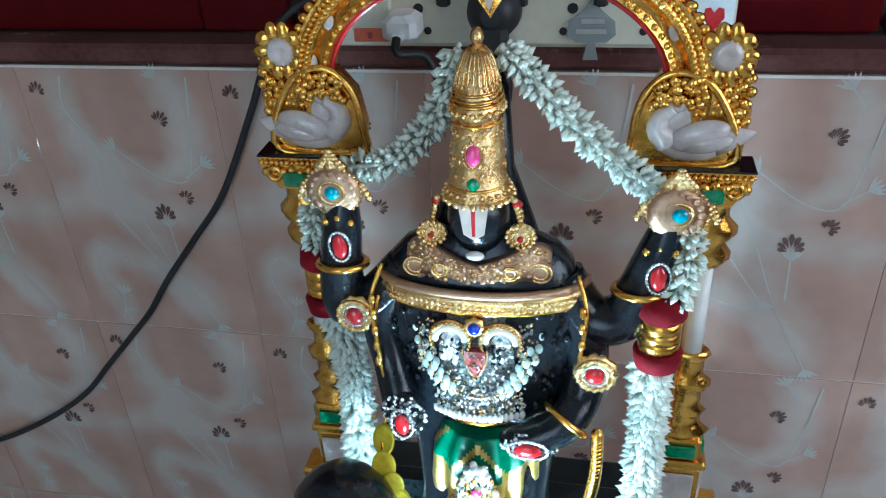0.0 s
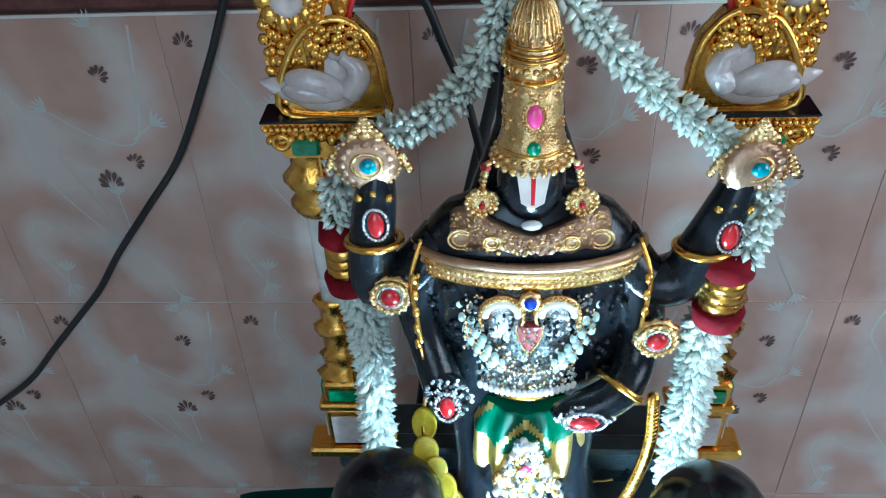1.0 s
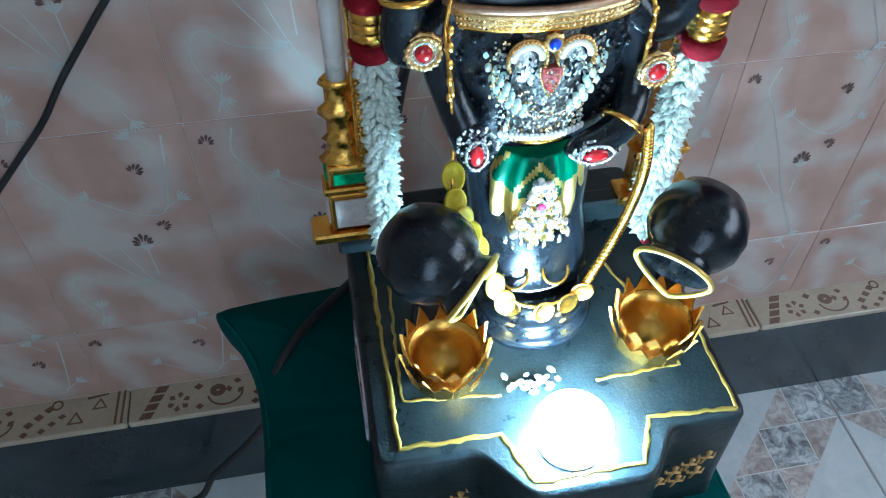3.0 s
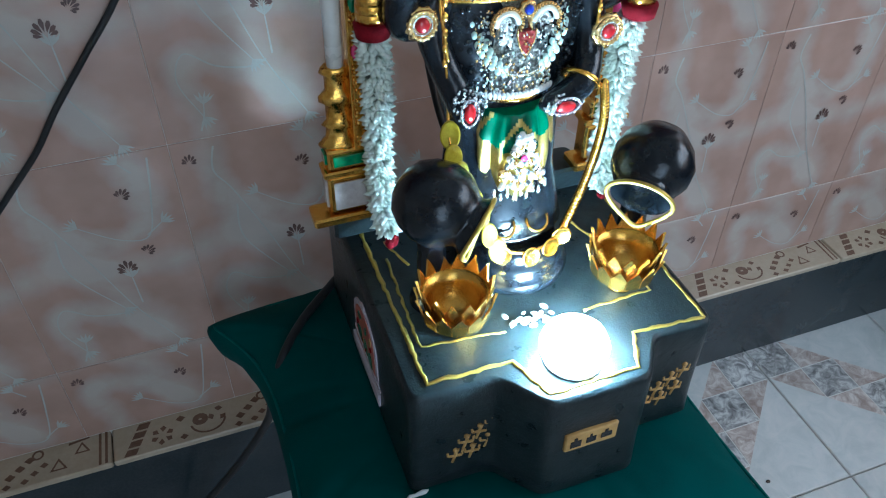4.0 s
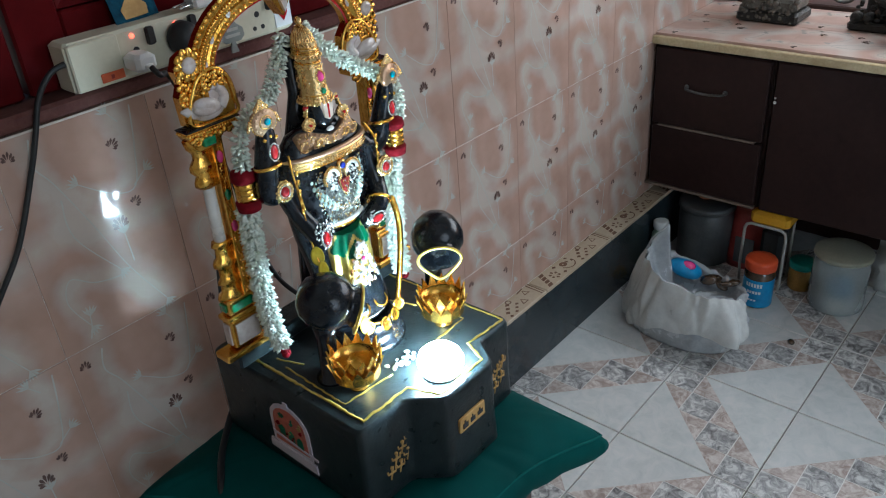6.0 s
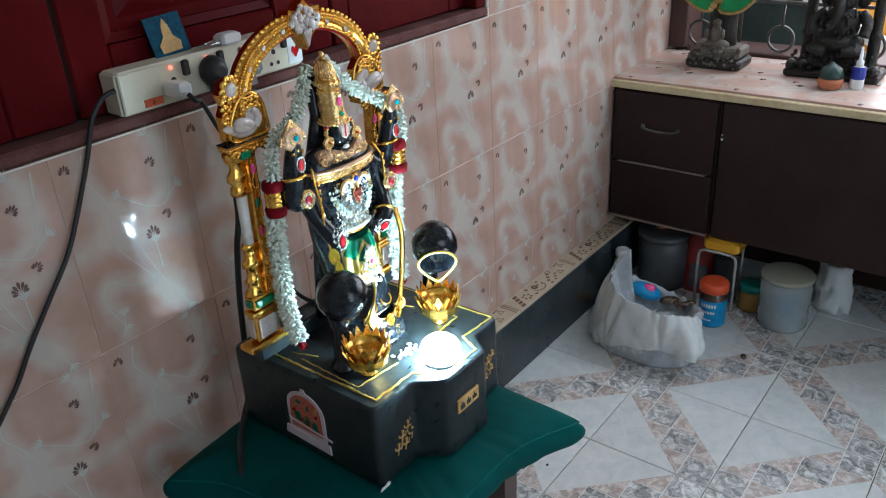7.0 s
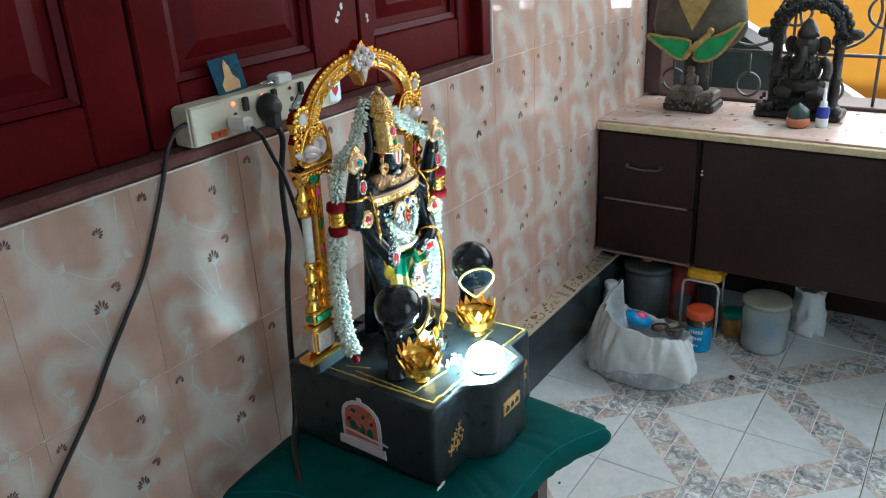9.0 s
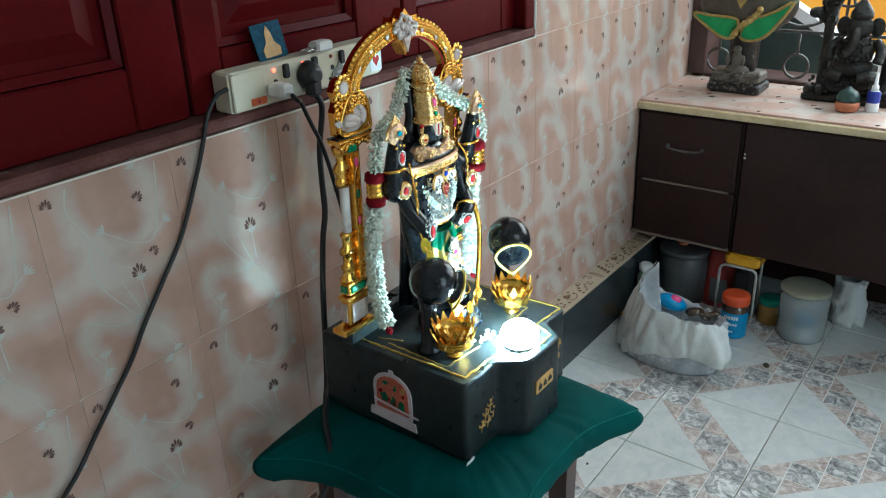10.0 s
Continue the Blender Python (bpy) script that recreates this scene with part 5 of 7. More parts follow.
    # rows of pearls in deep loops, thick at the sides and lost under the drop
    for row, (hw, z0, sag, k, mi, gap) in enumerate(((0.0465, 0.838, 0.050, 0.0034, PE, 0.30), (0.0405, 0.836, 0.044, 0.0034, PE, 0.32), (0.0440, 0.837, 0.048, 0.0012, PG, 0.0), (0.0350, 0.830, 0.037, 0.0032, PE, 0.36), (0.0390, 0.830, 0.040, 0.0012, SI, 0.0), (0.0340, 0.822, 0.030, 0.0012, PG, 0.3))):
        n = int(hw * 3.3 / (k * 2.2))
        for i in range(n + 1):
            t = -1 + 2 * i / n
            if abs(t) < gap:
                continue
            x = hw * math.copysign(1 - (1 - abs(t)) ** 1.5, t)
            ball(bm, (SX + x, SY - 0.0315 + 0.013 * t * t - 0.0004 * row, z0 - sag * (1 - t ** 2)), k * g.uniform(0.85, 1.1), mi, 7, 5, (0.9, 0.8, 1.15))
    # close-set small stones fill the plate down to its hem
    swarm(420, lambda u, v: (SX + (u - 0.5) * 0.074, SY - 0.0312 + 8.0 * (u - 0.5) ** 2 * 0.0052, 0.766 + 0.046 * v ** 1.3), 0.0008, 0.0018, (SI, SI, SI, SM, SM, PG, PG, PE, WH))
    swarm(160, lambda u, v: (SX + (0.030 + 0.014 * abs(2 * u - 1)) * (1 if u > 0.5 else -1), SY - 0.0255, 0.805 + 0.048 * v), 0.0008, 0.0016, (PG, SM, SM, K))
    for i in range(18):
        x = -0.036 + 0.072 * i / 17
        ball(bm, (SX + x, SY - 0.0325 + 6.0 * x * x, 0.7690), 0.0026, WH, 6, 4, (1, 0.7, 1.5))
    for z, r, mi in ((0.7655, 0.0020, G), (0.7615, 0.0014, PG)):
        across(z, 0.003, 0.0400, 0.0345, r, mi, 20)
    bm.verts.ensure_lookup_table()
    for v in bm.verts[mark:]:
        v.co.x = SX + (v.co.x - SX) * float(np.interp(v.co.z, (0.766, 0.80, 0.86), (0.78, 0.86, 0.84)))
        v.co.z = float(np.interp(v.co.z, (0.760, 0.800, 0.860), (0.771, 0.804, 0.857)))
    for i in range(60):
        # rough beaded black cloth at the flanks
        a = g.choice((-1, 1))
        u = g.uniform(0.036, 0.062)
        ball(bm, (SX + a * u, SY - 0.026 * math.sqrt(max(0.0, 1 - (u / 0.066) ** 2)) - 0.0005, g.uniform(0.772, 0.860)), g.uniform(0.0012, 0.0026), K, 6, 4)
    # pleated green and gold skirt with a jewelled pendant
    n = 112
    rows = []
    cut = ((0.770, 0.032, 0.031, 0.001), (0.750, 0.041, 0.036, 0.002), (0.728, 0.041, 0.040, 0.003), (0.702, 0.037, 0.041, 0.004), (0.692, 0.033, 0.041, 0.004))
    for k in range(25):
        ring = []
        for i in range(n):
            a = 2 * math.pi * i / n
            z = 0.770 - (0.078 - 0.038 * abs(math.cos(a)) ** 1.2) * k / 24
            hx, hy, amp = (np.interp(-z, [-c[0] for c in cut], [c[m] for c in cut]) for m in (1, 2, 3))
            w = 1 + amp / 0.04 * math.cos(a * 16 + 30 * (0.764 - z))
            ring.append(Vector((SX + hx * math.cos(a) * w, SY - 0.001 + hy * math.sin(a) * w, z - 0.010 * max(0, -math.sin(a)) - 0.0015 * math.cos(a * 16) * k / 24)))
        rows.append(ring)
    made = grid_faces(bm, rows, GS)
    bm.faces.ensure_lookup_table()
    for f in bm.faces:
        if f.material_index == GS:
            c = f.calc_center_median()
            front = abs(math.atan2(c.x - SX, SY - c.y))
            fold = front - (0.755 - c.z) * 22
            if c.z < 0.722 + 0.022 * front or front > 0.95 or abs(fold) < 0.07 or abs(fold - 0.85) < 0.07:
                f.material_index = GO
    g = random.Random(31)
    for i in range(170):
        t = g.random()
        w = 0.007 + 0.020 * t ** 1.3
        x = g.uniform(-w, w)
        ball(bm, (SX + x, SY - 0.043 - 0.003 * g.random() + 0.10 * abs(x), 0.748 - 0.050 * t), g.uniform(0.0013, 0.0034), g.choice((SI, SI, SM, WH, WH, PG, PG, PG, SP)), 6, 4)
    for i in range(9):
        # drops along the foot of the pendant
        x = -0.024 + 0.048 * i / 8
        ball(bm, (SX + x, SY - 0.045 + 0.10 * abs(x), 0.692 - 0.004 * (i % 2) + 6.0 * x * x), 0.0026, SI, 7, 5, (0.8, 0.8, 1.9))
    ball(bm, (SX, SY - 0.047, 0.728), 0.0036, PI, 9, 6, (1, 0.5, 0.9))
    for s in (-1, 1):
        # gold crescents on the feet
        torus(bm, (SX + s * 0.016, SY - 0.050, 0.663), 0.010, 0.0016, G, 14, 6, pose(0, 0, 0, -40, 0, 0), arc=math.pi * 1.2, start=math.pi * 0.9)
    pts = []
    for i in range(19):
        a = math.pi * (0.05 + 0.90 * i / 18)
        pts.append(Vector((SX + 0.002 + 0.051 * math.cos(a), SY - 0.012 - 0.042 * math.sin(a), 0.6475)))
    tube(bm, pts, 0.0013, 6, SI)
    # raised arms, forearms, cuffs and stones
    def limb(pts, radii, mi=K):
        p = smooth_path(pts, 6)
        k = len(p)
        rr = [radii[min(int(i / (k - 1) * (len(radii) - 1)), len(radii) - 2)] * (1 - (i / (k - 1) * (len(radii) - 1)) % 1 if i < k - 1 else 0) + radii[min(int(i / (k - 1) * (len(radii) - 1)) + 1, len(radii) - 1)] * ((i / (k - 1) * (len(radii) - 1)) % 1 if i < k - 1 else 1) for i in range(k)]
        tube(bm, p, 0.01, 14, mi, radii=rr)
    limb([(SX - 0.048, SY + 0.004, 0.868), (-0.108, SY - 0.002, 0.846), (-0.126, SY - 0.004, 0.842), (-0.127, SY - 0.006, 0.868), (-0.122, SY - 0.008, 0.905), (-0.119, SY - 0.008, 0.926)], [0.016, 0.0155, 0.0155, 0.0138, 0.0120, 0.0085])
    limb([(SX + 0.048, SY + 0.004, 0.868), (0.030, SY - 0.002, 0.842), (0.050, SY - 0.004, 0.846), (0.058, SY - 0.006, 0.868), (0.067, SY - 0.008, 0.900), (0.071, SY - 0.008, 0.922)], [0.016, 0.0155, 0.0155, 0.0138, 0.0120, 0.0085])
    for x, z in ((-0.125, 0.876), (0.058, 0.869)):
        torus(bm, (x, SY - 0.007, z), 0.0150, 0.0026, G, 20, 7, pose(0, 0, 0, 78, 0, 0) if x < 0 else pose(0, 0, 0, 78, 0, 0) @ pose(0, 0, 0, 0, 20, 0))
    for x, z, h in ((-0.121, 0.896, 0), (0.067, 0.886, 0)):
        ball(bm, (x, SY - 0.0198, z), 0.0060, R_, 10, 6, (0.80, 0.4, 1.5))
        jewel_ring(x, SY - 0.0192, z, 0.0066, 0.0108, 0.0012)
        for dx in (-0.008, 0.0, 0.008):
            ball(bm, (x + dx, SY - 0.017, z + 0.020 - abs(dx) * 0.4), 0.0026, G, 6, 4)
    # round arm jewels
    for x, z, y in ((-0.117, 0.843, SY - 0.017), (0.035, 0.819, SY - 0.027)):
        lathe(bm, [(0.0125, -0.003), (0.0140, 0.0), (0.0125, 0.002), (0.0085, 0.003)], (x, y, z), 22, PG, pose(0, 0, 0, 90, 0, 0), lobes=11, lobe=0.06)
        jewel_ring(x, y - 0.0030, z, 0.0108, 0.0108, 0.0017, PG, 16)
        jewel_ring(x, y - 0.0030, z, 0.0074, 0.0074, 0.0011, SI, 18)
        ball(bm, (x, y - 0.0035, z), 0.0060, R_, 10, 6, (1, 0.5, 1))
    # wheel and shell emblems held up
    for x, z, tilt in ((-0.123, 0.934, 0), (0.074, 0.929, 14)):
        mt = pose(0, 0, 0, 90, 0, 0) @ pose(0, 0, 0, 0, tilt, 0)
        lathe(bm, [(0.0160, -0.004), (0.0172, 0.0), (0.0160, 0.003), (0.011, 0.0045), (0.001, 0.006)], (x, SY - 0.012, z), 26, RG, mt, lobes=13, lobe=0.02)
        for i in range(16):
            a = 2 * math.pi * i / 16
            ball(bm, (x + 0.0125 * math.cos(a), SY - 0.0155, z + 0.0125 * math.sin(a)), 0.0027, RG, 7, 5, (0.9, 0.4, 0.9))
        torus(bm, (x, SY - 0.0165, z), 0.0078, 0.0013, PG, 18, 6)
        ball(bm, (x + 0.001, SY - 0.019, z + 0.001), 0.0046, TE, 10, 6, (1, 0.5, 1))
        for i in range(30):
            a = 2 * math.pi * i / 30
            ball(bm, (x + 0.0170 * math.cos(a), SY - 0.0135, z + 0.0170 * math.sin(a)), 0.0014, PG, 6, 4)
        for i in range(5):
            k = 1 - i / 6
            for q in (-1, 0, 1):
                ball(bm, (x + q * 0.0065 * k * k, SY - 0.0125, z + 0.0170 + 0.0026 * i), 0.0030 * k + 0.0009, PG, 7, 5, (1, 0.7, 1))
        for q in (-1, 1):
            for i in range(4):
                ball(bm, (x + q * (0.0178 + 0.0012 * i), SY - 0.0125, z + 0.004 - 0.0030 * i), 0.0026, PG, 7, 5, (0.9, 0.7, 1))
    # lowered arms with jewelled hands
    limb([(SX - 0.052, SY + 0.002, 0.862), (SX - 0.066, SY - 0.004, 0.835), (SX - 0.060, SY - 0.012, 0.805), (SX - 0.052, SY - 0.026, 0.782), (SX - 0.048, SY - 0.032, 0.760)], [0.015, 0.0135, 0.0125, 0.0125, 0.0095])
    limb([(SX + 0.052, SY + 0.002, 0.862), (SX + 0.066, SY - 0.004, 0.830), (SX + 0.066, SY - 0.014, 0.795), (SX + 0.054, SY - 0.030, 0.778), (SX + 0.030, SY - 0.036, 0.768)], [0.015, 0.0140, 0.0130, 0.0125, 0.0105])
    for x, z, y in ((-0.086, 0.776, SY - 0.036), (-0.004, 0.768, SY - 0.040)):
        wide = x > -0.05
        ball(bm, (x, y + 0.004, z), 0.0150, K, 14, 8, (1.35, 0.6, 0.75) if wide else (0.9, 0.6, 1.25))
        ball(bm, (x, y - 0.006, z), 0.0062, R_, 10, 6, (1.5, 0.4, 0.8) if wide else (0.8, 0.4, 1.4))
        jewel_ring(x, y - 0.005, z, 0.0125 if wide else 0.0072, 0.0072 if wide else 0.0118)
        swarm(120, lambda u, v: (x + (0.0185 if wide else 0.0150) * math.sqrt(u) * math.cos(6.28 * v), y - 0.0045 + 0.003 * u, z + (0.0095 if wide else 0.0170) * math.sqrt(u) * math.sin(6.28 * v) + (0.0 if wide else 0.004)), 0.0009, 0.0018, (SI, SI, SM, WH, K))
    torus(bm, (SX + 0.056, SY - 0.026, 0.779), 0.0150, 0.0024, G, 18, 7, pose(0, 0, 0, 60, 42, 0))
    for s in (-1, 1):
        # hanging chains beside the chest
        tube(bm, smooth_path([(SX + s * 0.060, SY - 0.012, 0.880), (SX + s * 0.066, SY - 0.022, 0.860), (SX + s * 0.064, SY - 0.026, 0.835), (SX + s * 0.062, SY - 0.028, 0.815)], 5), 0.0016, 6, G)
        for z in (0.862, 0.850, 0.838, 0.826, 0.814):
            ball(bm, (SX + s * 0.064, SY - 0.027, z), 0.0032, G, 7, 5, (0.8, 0.6, 1.3))
    # the figure's own proportions: a long chest under a shorter crown
    heights = ((0.60, 0.0), (0.70, 0.004), (0.76, 0.007), (0.85, 0.009), (0.90, 0.006), (0.935, 0.003), (0.97, -0.001), (1.004, -0.006), (1.033, -0.004))
    for v in bm.verts:
        v.co.z += float(np.interp(v.co.z, [h[0] for h in heights], [h[1] for h in heights]))
        v.co.x += 0.0015
        if v.co.z > 0.940 and abs(v.co.x - SX) < 0.026:
            # a slim crown that leans back a little
            v.co.x = SX + 0.0015 + (v.co.x - SX - 0.0015) * (0.90 - 1.3 * (v.co.z - 0.940))
            v.co.y += 0.11 * (v.co.z - 0.940)
    return bm


statue = tagged(part("statue", build_statue(), STATUE_MATS), "glossy black standing deity statue with gold crown and jewels", "statue")

# ---- garlands ----


def petals_along(bm, path, radius, step, n_round, size, seed, mi=0):
    """Pointed petals standing out all round a path."""
    g = random.Random(seed)
    run = 0.0
    for a, b in zip(path, path[1:]):
        d = b - a
        u, v = frame_of(d)
        run += d.length
        while run > step:
            run -= step
            turn = g.uniform(0, 6.28)
            for k in range(n_round):
                w = turn + 2 * math.pi * k / n_round + g.uniform(-0.3, 0.3)
                out = (u * math.cos(w) + v * math.sin(w)).normalized()
                lean = (out + d.normalized() * g.uniform(-0.25, 0.65) + Vector((0, 0, -0.10))).normalized()
                base = a + out * radius * 0.25
                r = size * g.uniform(0.75, 1.2)
                s1, s2 = frame_of(lean)
                wd = r * 0.235
                mid, tip = base + lean * r * 0.62, base + lean * r
                vs = [bm.verts.new(q) for q in (base, mid + s1 * wd, mid + s2 * wd, mid - s1 * wd, mid - s2 * wd, tip)]
                for i in range(4):
                    j = i % 4 + 1
                    q = (i + 1) % 4 + 1
                    for f in ((vs[0], vs[q], vs[j]), (vs[5], vs[j], vs[q])):
                        f = bm.faces.new(f)
                        f.material_index, f.smooth = mi, True


garland = thing("flower_garland", (SX, -0.22, PT), "white flower garland hung from the crown down both sides", "garland")
LEFT = [(SX - 0.012, -0.216, 1.012), (-0.058, -0.214, 0.985), (-0.074, -0.214, 0.958), (-0.096, -0.216, 0.941), (-0.122, -0.222, 0.936), (-0.139, -0.228, 0.922), (-0.146, -0.230, 0.900), (-0.145, -0.230, 0.884)]
LEFT2 = [(-0.144, -0.220, 0.832), (-0.141, -0.213, 0.800), (-0.140, -0.208, 0.750), (-0.142, -0.212, 0.700), (-0.142, -0.219, 0.655), (-0.139, -0.226, 0.636)]
RIGHT = [(SX + 0.012, -0.216, 1.014), (-0.008, -0.216, 0.996), (0.015, -0.220, 0.972), (0.042, -0.226, 0.950), (0.066, -0.236, 0.936), (0.084, -0.246, 0.916), (0.084, -0.252, 0.895), (0.079, -0.253, 0.876)]
RIGHT2 = [(0.070, -0.246, 0.828), (0.072, -0.240, 0.790), (0.073, -0.236, 0.730), (0.073, -0.234, 0.680), (0.076, -0.236, 0.642)]
for i, p in enumerate((LEFT, LEFT2, RIGHT, RIGHT2)):
    path = smooth_path(p, 10)
    bm = B()
    petals_along(bm, path, 0.011 if i % 2 else 0.008, 0.0030 if i % 2 else 0.0038, 13 if i % 2 else 9, 0.0125 if i % 2 else 0.0098, 40 + i)
    tube(bm, path, 0.0045 if i % 2 else 0.0024, 8)
    strand = part("flower_strand", bm, PETAL, garland)
    strand["kind"] = "stuff"
for cx, cz, cy in ((-0.145, 0.858, -0.226), (0.073, 0.852, -0.251)):
    bm = B()
    lathe(bm, [(0.004, -0.026), (0.0135, -0.024), (0.0150, -0.014), (0.0125, -0.011)], (cx, cy, cz), 18)
    part("velvet_band", bm, VELVET, garland, "crimson velvet binding")
    bm = B()
    lathe(bm, [(0.0125, 0.011), (0.0150, 0.014), (0.0135, 0.024), (0.004, 0.028)], (cx, cy, cz), 18)
    band = part("velvet_band", bm, VELVET, garland, "crimson velvet binding")
    bm = B()
    lathe(bm, [(0.0125, -0.012), (0.0128, -0.004), (0.0122, -0.0035), (0.0128, -0.003), (0.0128, 0.003), (0.0122, 0.0035), (0.0128, 0.004), (0.0125, 0.012)], (cx, cy, cz), 12)
    part("gold_sleeve", bm, GOLD, band, "gold foil sleeve")
for x, y, z in ((-0.139, -0.228, 0.624), (0.079, -0.236, 0.632)):
    bm = B()
    g = random.Random(8)
    for i in range(9):
        a = 2.4 * i
        ball(bm, (x + 0.0028 * math.cos(a) * i / 5, y + 0.0028 * math.sin(a) * i / 5, z + g.uniform(-0.001, 0.002)), 0.0042, 0, 7, 5)
    part("rose", bm, VELVET, garland, "small crimson cloth rose")

coin_chain = thing("coin_garland", (SX, -0.29, 0.64), "long gold coin chain looped before the statue", "garland")
left_chain = smooth_path([(-0.096, -0.262, 0.790), (-0.100, -0.278, 0.756), (-0.090, -0.284, 0.726), (-0.080, -0.289, 0.700), (-0.070, -0.294, 0.672), (-0.060, -0.299, 0.650)], 6)
low_chain = smooth_path([(-0.062, -0.298, 0.650), (-0.036, -0.303, 0.643), (-0.012, -0.300, 0.646), (0.004, -0.295, 0.656)], 6)
right_chain = smooth_path([(0.004, -0.295, 0.656), (0.022, -0.287, 0.690), (0.034, -0.281, 0.722), (0.040, -0.276, 0.752), (0.040, -0.268, 0.780)], 6)
bm = B()
tube(bm, smooth_path([(-0.099, -0.256, 0.868), (-0.101, -0.262, 0.846), (-0.099, -0.264, 0.815), (-0.096, -0.262, 0.790)], 5), 0.0013, 6)
tube(bm, left_chain, 0.0018, 6)
tube(bm, low_chain, 0.0018, 6)
part("thread", bm, GOLD, coin_chain)
bm = B()
for i, p in enumerate(right_chain[::1]):
    ball(bm, p, 0.0044, 0, 8, 5)
for i in range(len(right_chain) - 1):
    ball(bm, (right_chain[i] + right_chain[i + 1]) / 2, 0.0044, 0, 8, 5)
part("bead_strand", bm, GOLD, coin_chain, "gold beads along the strand")["kind"] = "stuff"
for i, (p, r) in enumerate([(left_chain[k], 0.0082) for k in (4, 7, 10, 13, 16, 20, 24, 28)] + [(low_chain[k], 0.0095) for k in (1, 7, 12, 16)]):
    bm = B()
    mt = pose(0, 0, 0, 72 + 6 * (i % 3), 0, (-18, 8, 14, -10)[i % 4])
    lathe(bm, [(r * 0.6, -0.0006), (r, -0.0006), (r, 0.0006), (r * 0.85, 0.0010), (r * 0.8, 0.0007), (r * 0.3, 0.0008)], p + Vector((0, -0.003, -0.004)), 20, 0, mt, sy=1.0 if i > 7 else 1.45)
    part("coin", bm, COINFOIL if i < 8 else GOLD, coin_chain, "thin stamped gold coin")

flowers = thing("loose_flowers", (-0.045, -0.362, PT), "few loose white petals on the black pedestal", "flowers", kind="stuff")
bm = B()
g = random.Random(77)
for i in range(26):
    x, y = -0.051 + g.gauss(0, 0.009), -0.350 + g.gauss(0, 0.006)
    ball(bm, (x, y, PT + 0.0025), g.uniform(0.0018, 0.0034), 0, 6, 4, (1.4, 0.9, 0.6), pose(0, 0, 0, 0, 0, g.uniform(0, 180)))
part("petal", bm, PETAL, flowers)

# ---- power strip, plugs and cables ----
S0, S1, SZ0, SZ1, SFY = -0.207, 0.128, 0.952, 1.012, -0.014
strip = thing("power_strip", (-0.04, -0.01, SZ0), "cream extension board with switches resting on the sill", "power strip")
bm = B()
box(bm, S0, S1, SFY, 0.027, SZ0, SZ1, 0, 0.004)
body = part("body", bm, CREAM, strip)
bm = B()
box(bm, S0 + 0.002, S0 + 0.066, SFY - 0.004, SFY + 0.004, SZ0 + 0.002, SZ1 - 0.002, 0, 0.003)
part("cover", bm, CREAM, body)
bm = B()
box(bm, S0 + 0.033, S0 + 0.063, SFY - 0.0052, SFY - 0.003, SZ0 + 0.006, SZ0 + 0.017, 0, 0.001)
plate_ob = part("name_plate", bm, ORANGEPLATE, body, "small orange plate with a dark mark")
bm = B()
box(bm, S0 + 0.045, S0 + 0.049, SFY - 0.0058, SFY - 0.0050, SZ0 + 0.009, SZ0 + 0.014)
part("mark", bm, REDPACK, plate_ob)
for i in range(4):
    x = S0 + 0.092 + 0.062 * i
    bm = B()
    box(bm, x + 0.012, x + 0.023, SFY - 0.006, SFY + 0.002, SZ0 + 0.034, SZ0 + 0.056, 0, 0.002)
    part("switch", bm, RUBBER, body, "black rocker switch")
    bm = B()
    lathe(bm, [(0.0030, 0), (0.0028, 0.002), (0.001, 0.003)], (x - 0.006, SFY, SZ0 + 0.050), 10, 0, pose(0, 0, 0, 90, 0, 0))
    part("indicator", bm, NEON if i < 2 else REDPACK, body, "glowing red indicator" if i < 2 else "unlit red indicator")
    bm = B()
    for dx, dz, r in ((0, 0.032, 0.0042), (-0.007, 0.014, 0.0032), (0.007, 0.014, 0.0032)):
        rod(bm, (x + dx - 0.004, SFY - 0.0006, SZ0 + dz), (x + dx - 0.004, SFY + 0.002, SZ0 + dz), r, seg=12)
    part("socket", bm, RUBBER, body, "dark socket holes")
usb = thing("usb_charger", (-0.128, -0.05, 0.972), "white charger plugged into the extension board", "charger")
bm = B()
box(bm, -0.142, -0.114, SFY - 0.036, SFY - 0.001, 0.964, 0.986, 0, 0.006)
part("body", bm, WHITEPLASTIC, usb)
bm = B()
box(bm, -0.133, -0.123, SFY - 0.042, SFY - 0.034, 0.9675, 0.9745, 0, 0.002)
part("plug", bm, WHITEPLASTIC, usb)
plug = thing("plug", (-0.045, -0.05, 0.968), "large black power plug in the extension board", "plug")
bm = B()
lathe(bm, [(0.018, -0.001), (0.022, 0.004), (0.021, 0.014), (0.014, 0.024), (0.008, 0.027)], (-0.056, SFY, 0.984), 22, 0, pose(0, 0, 0, 90, 0, 0))
box(bm, -0.068, -0.044, SFY - 0.026, SFY - 0.004, 0.950, 0.978, 0, 0.006)
part("body", bm, RUBBER, plug)
adaptor = thing("adaptor", (-0.02, -0.01, SZ1), "white two pin adaptor lying on the extension board", "charger")
bm = B()
box(bm, -0.030, 0.006, -0.022, 0.004, SZ1 + 0.0005, SZ1 + 0.017, 0, 0.004)
part("body", bm, WHITEPLASTIC, adaptor)
for y in (-0.016, -0.002):
    bm = B()
    rod(bm, (-0.030, y, SZ1 + 0.008), (-0.050, y - 0.001, SZ1 + 0.006), 0.002, seg=8)
    part("pin", bm, SILVER, adaptor, "metal pin")
card = thing("picture_card", (-0.115, -0.01, SZ1), "small blue card with a plain ochre shape, leaning on the shutter", "card")
bm = B()
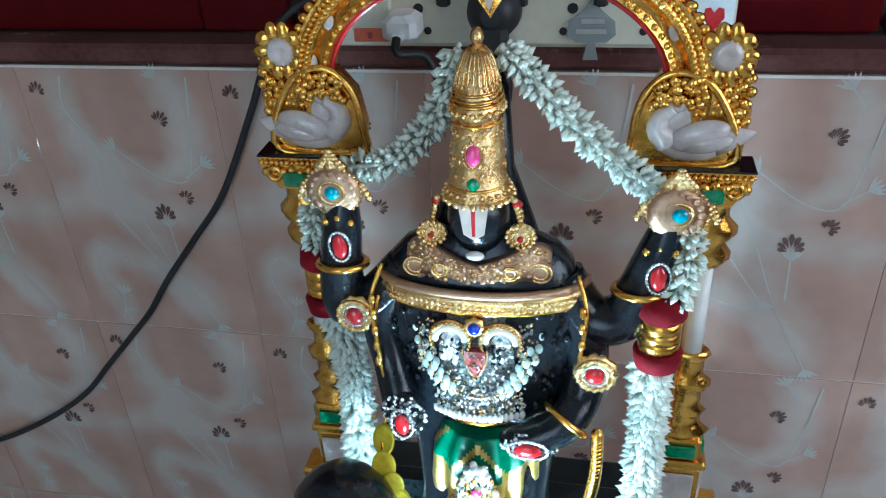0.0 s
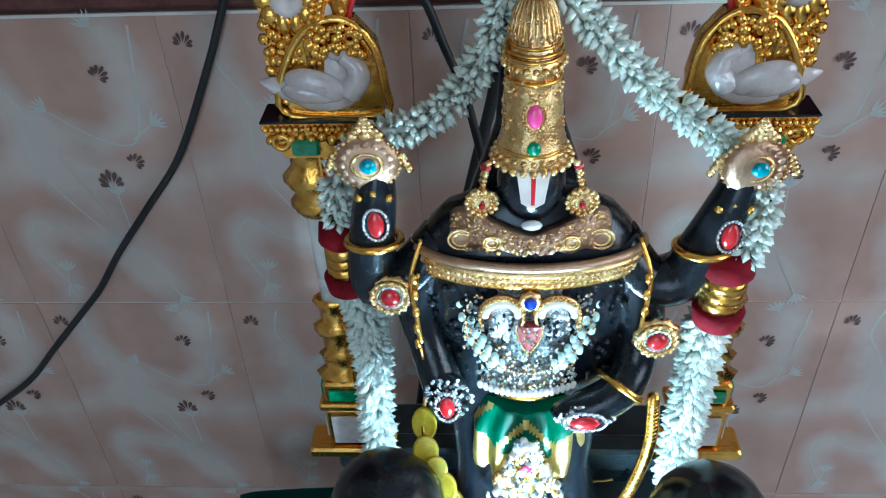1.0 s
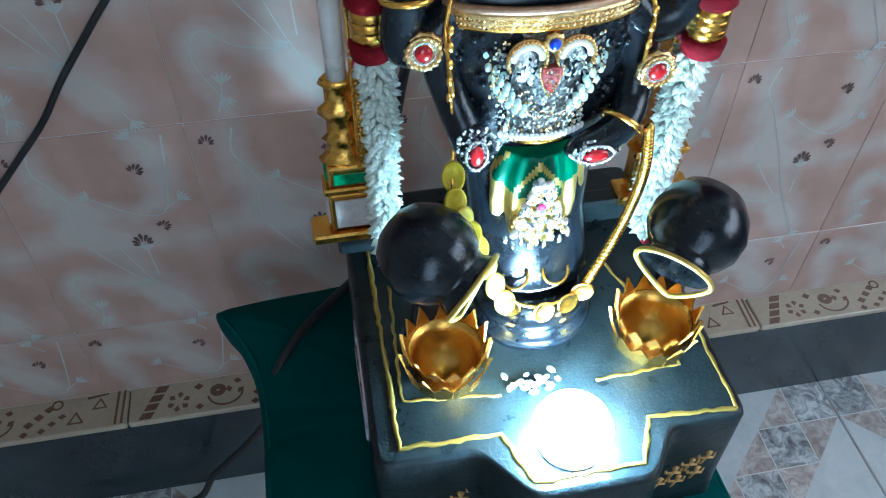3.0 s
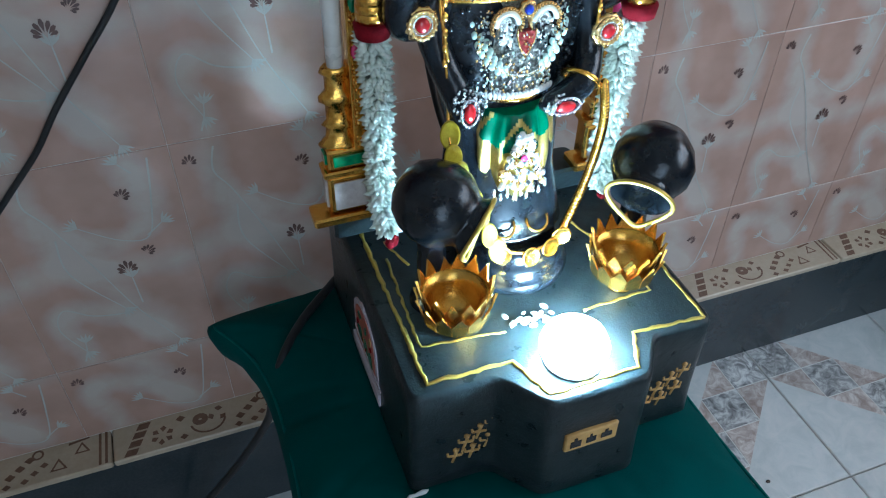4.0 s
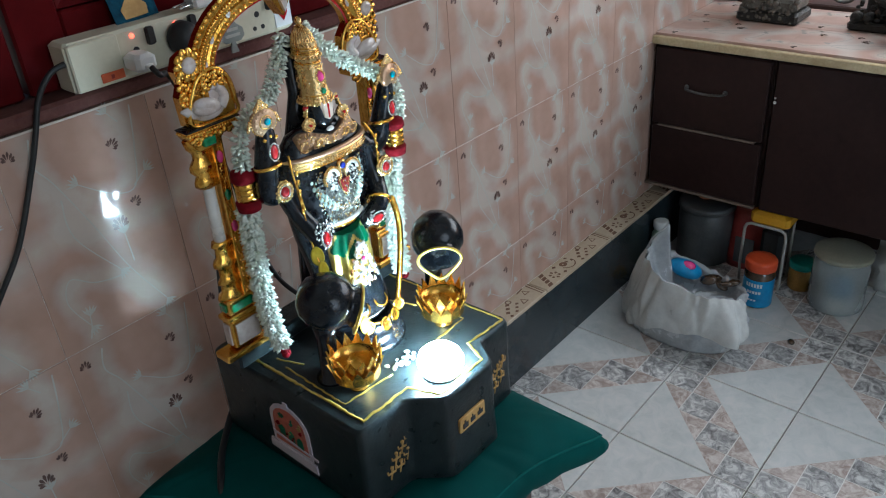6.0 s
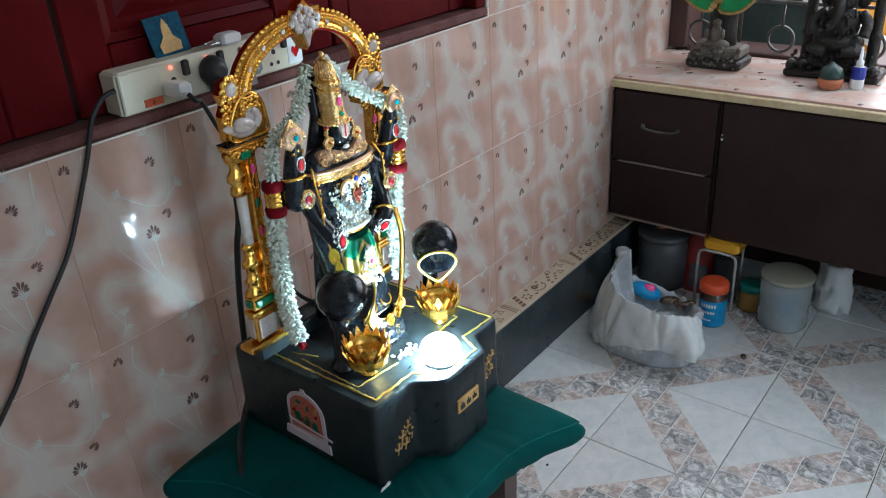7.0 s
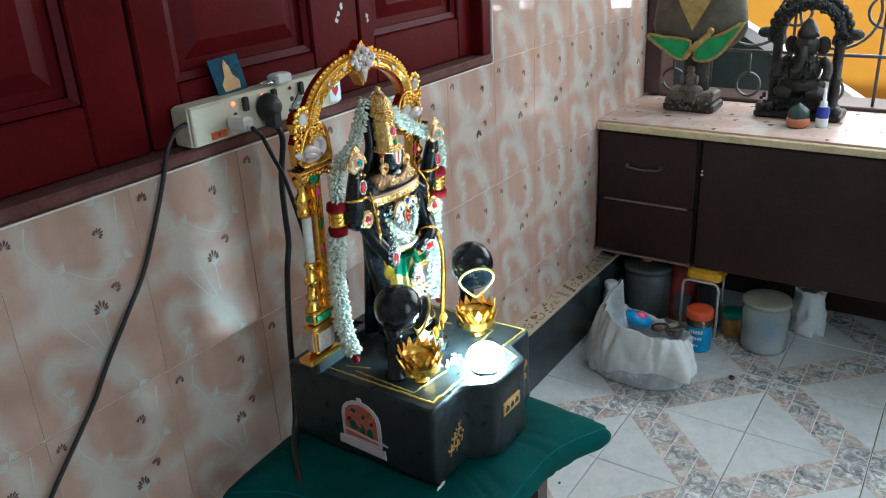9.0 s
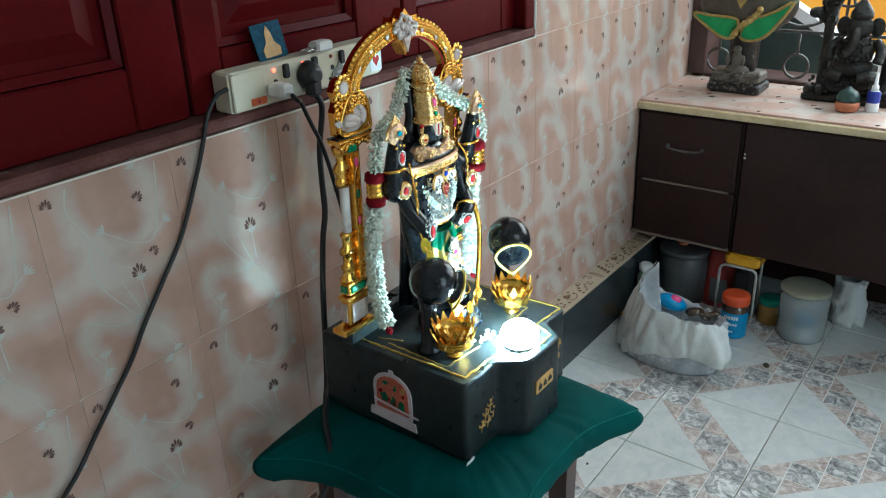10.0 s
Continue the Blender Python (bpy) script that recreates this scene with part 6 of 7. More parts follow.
mt = Matrix.Translation((-0.092, 0.012, SZ1)) @ pose(0, 0, 0, -14, 0, 0) @ pose(0, 0, 0, 0, -3, 0)
plate(bm, [(-0.030, 0.0), (0.030, 0.0), (0.030, 0.056), (-0.030, 0.056)], 0, 0.002, 0, mt)
part("sheet", bm, CARDBLUE, card)
bm = B()
plate(bm, [(-0.016, 0.004), (0.016, 0.004), (0.018, 0.016), (0.008, 0.026), (0.006, 0.040), (0.0, 0.052), (-0.006, 0.040), (-0.008, 0.026), (-0.018, 0.016)], -0.0008, 0, 0, mt)
part("shape", bm, BRASSPAINT, card, "plain ochre printed shape")
spade = thing("spade_tag", (0.022, -0.04, 0.965), "clear plastic spade shaped tag stuck on the extension board", "tag")
bm = B()
mt = Matrix.Translation((0.020, SFY - 0.0005, 0.948))
plate(bm, [(-0.006, -0.004), (0.006, -0.004), (0.003, 0.010), (0.012, 0.010), (0.019, 0.016), (0.018, 0.026), (0.008, 0.034), (0.0, 0.044), (-0.008, 0.034), (-0.018, 0.026), (-0.019, 0.016), (-0.012, 0.010), (-0.003, 0.010)], -0.003, 0, 0, mt)
part("body", bm, MILKY, spade)
bm = B()
for a, b, z in ((-0.012, 0.012, 0.017), (-0.008, 0.010, 0.025)):
    plate(bm, [(a, z), (b, z), (b, z + 0.004), (a, z + 0.004)], -0.0035, -0.003, 0, mt)
part("mark", bm, PALEGREY, spade, "unreadable grey printed bars")
heart = thing("heart_sticker", (0.10, -0.03, 0.975), "white sticker with a small red heart", "sticker")
bm = B()
box(bm, 0.096, 0.126, SFY - 0.0015, SFY + 0.001, 0.958, 1.004, 0, 0.0006)
part("paper", bm, WHITEPLASTIC, heart)
bm = B()
plate(bm, [(0.111 + dx, z) for dx, z in ((0, 0.966), (0.008, 0.977), (0.007, 0.984), (0.003, 0.985), (0, 0.981), (-0.003, 0.985), (-0.007, 0.984), (-0.008, 0.977))], SFY - 0.0022, SFY - 0.0015)
part("heart", bm, RED, heart)

for name, pts, r, label in (
    ("cable", [(S0, -0.008, 0.990), (-0.226, -0.006, 0.984), (-0.249, -0.010, 0.962), (-0.266, -0.012, 0.925), (-0.283, -0.012, 0.888), (-0.326, -0.012, 0.806), (-0.370, -0.012, 0.750), (-0.412, -0.012, 0.698), (-0.442, -0.012, 0.656), (-0.477, -0.012, 0.617), (-0.520, -0.012, 0.570), (-0.556, -0.012, 0.530), (-0.60, -0.012, 0.495), (-0.655, -0.012, 0.460), (-0.72, -0.012, 0.427), (-0.85, -0.014, 0.375), (-1.05, -0.016, 0.36)], 0.0034, "black cable hanging along the tiled wall"),
    ("cable", [(-0.053, -0.030, 0.952), (-0.045, -0.032, 0.928), (-0.055, -0.028, 0.865), (-0.069, -0.040, 0.810), (-0.081, -0.052, 0.765), (-0.098, -0.058, 0.720), (-0.115, -0.064, 0.640), (-0.128, -0.070, 0.545), (-0.148, -0.084, 0.482), (-0.180, -0.112, 0.4755), (-0.222, -0.152, 0.4735), (-0.252, -0.188, 0.466), (-0.272, -0.205, 0.430), (-0.285, -0.165, 0.330), (-0.330, -0.125, 0.210), (-0.395, -0.100, 0.100), (-0.450, -0.085, 0.0065), (-0.60, -0.080, 0.0055)], 0.0050, "thick black cable falling from the plug over the cushion"),
    ("cable", [(-0.128, -0.056, 0.971), (-0.125, -0.066, 0.962), (-0.106, -0.050, 0.954), (-0.090, -0.052, 0.915), (-0.074, -0.056, 0.872), (-0.055, -0.062, 0.780), (-0.042, -0.066, 0.690), (-0.032, -0.080, 0.635), (-0.024, -0.112, 0.6100), (-0.018, -0.150, 0.6095)], 0.0035, "thin black charging cable running down behind the statue"),
):
    ob = thing(name, pts[0], label, "cable")
    bm = B()
    tube(bm, smooth_path(pts, 8), r, 10)
    part("cord", bm, RUBBER, ob)

# a dark sheet added along the foot of the wall under the counter
bm = B()
box(bm, 1.648, 1.664, -1.84, -0.016, 0.002, 0.300, 0, 0.002)
tagged(part("trim", bm, CABINET), "dark upright sheet added at the back under the counter", "board", kind="structure")

# ---- things on the counter ----
bust = B()
bx, by = 1.530, -0.215
box(bust, bx - 0.055, bx + 0.055, by - 0.078, by + 0.078, CTOP, CTOP + 0.028, 0, 0.006)
box(bust, bx - 0.048, bx + 0.050, by - 0.070, by + 0.070, CTOP + 0.028, CTOP + 0.060, 1, 0.012)
ball(bust, (bx - 0.030, by, CTOP + 0.065), 0.030, 1, 14, 8, (0.6, 1.25, 0.6))
ball(bust, (bx - 0.038, by, CTOP + 0.098), 0.020, 1, 12, 8, (0.6, 0.8, 1.3))
ball(bust, (bx - 0.040, by, CTOP + 0.128), 0.012, 1, 12, 8)
rows = []
for z, hx, hy in ((0.055, 0.036, 0.042), (0.10, 0.034, 0.040), (0.145, 0.034, 0.040), (0.160, 0.038, 0.056), (0.180, 0.046, 0.086), (0.202, 0.053, 0.114), (0.225, 0.057, 0.134), (0.250, 0.058, 0.143), (0.290, 0.056, 0.138), (0.350, 0.052, 0.130), (0.400, 0.046, 0.115), (0.430, 0.030, 0.060), (0.460, 0.026, 0.030)):
    rows.append([Vector((bx + 0.010 + hx * math.cos(a), by + hy * math.sin(a), CTOP + z)) for a in np.linspace(0, 2 * math.pi, 24, endpoint=False)])
grid_faces(bust, rows[:5], 0)
grid_faces(bust, rows[4:], 4)
turn_e = Matrix.Translation((bx - 0.049, by, CTOP)) @ pose(0, 0, 0, 0, 0, -90)
LEAF_A = [(0.006, 0.168), (0.040, 0.158), (0.075, 0.172), (0.105, 0.206), (0.146, 0.272), (0.102, 0.246), (0.060, 0.228), (0.026, 0.222)]
LEAF_B = [(-0.012, 0.166), (-0.045, 0.163), (-0.085, 0.186), (-0.140, 0.228), (-0.090, 0.224), (-0.050, 0.222), (-0.004, 0.214)][::-1]
for leaf in (LEAF_A, LEAF_B):
    plate(bust, leaf, -0.006, 0.03, 2, turn_e)
    tube(bust, smooth_path([turn_e @ Vector((x, -0.007, z)) for x, z in leaf], 3, loop=True), 0.0045, 6, 3, loop=True)
for i in range(12):
    t = i / 11
    ball(bust, turn_e @ Vector((-0.014 + 0.070 * t, -0.012, 0.168 + 0.080 * t + 0.006 * math.sin(t * 6))), 0.0085 + 0.002 * (i % 2), 3, 8, 5)
g = random.Random(61)
for i in range(60):
    ball(bust, turn_e @ Vector((g.uniform(-0.075, 0.075), 0.000 + g.uniform(-0.004, 0.004), g.uniform(0.004, 0.062))), g.uniform(0.003, 0.008), 1, 7, 5)
for q in (-1, 1):
    ball(bust, turn_e @ Vector((q * 0.022, -0.004, 0.100)), 0.011, 1, 10, 6, (0.8, 0.6, 1.4))
plate(bust, [(-0.030, 0.300), (0.0, 0.245), (0.030, 0.300), (0.045, 0.330), (-0.045, 0.330)], -0.010, 0.02, 3, turn_e)
tagged(part("bust", bust, [STONE, DUSTYSTONE, LEAFGREEN, OLDGOLD, BROWNSTONE]), "dark stone bust with green and gold collar on dusty base", "statue")

idol = B()
gx, gy = 1.550, -0.523
box(idol, gx - 0.055, gx + 0.055, gy - 0.118, gy + 0.118, CTOP, CTOP + 0.022, 0, 0.008)
box(idol, gx - 0.045, gx + 0.045, gy - 0.062, gy + 0.062, CTOP + 0.022, CTOP + 0.070, 0, 0.010)
ball(idol, (gx - 0.010, gy, CTOP + 0.095), 0.055, 0, 16, 9, (0.85, 1.15, 0.55))
ball(idol, (gx - 0.010, gy, CTOP + 0.140), 0.050, 0, 16, 9, (0.8, 0.95, 0.95))
ball(idol, (gx - 0.012, gy, CTOP + 0.205), 0.034, 0, 14, 9, (0.9, 1.0, 1.05))
for s in (-1, 1):
    ball(idol, (gx, gy + s * 0.042, CTOP + 0.205), 0.024, 0, 12, 7, (0.35, 0.8, 1.1))
    tube(idol, smooth_path([(gx, gy + s * 0.046, CTOP + 0.165), (gx - 0.02, gy + s * 0.064, CTOP + 0.145), (gx - 0.035, gy + s * 0.062, CTOP + 0.115)], 5), 0.014, 8)
    tube(idol, smooth_path([(gx - 0.02, gy + s * 0.02, CTOP + 0.085), (gx - 0.045, gy + s * 0.055, CTOP + 0.080), (gx - 0.05, gy + s * 0.020, CTOP + 0.072)], 5), 0.016, 8)
    lathe(idol, [(0.022, 0.020), (0.024, 0.030), (0.015, 0.040), (0.015, 0.10), (0.020, 0.108), (0.014, 0.118), (0.014, 0.200), (0.021, 0.210), (0.017, 0.225)], (gx + 0.015, gy + s * 0.082, CTOP), 12)
    for k in (-1, 1):
        ball(idol, (gx - 0.040, gy + s * 0.088 + k * 0.014, CTOP + 0.030), 0.019, 0, 10, 6, (1.1, 0.8, 0.8))
    ball(idol, (gx + 0.010, gy + s * 0.118, CTOP + 0.235), 0.020, 0, 10, 6, (0.6, 1.2, 0.8))
tube(idol, smooth_path([(gx - 0.040, gy, CTOP + 0.205), (gx - 0.054, gy, CTOP + 0.175), (gx - 0.056, gy + 0.012, CTOP + 0.145), (gx - 0.060, gy + 0.022, CTOP + 0.135)], 6), 0.011, 9)
torus(idol, (gx - 0.030, gy, CTOP + 0.112), 0.040, 0.007, 0, 20, 7, turn, arc=math.pi, start=math.pi)
lathe(idol, [(0.030, 0.230), (0.028, 0.245), (0.018, 0.262), (0.008, 0.275), (0.002, 0.280)], (gx - 0.008, gy, CTOP), 14)
torus(idol, (gx + 0.018, gy, CTOP + 0.235), 0.082, 0.018, 0, 26, 9, turn, arc=math.pi * 1.2, start=-0.1 * math.pi)
for i in range(17):
    a = math.pi * (i / 16 * 1.1 - 0.05)
    ball(idol, (gx + 0.016, gy + 0.104 * math.cos(a), CTOP + 0.235 + 0.104 * math.sin(a)), 0.013, 0, 8, 5, (0.7, 1, 1))
g = random.Random(51)
for i in range(260):
    # carved beads and leaves over the arch, the seat and the figure
    u = g.random()
    if u < 0.45:
        a, r = math.pi * g.uniform(-0.1, 1.1), g.uniform(0.066, 0.112)
        q = (gx - 0.002 + g.uniform(-0.006, 0.004), gy + r * math.cos(a), CTOP + 0.235 + r * math.sin(a))
    elif u < 0.75:
        q = (gx - 0.050 + g.uniform(-0.006, 0.006), gy + g.uniform(-0.10, 0.10), CTOP + g.uniform(0.012, 0.070))
    else:
        q = (gx - 0.050 + 8.0 * (h := g.uniform(-0.045, 0.045)) ** 2, gy + h, CTOP + g.uniform(0.085, 0.19))
    ball(idol, q, g.uniform(0.003, 0.0065), 0, 7, 5, (0.8, g.uniform(0.7, 1.3), g.uniform(0.7, 1.3)))
tagged(part("idol", idol, STONE), "dark weathered bronze seated idol under an arch", "statue")

pot = thing("lidded_pot", (1.420, -0.545, CTOP), "small terracotta pot with a dark green domed lid", "pot")
bm = B()
lathe(bm, [(0.020, 0), (0.028, 0.006), (0.031, 0.018), (0.029, 0.028)], (1.420, -0.545, CTOP), 22)
part("body", bm, TERRACOTTA, pot)
bm = B()
lathe(bm, [(0.028, 0.028), (0.029, 0.036), (0.024, 0.052), (0.012, 0.060), (0.007, 0.064), (0.003, 0.068)], (1.420, -0.545, CTOP), 22, lobes=8, lobe=0.04)
part("lid", bm, DARKGREENP, pot, "dark green domed lid")
bottle = thing("glue_bottle", (1.446, -0.602, CTOP), "white squeeze bottle with a blue label and nozzle", "bottle")
bm = B()
lathe(bm, [(0.015, 0), (0.0165, 0.003), (0.0165, 0.050), (0.013, 0.056), (0.008, 0.058)], (1.446, -0.602, CTOP), 18)
part("body", bm, WHITEPLASTIC, bottle)
bm = B()
lathe(bm, [(0.0169, 0.026), (0.0169, 0.052), (0.013, 0.0570)], (1.446, -0.602, CTOP), 18, caps=(False, False))
part("label", bm, surface("deep blue label", (0.01, 0.02, 0.22), (0.02, 0.04, 0.30), 0.3), bottle, "deep blue label")
bm = B()
lathe(bm, [(0.009, 0.057), (0.009, 0.070), (0.0045, 0.074), (0.003, 0.105), (0.001, 0.106)], (1.446, -0.602, CTOP), 12)
part("nozzle", bm, WHITEPLASTIC, bottle)

# ---- things on the floor under and before the counter ----
bag = thing("plastic_bag", (1.015, -0.29, 0), "crumpled white plastic bag filled with packets", "bag")


def crease(c, s, t, k):
    """Crumpled film: flat facets that meet in creases, large ones over small ones."""
    v = noise.voronoi(Vector((c * 1.5 + 0.5 * t, s * 1.5, t * 1.1 + k)))[0]
    w = noise.voronoi(Vector((c * 3.6 - 0.8 * t, s * 3.6, t * 2.0 + 2 * k)))[0]
    return 0.018 * (v[1] - v[0] - 0.25) + 0.018 * (v[0] - 0.4) + 0.014 * (w[1] - w[0] - 0.2)


BAGX, BAGY = 1.015, -0.275
RIM_AT = (-60, -10, 40, 58, 74, 84, 98, 125, 160, 200, 235, 262, 300)
RIM_Z = (0.120, 0.118, 0.150, 0.190, 0.262, 0.272, 0.220, 0.192, 0.176, 0.162, 0.156, 0.140, 0.120)


def bag_point(a, t, out, k):
    """A point of the bag's skin; one handle stands up at the wall side, the rim falls towards the room."""
    c, s = math.cos(a), math.sin(a)
    deg = (math.degrees(a) + 60) % 360 - 60
    rim = float(np.interp(deg, RIM_AT, RIM_Z))
    p = 2.4
    hx, hy = 0.102 * (1 - 0.06 * t), 0.136 * (1 - 0.04 * t)
    x, y = hx * math.copysign(abs(c) ** (2 / p), c), hy * math.copysign(abs(s) ** (2 / p), s)
    lean = max(0.0, (rim - 0.15) / 0.12) * t ** 2
    q = (1 + 0.10 * math.sin(math.pi * min(1.0, t * 1.3)) * (1 - t)) * (1 - 0.42 * lean) + (crease(c, s, t, k) * min(1.0, 0.3 + 1.5 * t) + out) / 0.12
    z = 0.002 + (rim - 0.002) * t ** 1.05 + 0.35 * t * crease(s, c, t, k + 4)
    return Vector((BAGX + x * q, BAGY + y * q, max(0.001, z)))


def bag_mesh():
    bm = B()
    n, k = 132, 26
    rings = [[bag_point(2 * math.pi * i / n, j / (k - 1), 0.0, 0.0) for i in range(n)] for j in range(k)]
    for f, dz in ((0.975, -0.001), (0.94, -0.020), (0.85, -0.040), (0.60, -0.040), (0.30, -0.040), (0.05, -0.040)):
        rings.append([Vector((BAGX + (p.x - BAGX) * f, BAGY + (p.y - BAGY) * f, max(0.05, 0.130 + (p.z - 0.130) * max(0.0, f * 2.6 - 1.6) + dz + (0.5 - abs(noise.noise(Vector((p.x * 22 * f, p.y * 30, f * 3))))) * 0.022))) for p in rings[k - 1]])
    grid_faces(bm, rings)
    return bm


def flap_mesh():
    """The upper edge of the bag, turned down over its front and drawn out to a corner."""
    bm = B()
    n, k = 96, 16
    rows = []
    for i in range(n + 1):
        u = i / n
        a = math.radians(84 + 180 * u)
        hem = float(np.interp(u, (0, 0.10, 0.30, 0.45, 0.60, 0.74, 0.85, 0.93, 1.0), (0.30, 0.06, 0.08, 0.24, 0.38, 0.42, 0.33, 0.50, 0.88))) + 0.015 * math.sin(u * 40)
        corner = math.exp(-((u - 0.84) / 0.09) ** 2)
        row = []
        for j in range(k):
            v = j / (k - 1)
            t = 1.0 - (1.0 - hem) * v
            puff = 0.003 + 0.010 * math.sin(v * math.pi * 0.8) + 0.030 * corner * v + 0.8 * crease(math.cos(a), math.sin(a), t, 0.15 * v) * v
            row.append(bag_point(a, t, puff, 0.15 * v) + Vector((0, 0, 0.004 * (1 - v))))
        rows.append(row)
    inner = [[p + (Vector((BAGX, BAGY, p.z)) - p).normalized() * 0.0012 for p in r] for r in rows]
    for grid, turn_over in ((rows, False), (inner, True)):
        vs = [[bm.verts.new(p) for p in r] for r in grid]
        for i in range(n):
            for j in range(k - 1):
                q = (vs[i][j], vs[i][j + 1], vs[i + 1][j + 1], vs[i + 1][j])
                bm.faces.new(q if turn_over else q[::-1]).smooth = True
    return bm


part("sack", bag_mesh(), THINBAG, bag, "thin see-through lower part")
part("flap", flap_mesh(), POLYBAG, bag, "turned down crumpled edge")
bm = B()
ball(bm, (1.060, -0.242, 0.138), 0.034, 0, 14, 8, (1.1, 1.3, 0.65), pose(0, 0, 0, 20, 10, 30))
pk = part("packet", bm, BLUEP, bag, "blue printed packet")
bm = B()
ball(bm, (1.052, -0.252, 0.154), 0.013, 0, 10, 6, (1.2, 1.5, 0.9))
part("patch", bm, PINK, pk, "pink printed patch")
g = random.Random(14)
for i in range(5):
    bm = B()
    ball(bm, (1.082 + g.uniform(-0.02, 0.015), -0.314 + g.uniform(-0.055, 0.04), 0.116 + g.uniform(0, 0.010)), g.uniform(0.010, 0.015), 0, 9, 6, (1.3, 1.6, 0.6), pose(0, 0, 0, g.uniform(-30, 30), g.uniform(-30, 30), 0))
    part("packet", bm, DARKGLASS, bag, "dark shiny packet")


def jar(name, c, r, h, body, lid, label, category, lid_h=0.022, band=None):
    ob = thing(name, c, label, category)
    bm = B()
    lathe(bm, [(r * 0.90, 0.0), (r, 0.006), (r, h * 0.86), (r * 0.92, h * 0.94), (r * 0.84, h)], c, 24)
    part("body", bm, body, ob)
    bm = B()
    lathe(bm, [(r * 0.95, h - 0.002), (r * 1.03, h), (r * 1.03, h + lid_h * 0.8), (r * 0.96, h + lid_h), (r * 0.6, h + lid_h * 1.02)], c, 24, lobes=24, lobe=0.012)
    part("lid", bm, lid, ob)
    if band:
        bm = B()
        lathe(bm, [(r * 1.008, h * 0.04), (r * 1.012, h * 0.06), (r * 1.012, h * 0.76), (r * 1.008, h * 0.78)], c, 24, caps=(False, False))
        lab = part("label", bm, band, ob, "bright blue printed label")
        bm = B()
        for z, a0, a1, hh in ((0.60, 150, 212, 0.011), (0.42, 158, 204, 0.008), (0.22, 166, 196, 0.005)):
            for a in range(a0, a1, 11):
                p, q = math.radians(a), math.radians(a + 8)
                m_ = [Vector((c[0] + r * 1.022 * math.cos(w), c[1] + r * 1.022 * math.sin(w), c[2] + h * z + dz)) for w, dz in ((p, 0), (q, 0), (q, hh), (p, hh))]
                bm.faces.new([bm.verts.new(v) for v in m_])
        part("print", bm, WHITEPLASTIC, lab, "white unreadable printing")
    return ob


jar("jar", (1.218, -0.376, 0), 0.038, 0.108, DARKGLASS, ORANGEP, "jar with an orange red lid and a blue label", "jar", 0.026, BLUEP)
jar("jar", (1.350, -0.442, 0), 0.032, 0.065, OCHRE, TEALLID, "small jar with a teal lid and ochre contents", "jar", 0.018)
jar("bucket", (1.365, -0.160, 0), 0.075, 0.165, GREYPLASTIC, GREYPLASTIC, "dark grey plastic bucket with a lid under the counter", "bucket", 0.016)
tub = jar("tub", (1.318, -0.542, 0), 0.067, 0.150, MILKY, CREAMLID, "milky clear plastic tub with a lid and blue contents", "tub", 0.011)
bm = B()
lathe(bm, [(0.050, 0.004), (0.060, 0.010), (0.060, 0.030), (0.002, 0.034)], (1.318, -0.542, 0), 20)
part("powder", bm, WHITEPLASTIC, tub, "white powder at the bottom")
bm = B()
ball(bm, (1.318, -0.549, 0.060), 0.024, 0, 12, 8, (1, 1.3, 1.3))
part("contents", bm, BLUEP, tub, "blue scoop inside")
bm = B()
lathe(bm, [(0.0, 0.135), (0.012, 0.182), (0.017, 0.182), (0.018, 0.190), (0.010, 0.196)], (1.375, -0.148, 0), 12)
tagged(part("knob", bm, TERRACOTTA), "brown cloth knot lying on the bucket lid", "knot")
spray = thing("bottle", (1.235, -0.086, 0), "pale bottle with a ribbed white cap by the wall", "bottle")
bm = B()
lathe(bm, [(0.022, 0), (0.024, 0.004), (0.024, 0.11), (0.018, 0.125), (0.012, 0.13)], (1.235, -0.086, 0), 16)
part("body", bm, PALEGREEN, spray)
bm = B()
lathe(bm, [(0.019, 0.128), (0.020, 0.130), (0.020, 0.150), (0.016, 0.152)], (1.235, -0.086, 0), 20, lobes=10, lobe=0.06)
part("cap", bm, WHITEPLASTIC, spray)
pack = thing("packet", (1.365, -0.275, 0), "red and grey foil packet standing upright", "packet")
bm = B()
rows = []
for z, hx, hy in ((0.001, 0.022, 0.045), (0.04, 0.026, 0.046), (0.12, 0.020, 0.045), (0.17, 0.006, 0.046), (0.185, 0.002, 0.046)):
    rows.append([Vector((1.372 + hx * math.cos(a) + 0.10 * z, -0.275 + hy * math.copysign(abs(math.sin(a)) ** 0.6, math.sin(a)), z)) for a in np.linspace(0, 2 * math.pi, 20, endpoint=False)])
grid_faces(bm, rows)
part("pouch", bm, REDPACK, pack)
bm = B()
box(bm, 1.349, 1.351, -0.308, -0.255, 0.02, 0.10, 0, 0.0005)
part("label", bm, GREYPLASTIC, pack, "grey printed panel")
stand = thing("plastic_holder", (1.335, -0.36, 0), "yellow topped plastic holder with a grey frame", "holder")
bm = B()
box(bm, 1.292, 1.385, -0.408, -0.306, 0.182, 0.222, 0, 0.012)
part("top", bm, YELLOWP, stand)
bm = B()
tube(bm, [Vector((1.291, y, z)) for y, z in ((-0.404, 0.006), (-0.406, 0.060), (-0.405, 0.165), (-0.401, 0.178), (-0.390, 0.184), (-0.312, 0.184), (-0.301, 0.178), (-0.297, 0.165), (-0.296, 0.060), (-0.298, 0.006))], 0.0042, 8)
for y in (-0.396, -0.308):
    rod(bm, (1.378, y, 0), (1.378, y, 0.186), 0.004, seg=8)
part("frame", bm, PALEGREY, stand, "rounded pale grey front frame")
bm = B()
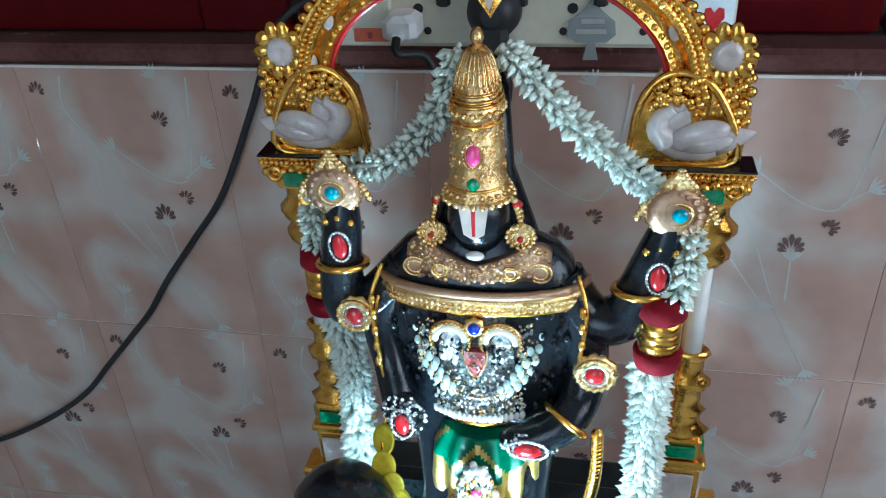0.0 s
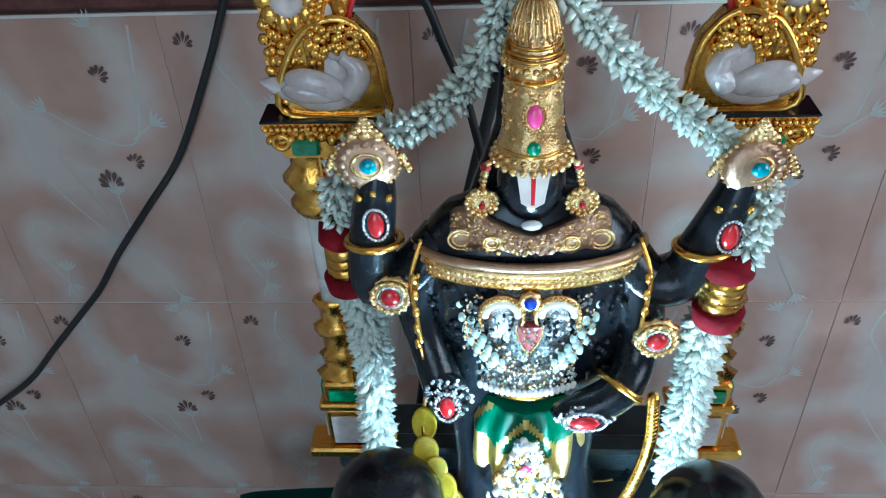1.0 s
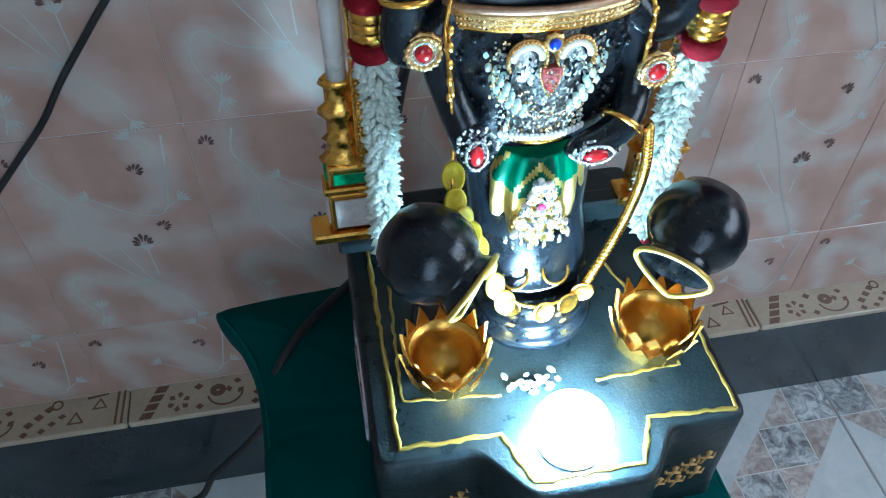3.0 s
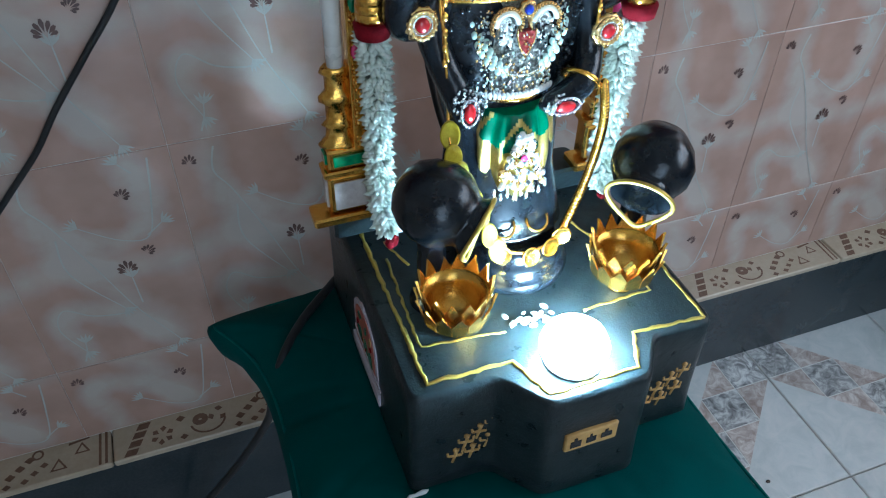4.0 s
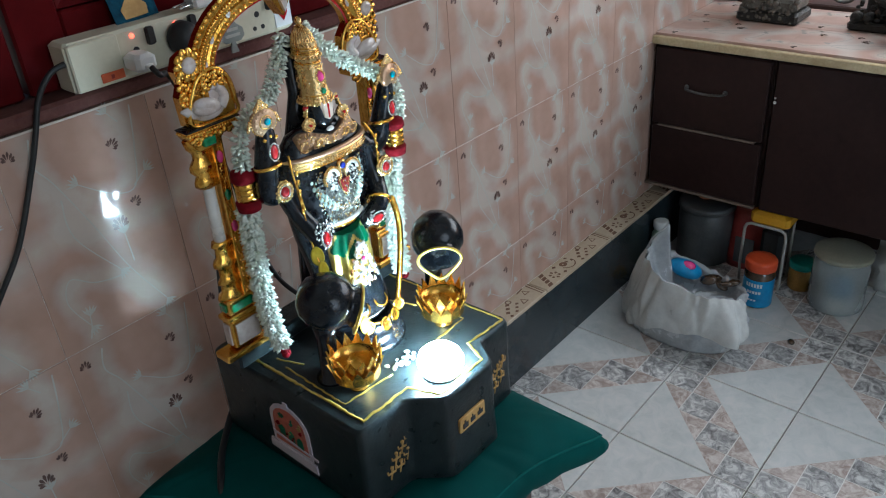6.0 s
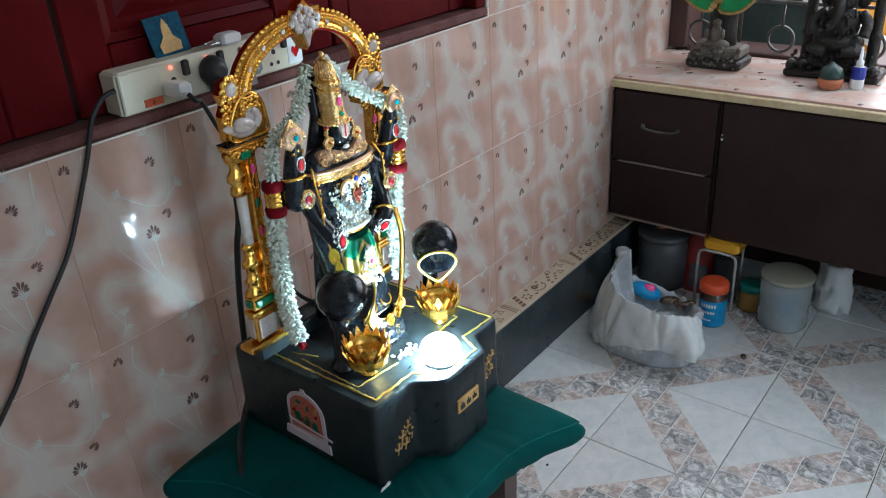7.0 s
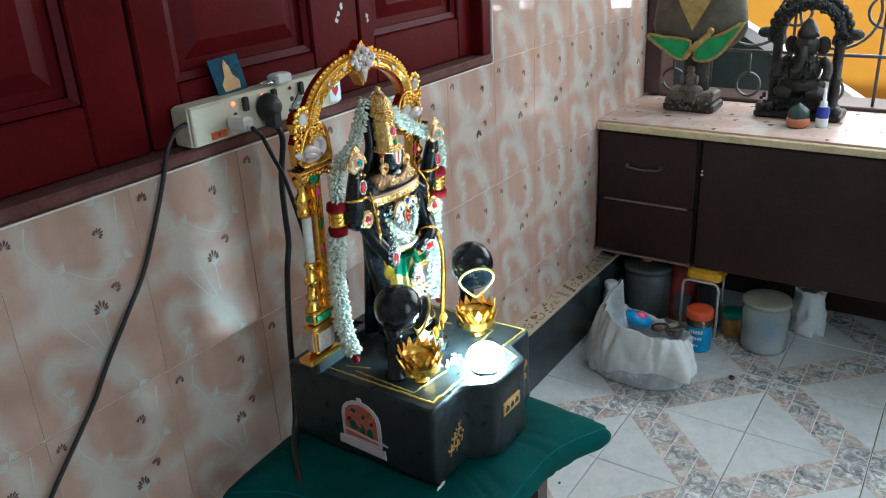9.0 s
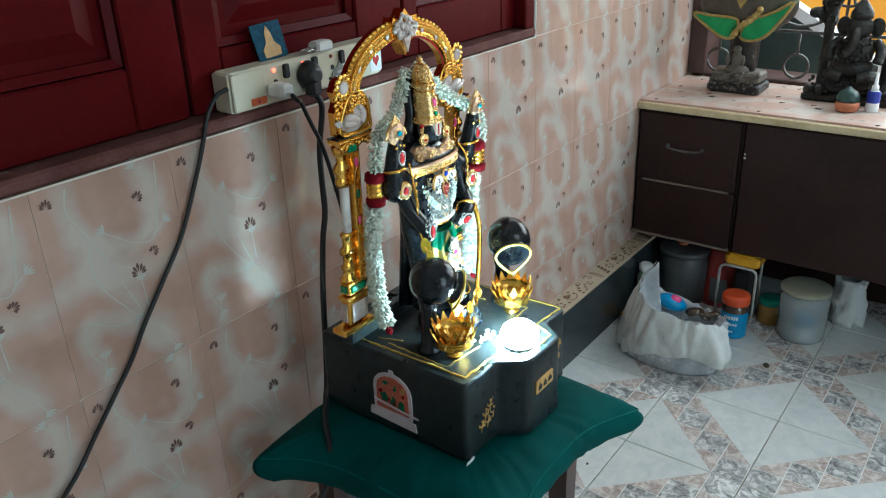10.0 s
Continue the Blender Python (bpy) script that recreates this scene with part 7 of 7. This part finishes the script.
box(bm, 1.320, 1.367, -0.388, -0.332, 0.002, 0.16, 0, 0.010)
part("box", bm, RUBBER, stand, "dark box inside the frame")
sack = thing("packet", (1.475, -0.632, 0), "crumpled white plastic packet under the counter", "packet")
bm = B()
rows = []
for j in range(9):
    t = j / 8
    ring = []
    for i in range(28):
        a = 2 * math.pi * i / 28
        c, s = math.cos(a), math.sin(a)
        k = 1 + 0.9 * (0.4 - abs(noise.noise(Vector((c * 2.2, s * 2.2, t * 3 + 5))))) + 0.25 * noise.noise(Vector((c * 5, s * 5, t * 7)))
        ring.append(Vector((1.480 + 0.036 * c * k * (1 - 0.4 * t), -0.632 + 0.045 * s * k * (1 - 0.25 * t), 0.001 + 0.14 * t + 0.02 * t * noise.noise(Vector((c * 4, s * 4, 2))))))
    rows.append(ring)
grid_faces(bm, rows)
part("sack", bm, POLYBAG, sack)
fruit = thing("lemon", (1.120, -0.084, 0), "small yellow lemon on the floor by the skirting", "fruit")
bm = B()
ball(bm, (1.120, -0.084, 0.020), 0.020, 0, 14, 9, (1.3, 1, 1))
part("peel", bm, YELLOWP, fruit)
scrap = thing("paper_scrap", (-0.166, -0.393, CUSH_TOP), "torn silvery paper scrap at the foot of the pedestal", "paper")
bm = B()
plate(bm, [(-0.184, 0.4728), (-0.181, 0.4775), (-0.175, 0.4765), (-0.169, 0.4795), (-0.163, 0.4770), (-0.166, 0.4728)][::-1], -0.4020, -0.4005)
part("sheet", bm, WHITEPLASTIC, scrap)
seed = thing("pebble", (0.443, -0.295, 0), "tiny dark seed on a pale floor tile", "pebble")
bm = B()
ball(bm, (0.443, -0.295, 0.002), 0.0035, 0, 8, 5, (1.2, 0.9, 0.6))
part("stone", bm, DARKGLASS, seed)
seed = thing("pebble", (1.090, -0.514, 0), "small dark pebble on the floor tiles", "pebble")
bm = B()
ball(bm, (1.090, -0.514, 0.005), 0.009, 0, 10, 6, (1.3, 0.9, 0.5), pose(0, 0, 0, 0, 0, 30))
part("stone", bm, DARKGLASS, seed)

# ---- floor tiles: pale corners and a mosaic band across each ----
F, FX, FY = 0.281, 0.857, -0.612


def floor_tile_mesh():
    me_bm = B()
    g = 0.0012
    q = F / 4
    box(me_bm, g, F - g, g, F - g, -0.008, 0.0, 3, 0.0012)
    def piece(pts, mi, gap=0.0013):
        c = sum((Vector(p) for p in pts), Vector((0, 0))) / len(pts)
        lo, hi = [], []
        for p in pts:
            d = Vector(p) - c
            r = c + d * (1 - gap / max(0.004, d.length) * 1.3)
            lo.append(Vector((r.x, r.y, -0.0005)))
            hi.append(Vector((r.x, r.y, 0.0005)))
        grid_faces(me_bm, [lo, hi], mi, False)
    e = 0.0018
    piece([(e, e), (3 * q, e), (e, 3 * q)], 0)
    piece([(F - e, F - e), (q, F - e), (F - e, q)], 0)
    for i in range(4):
        x, y = (3 - i) * q, i * q
        piece([(max(x, e), max(y, e)), (min(x + q, F - e), max(y, e)), (min(x + q, F - e), min(y + q, F - e)), (max(x, e), min(y + q, F - e))], 1)
    for i in range(3):
        x, y = (2 - i) * q, i * q
        piece([(x + q, y), (x + q, y + q), (x, y + q)], 2)
        x, y = (3 - i) * q, (i + 1) * q
        piece([(x, y), (x + q, y), (x, y + q)], 2)
    return me_bm


first = part("floor_tile", floor_tile_mesh(), [PALE, SLATE, ROSE, FLINE], floor)
first.matrix_parent_inverse = Matrix()
used = False
for i in range(-12, 4):
    for j in range(-8, 4):
        x, y = FX + i * F, FY + j * F
        if x + F > EAST + 0.28 or y + F > 0.35 or x < WEST - 0.1 or y < SOUTH - 0.12:
            continue
        ob = first if not used else new("floor_tile", first.data)
        used = True
        ob.parent = floor
        if (i + j) % 2 == 0:
            ob.location = (x, y, 0)
        else:
            ob.location, ob.rotation_euler = (x + F, y, 0), (0, 0, math.pi / 2)

# ---- wall tiles ----
WX = -0.32


def fan(bm, cx, cz, r, turn_deg):
    """A printed shell: narrow blades spread from a point."""
    n = 7
    for i in range(n):
        a = math.radians(turn_deg + 90 + (i - (n - 1) / 2) * 24)
        d, s = Vector((math.cos(a), math.sin(a))), Vector((-math.sin(a), math.cos(a)))
        L = r * (1.0 - 0.10 * abs(i - 3) ** 1.2)
        base = Vector((cx, cz)) - Vector((math.cos(math.radians(turn_deg + 90)), math.sin(math.radians(turn_deg + 90)))) * r * 0.4
        w = r * 0.135
        pts = [base + d * L * 0.28, base + d * L * 0.8 + s * w, base + d * L * 1.05 + s * w * 0.5, base + d * L * 1.05 - s * w * 0.5, base + d * L * 0.8 - s * w]
        f = bm.faces.new([bm.verts.new((p.x, -0.0050 - 0.00001 * i, p.y)) for p in pts])
        f.material_index = 1


SPRIGS = (
    [(0.176, 0.290), (0.169, 0.239), (0.156, 0.186), (0.125, 0.187), (0.085, 0.215)],
    [(0.046, 0.289), (0.041, 0.257), (0.058, 0.226), (0.088, 0.155), (0.117, 0.080), (0.154, 0.011)],
    [(0.059, 0.205), (0.060, 0.152), (0.104, 0.084)],
    [(0.118, 0.082), (0.101, 0.076), (0.066, 0.083), (0.037, 0.101), (0.025, 0.071), (0.044, 0.027)],
    [(0.038, 0.010), (0.044, 0.027), (0.046, 0.041)],
    [(0.125, 0.087), (0.123, 0.129)],
    [(0.156, 0.274), (0.145, 0.288)],
    [(0.154, 0.187), (0.172, 0.201)],
)


def sprig(bm, pts, cut, h):
    """A thin pale stem with a few feathered leaves, printed flat."""
    path = smooth_path([(x, 0, z - cut) for x, z in pts], 6)
    if min(p.z for p in path) < 0.006 or max(p.z for p in path) > h - 0.006:
        return
    k = len(path)
    def flat(ps, mi=2):
        y = -0.00432 - 0.000008 * (len(bm.faces) % 60)
        bm.faces.new([bm.verts.new((p.x, y, p.z)) for p in ps]).material_index = mi
    for i in range(k - 1):
        a, b = path[i], path[i + 1]
        d = (b - a).normalized()
        sd = Vector((-d.z, 0, d.x))
        w0, w1 = 0.0011 * (1 - 0.5 * i / k), 0.0011 * (1 - 0.5 * (i + 1) / k)
        flat((a - sd * w0, b - sd * w1, b + sd * w1, a + sd * w0))
    tip, d = path[-1], (path[-1] - path[-3]).normalized()
    sd = Vector((-d.z, 0, d.x))
    for t in (-1.0, -0.55, -0.15, 0.25, 0.7):
        v = (d + sd * t).normalized()
        u = Vector((-v.z, 0, v.x))
        flat((tip, tip + v * 0.009 - u * 0.0016, tip + v * 0.016, tip + v * 0.009 + u * 0.0016))


FANS = ((0.018, 0.276, 0.0125, -12), (0.141, 0.249, 0.0130, -40), (0.150, 0.166, 0.0125, -50), (0.121, 0.146, 0.0175, 4), (0.129, 0.018, 0.0150, -16))


def wall_tile_mesh(w, h, cut=0.0):
    """A glazed tile with bevelled edges; cut is the height lost at its foot."""
    bm = B()
    box(bm, 0.0003, w - 0.0003, -0.0042, 0.007, 0.0005, h - 0.0005, 0, 0.0005)
    for x, z, r, a in FANS:
        if z - cut - r > 0.004 and z - cut + r < h and x + r < w:
            fan(bm, x, z - cut, r, a)
    for pts in SPRIGS:
        sprig(bm, pts, cut, h)
    return bm


rows = [(0.196, 0.134, 0.166), (0.33, 0.30, 0.0), (0.63, 0.30, 0.0), (0.93, 0.30, 0.0), (1.23, 0.30, 0.0)]
for z0, h, cut in rows:
    first = None
    for i in range(-10, 10):
        x = WX + 0.2 * i
        if x + 0.2 > EAST + 0.02 or x < WEST - 0.05:
            continue
        if z0 >= SILL_Z and x + 0.1 < 0.676:
            continue
        if first is None:
            first = part("wall_tile", wall_tile_mesh(0.2, h, cut), [TILE, FAN, SPRIG], wall_north)
            first.matrix_parent_inverse = Matrix()
            ob = first
        else:
            ob = new("wall_tile", first.data)
            ob.parent = wall_north
        ob.location = (x, 0, z0)

# the counter is laid with the same tile
first = None
for i in range(2):
    for j in list(range(8)) + [-1]:
        if first is None:
            first = part("counter_tile", wall_tile_mesh(0.188, 0.3), [WORNTILE, FAN, SPRIG], counter)
            first.matrix_parent_inverse = Matrix.Translation(-counter.location)
            ob = first
        elif j < 0:
            ob = part("counter_tile", wall_tile_mesh(0.188, 0.022, 0.002), [WORNTILE, FAN, SPRIG], counter)
            ob.matrix_parent_inverse = first.matrix_parent_inverse
        else:
            ob = new("counter_tile", first.data)
            ob.parent, ob.matrix_parent_inverse = counter, first.matrix_parent_inverse
        ob.location, ob.rotation_euler = (CX + 0.010 + 0.188 * i, -0.326 - 0.297 * j if j >= 0 else -0.028, CT + 0.0220), (-math.pi / 2, 0, 0)
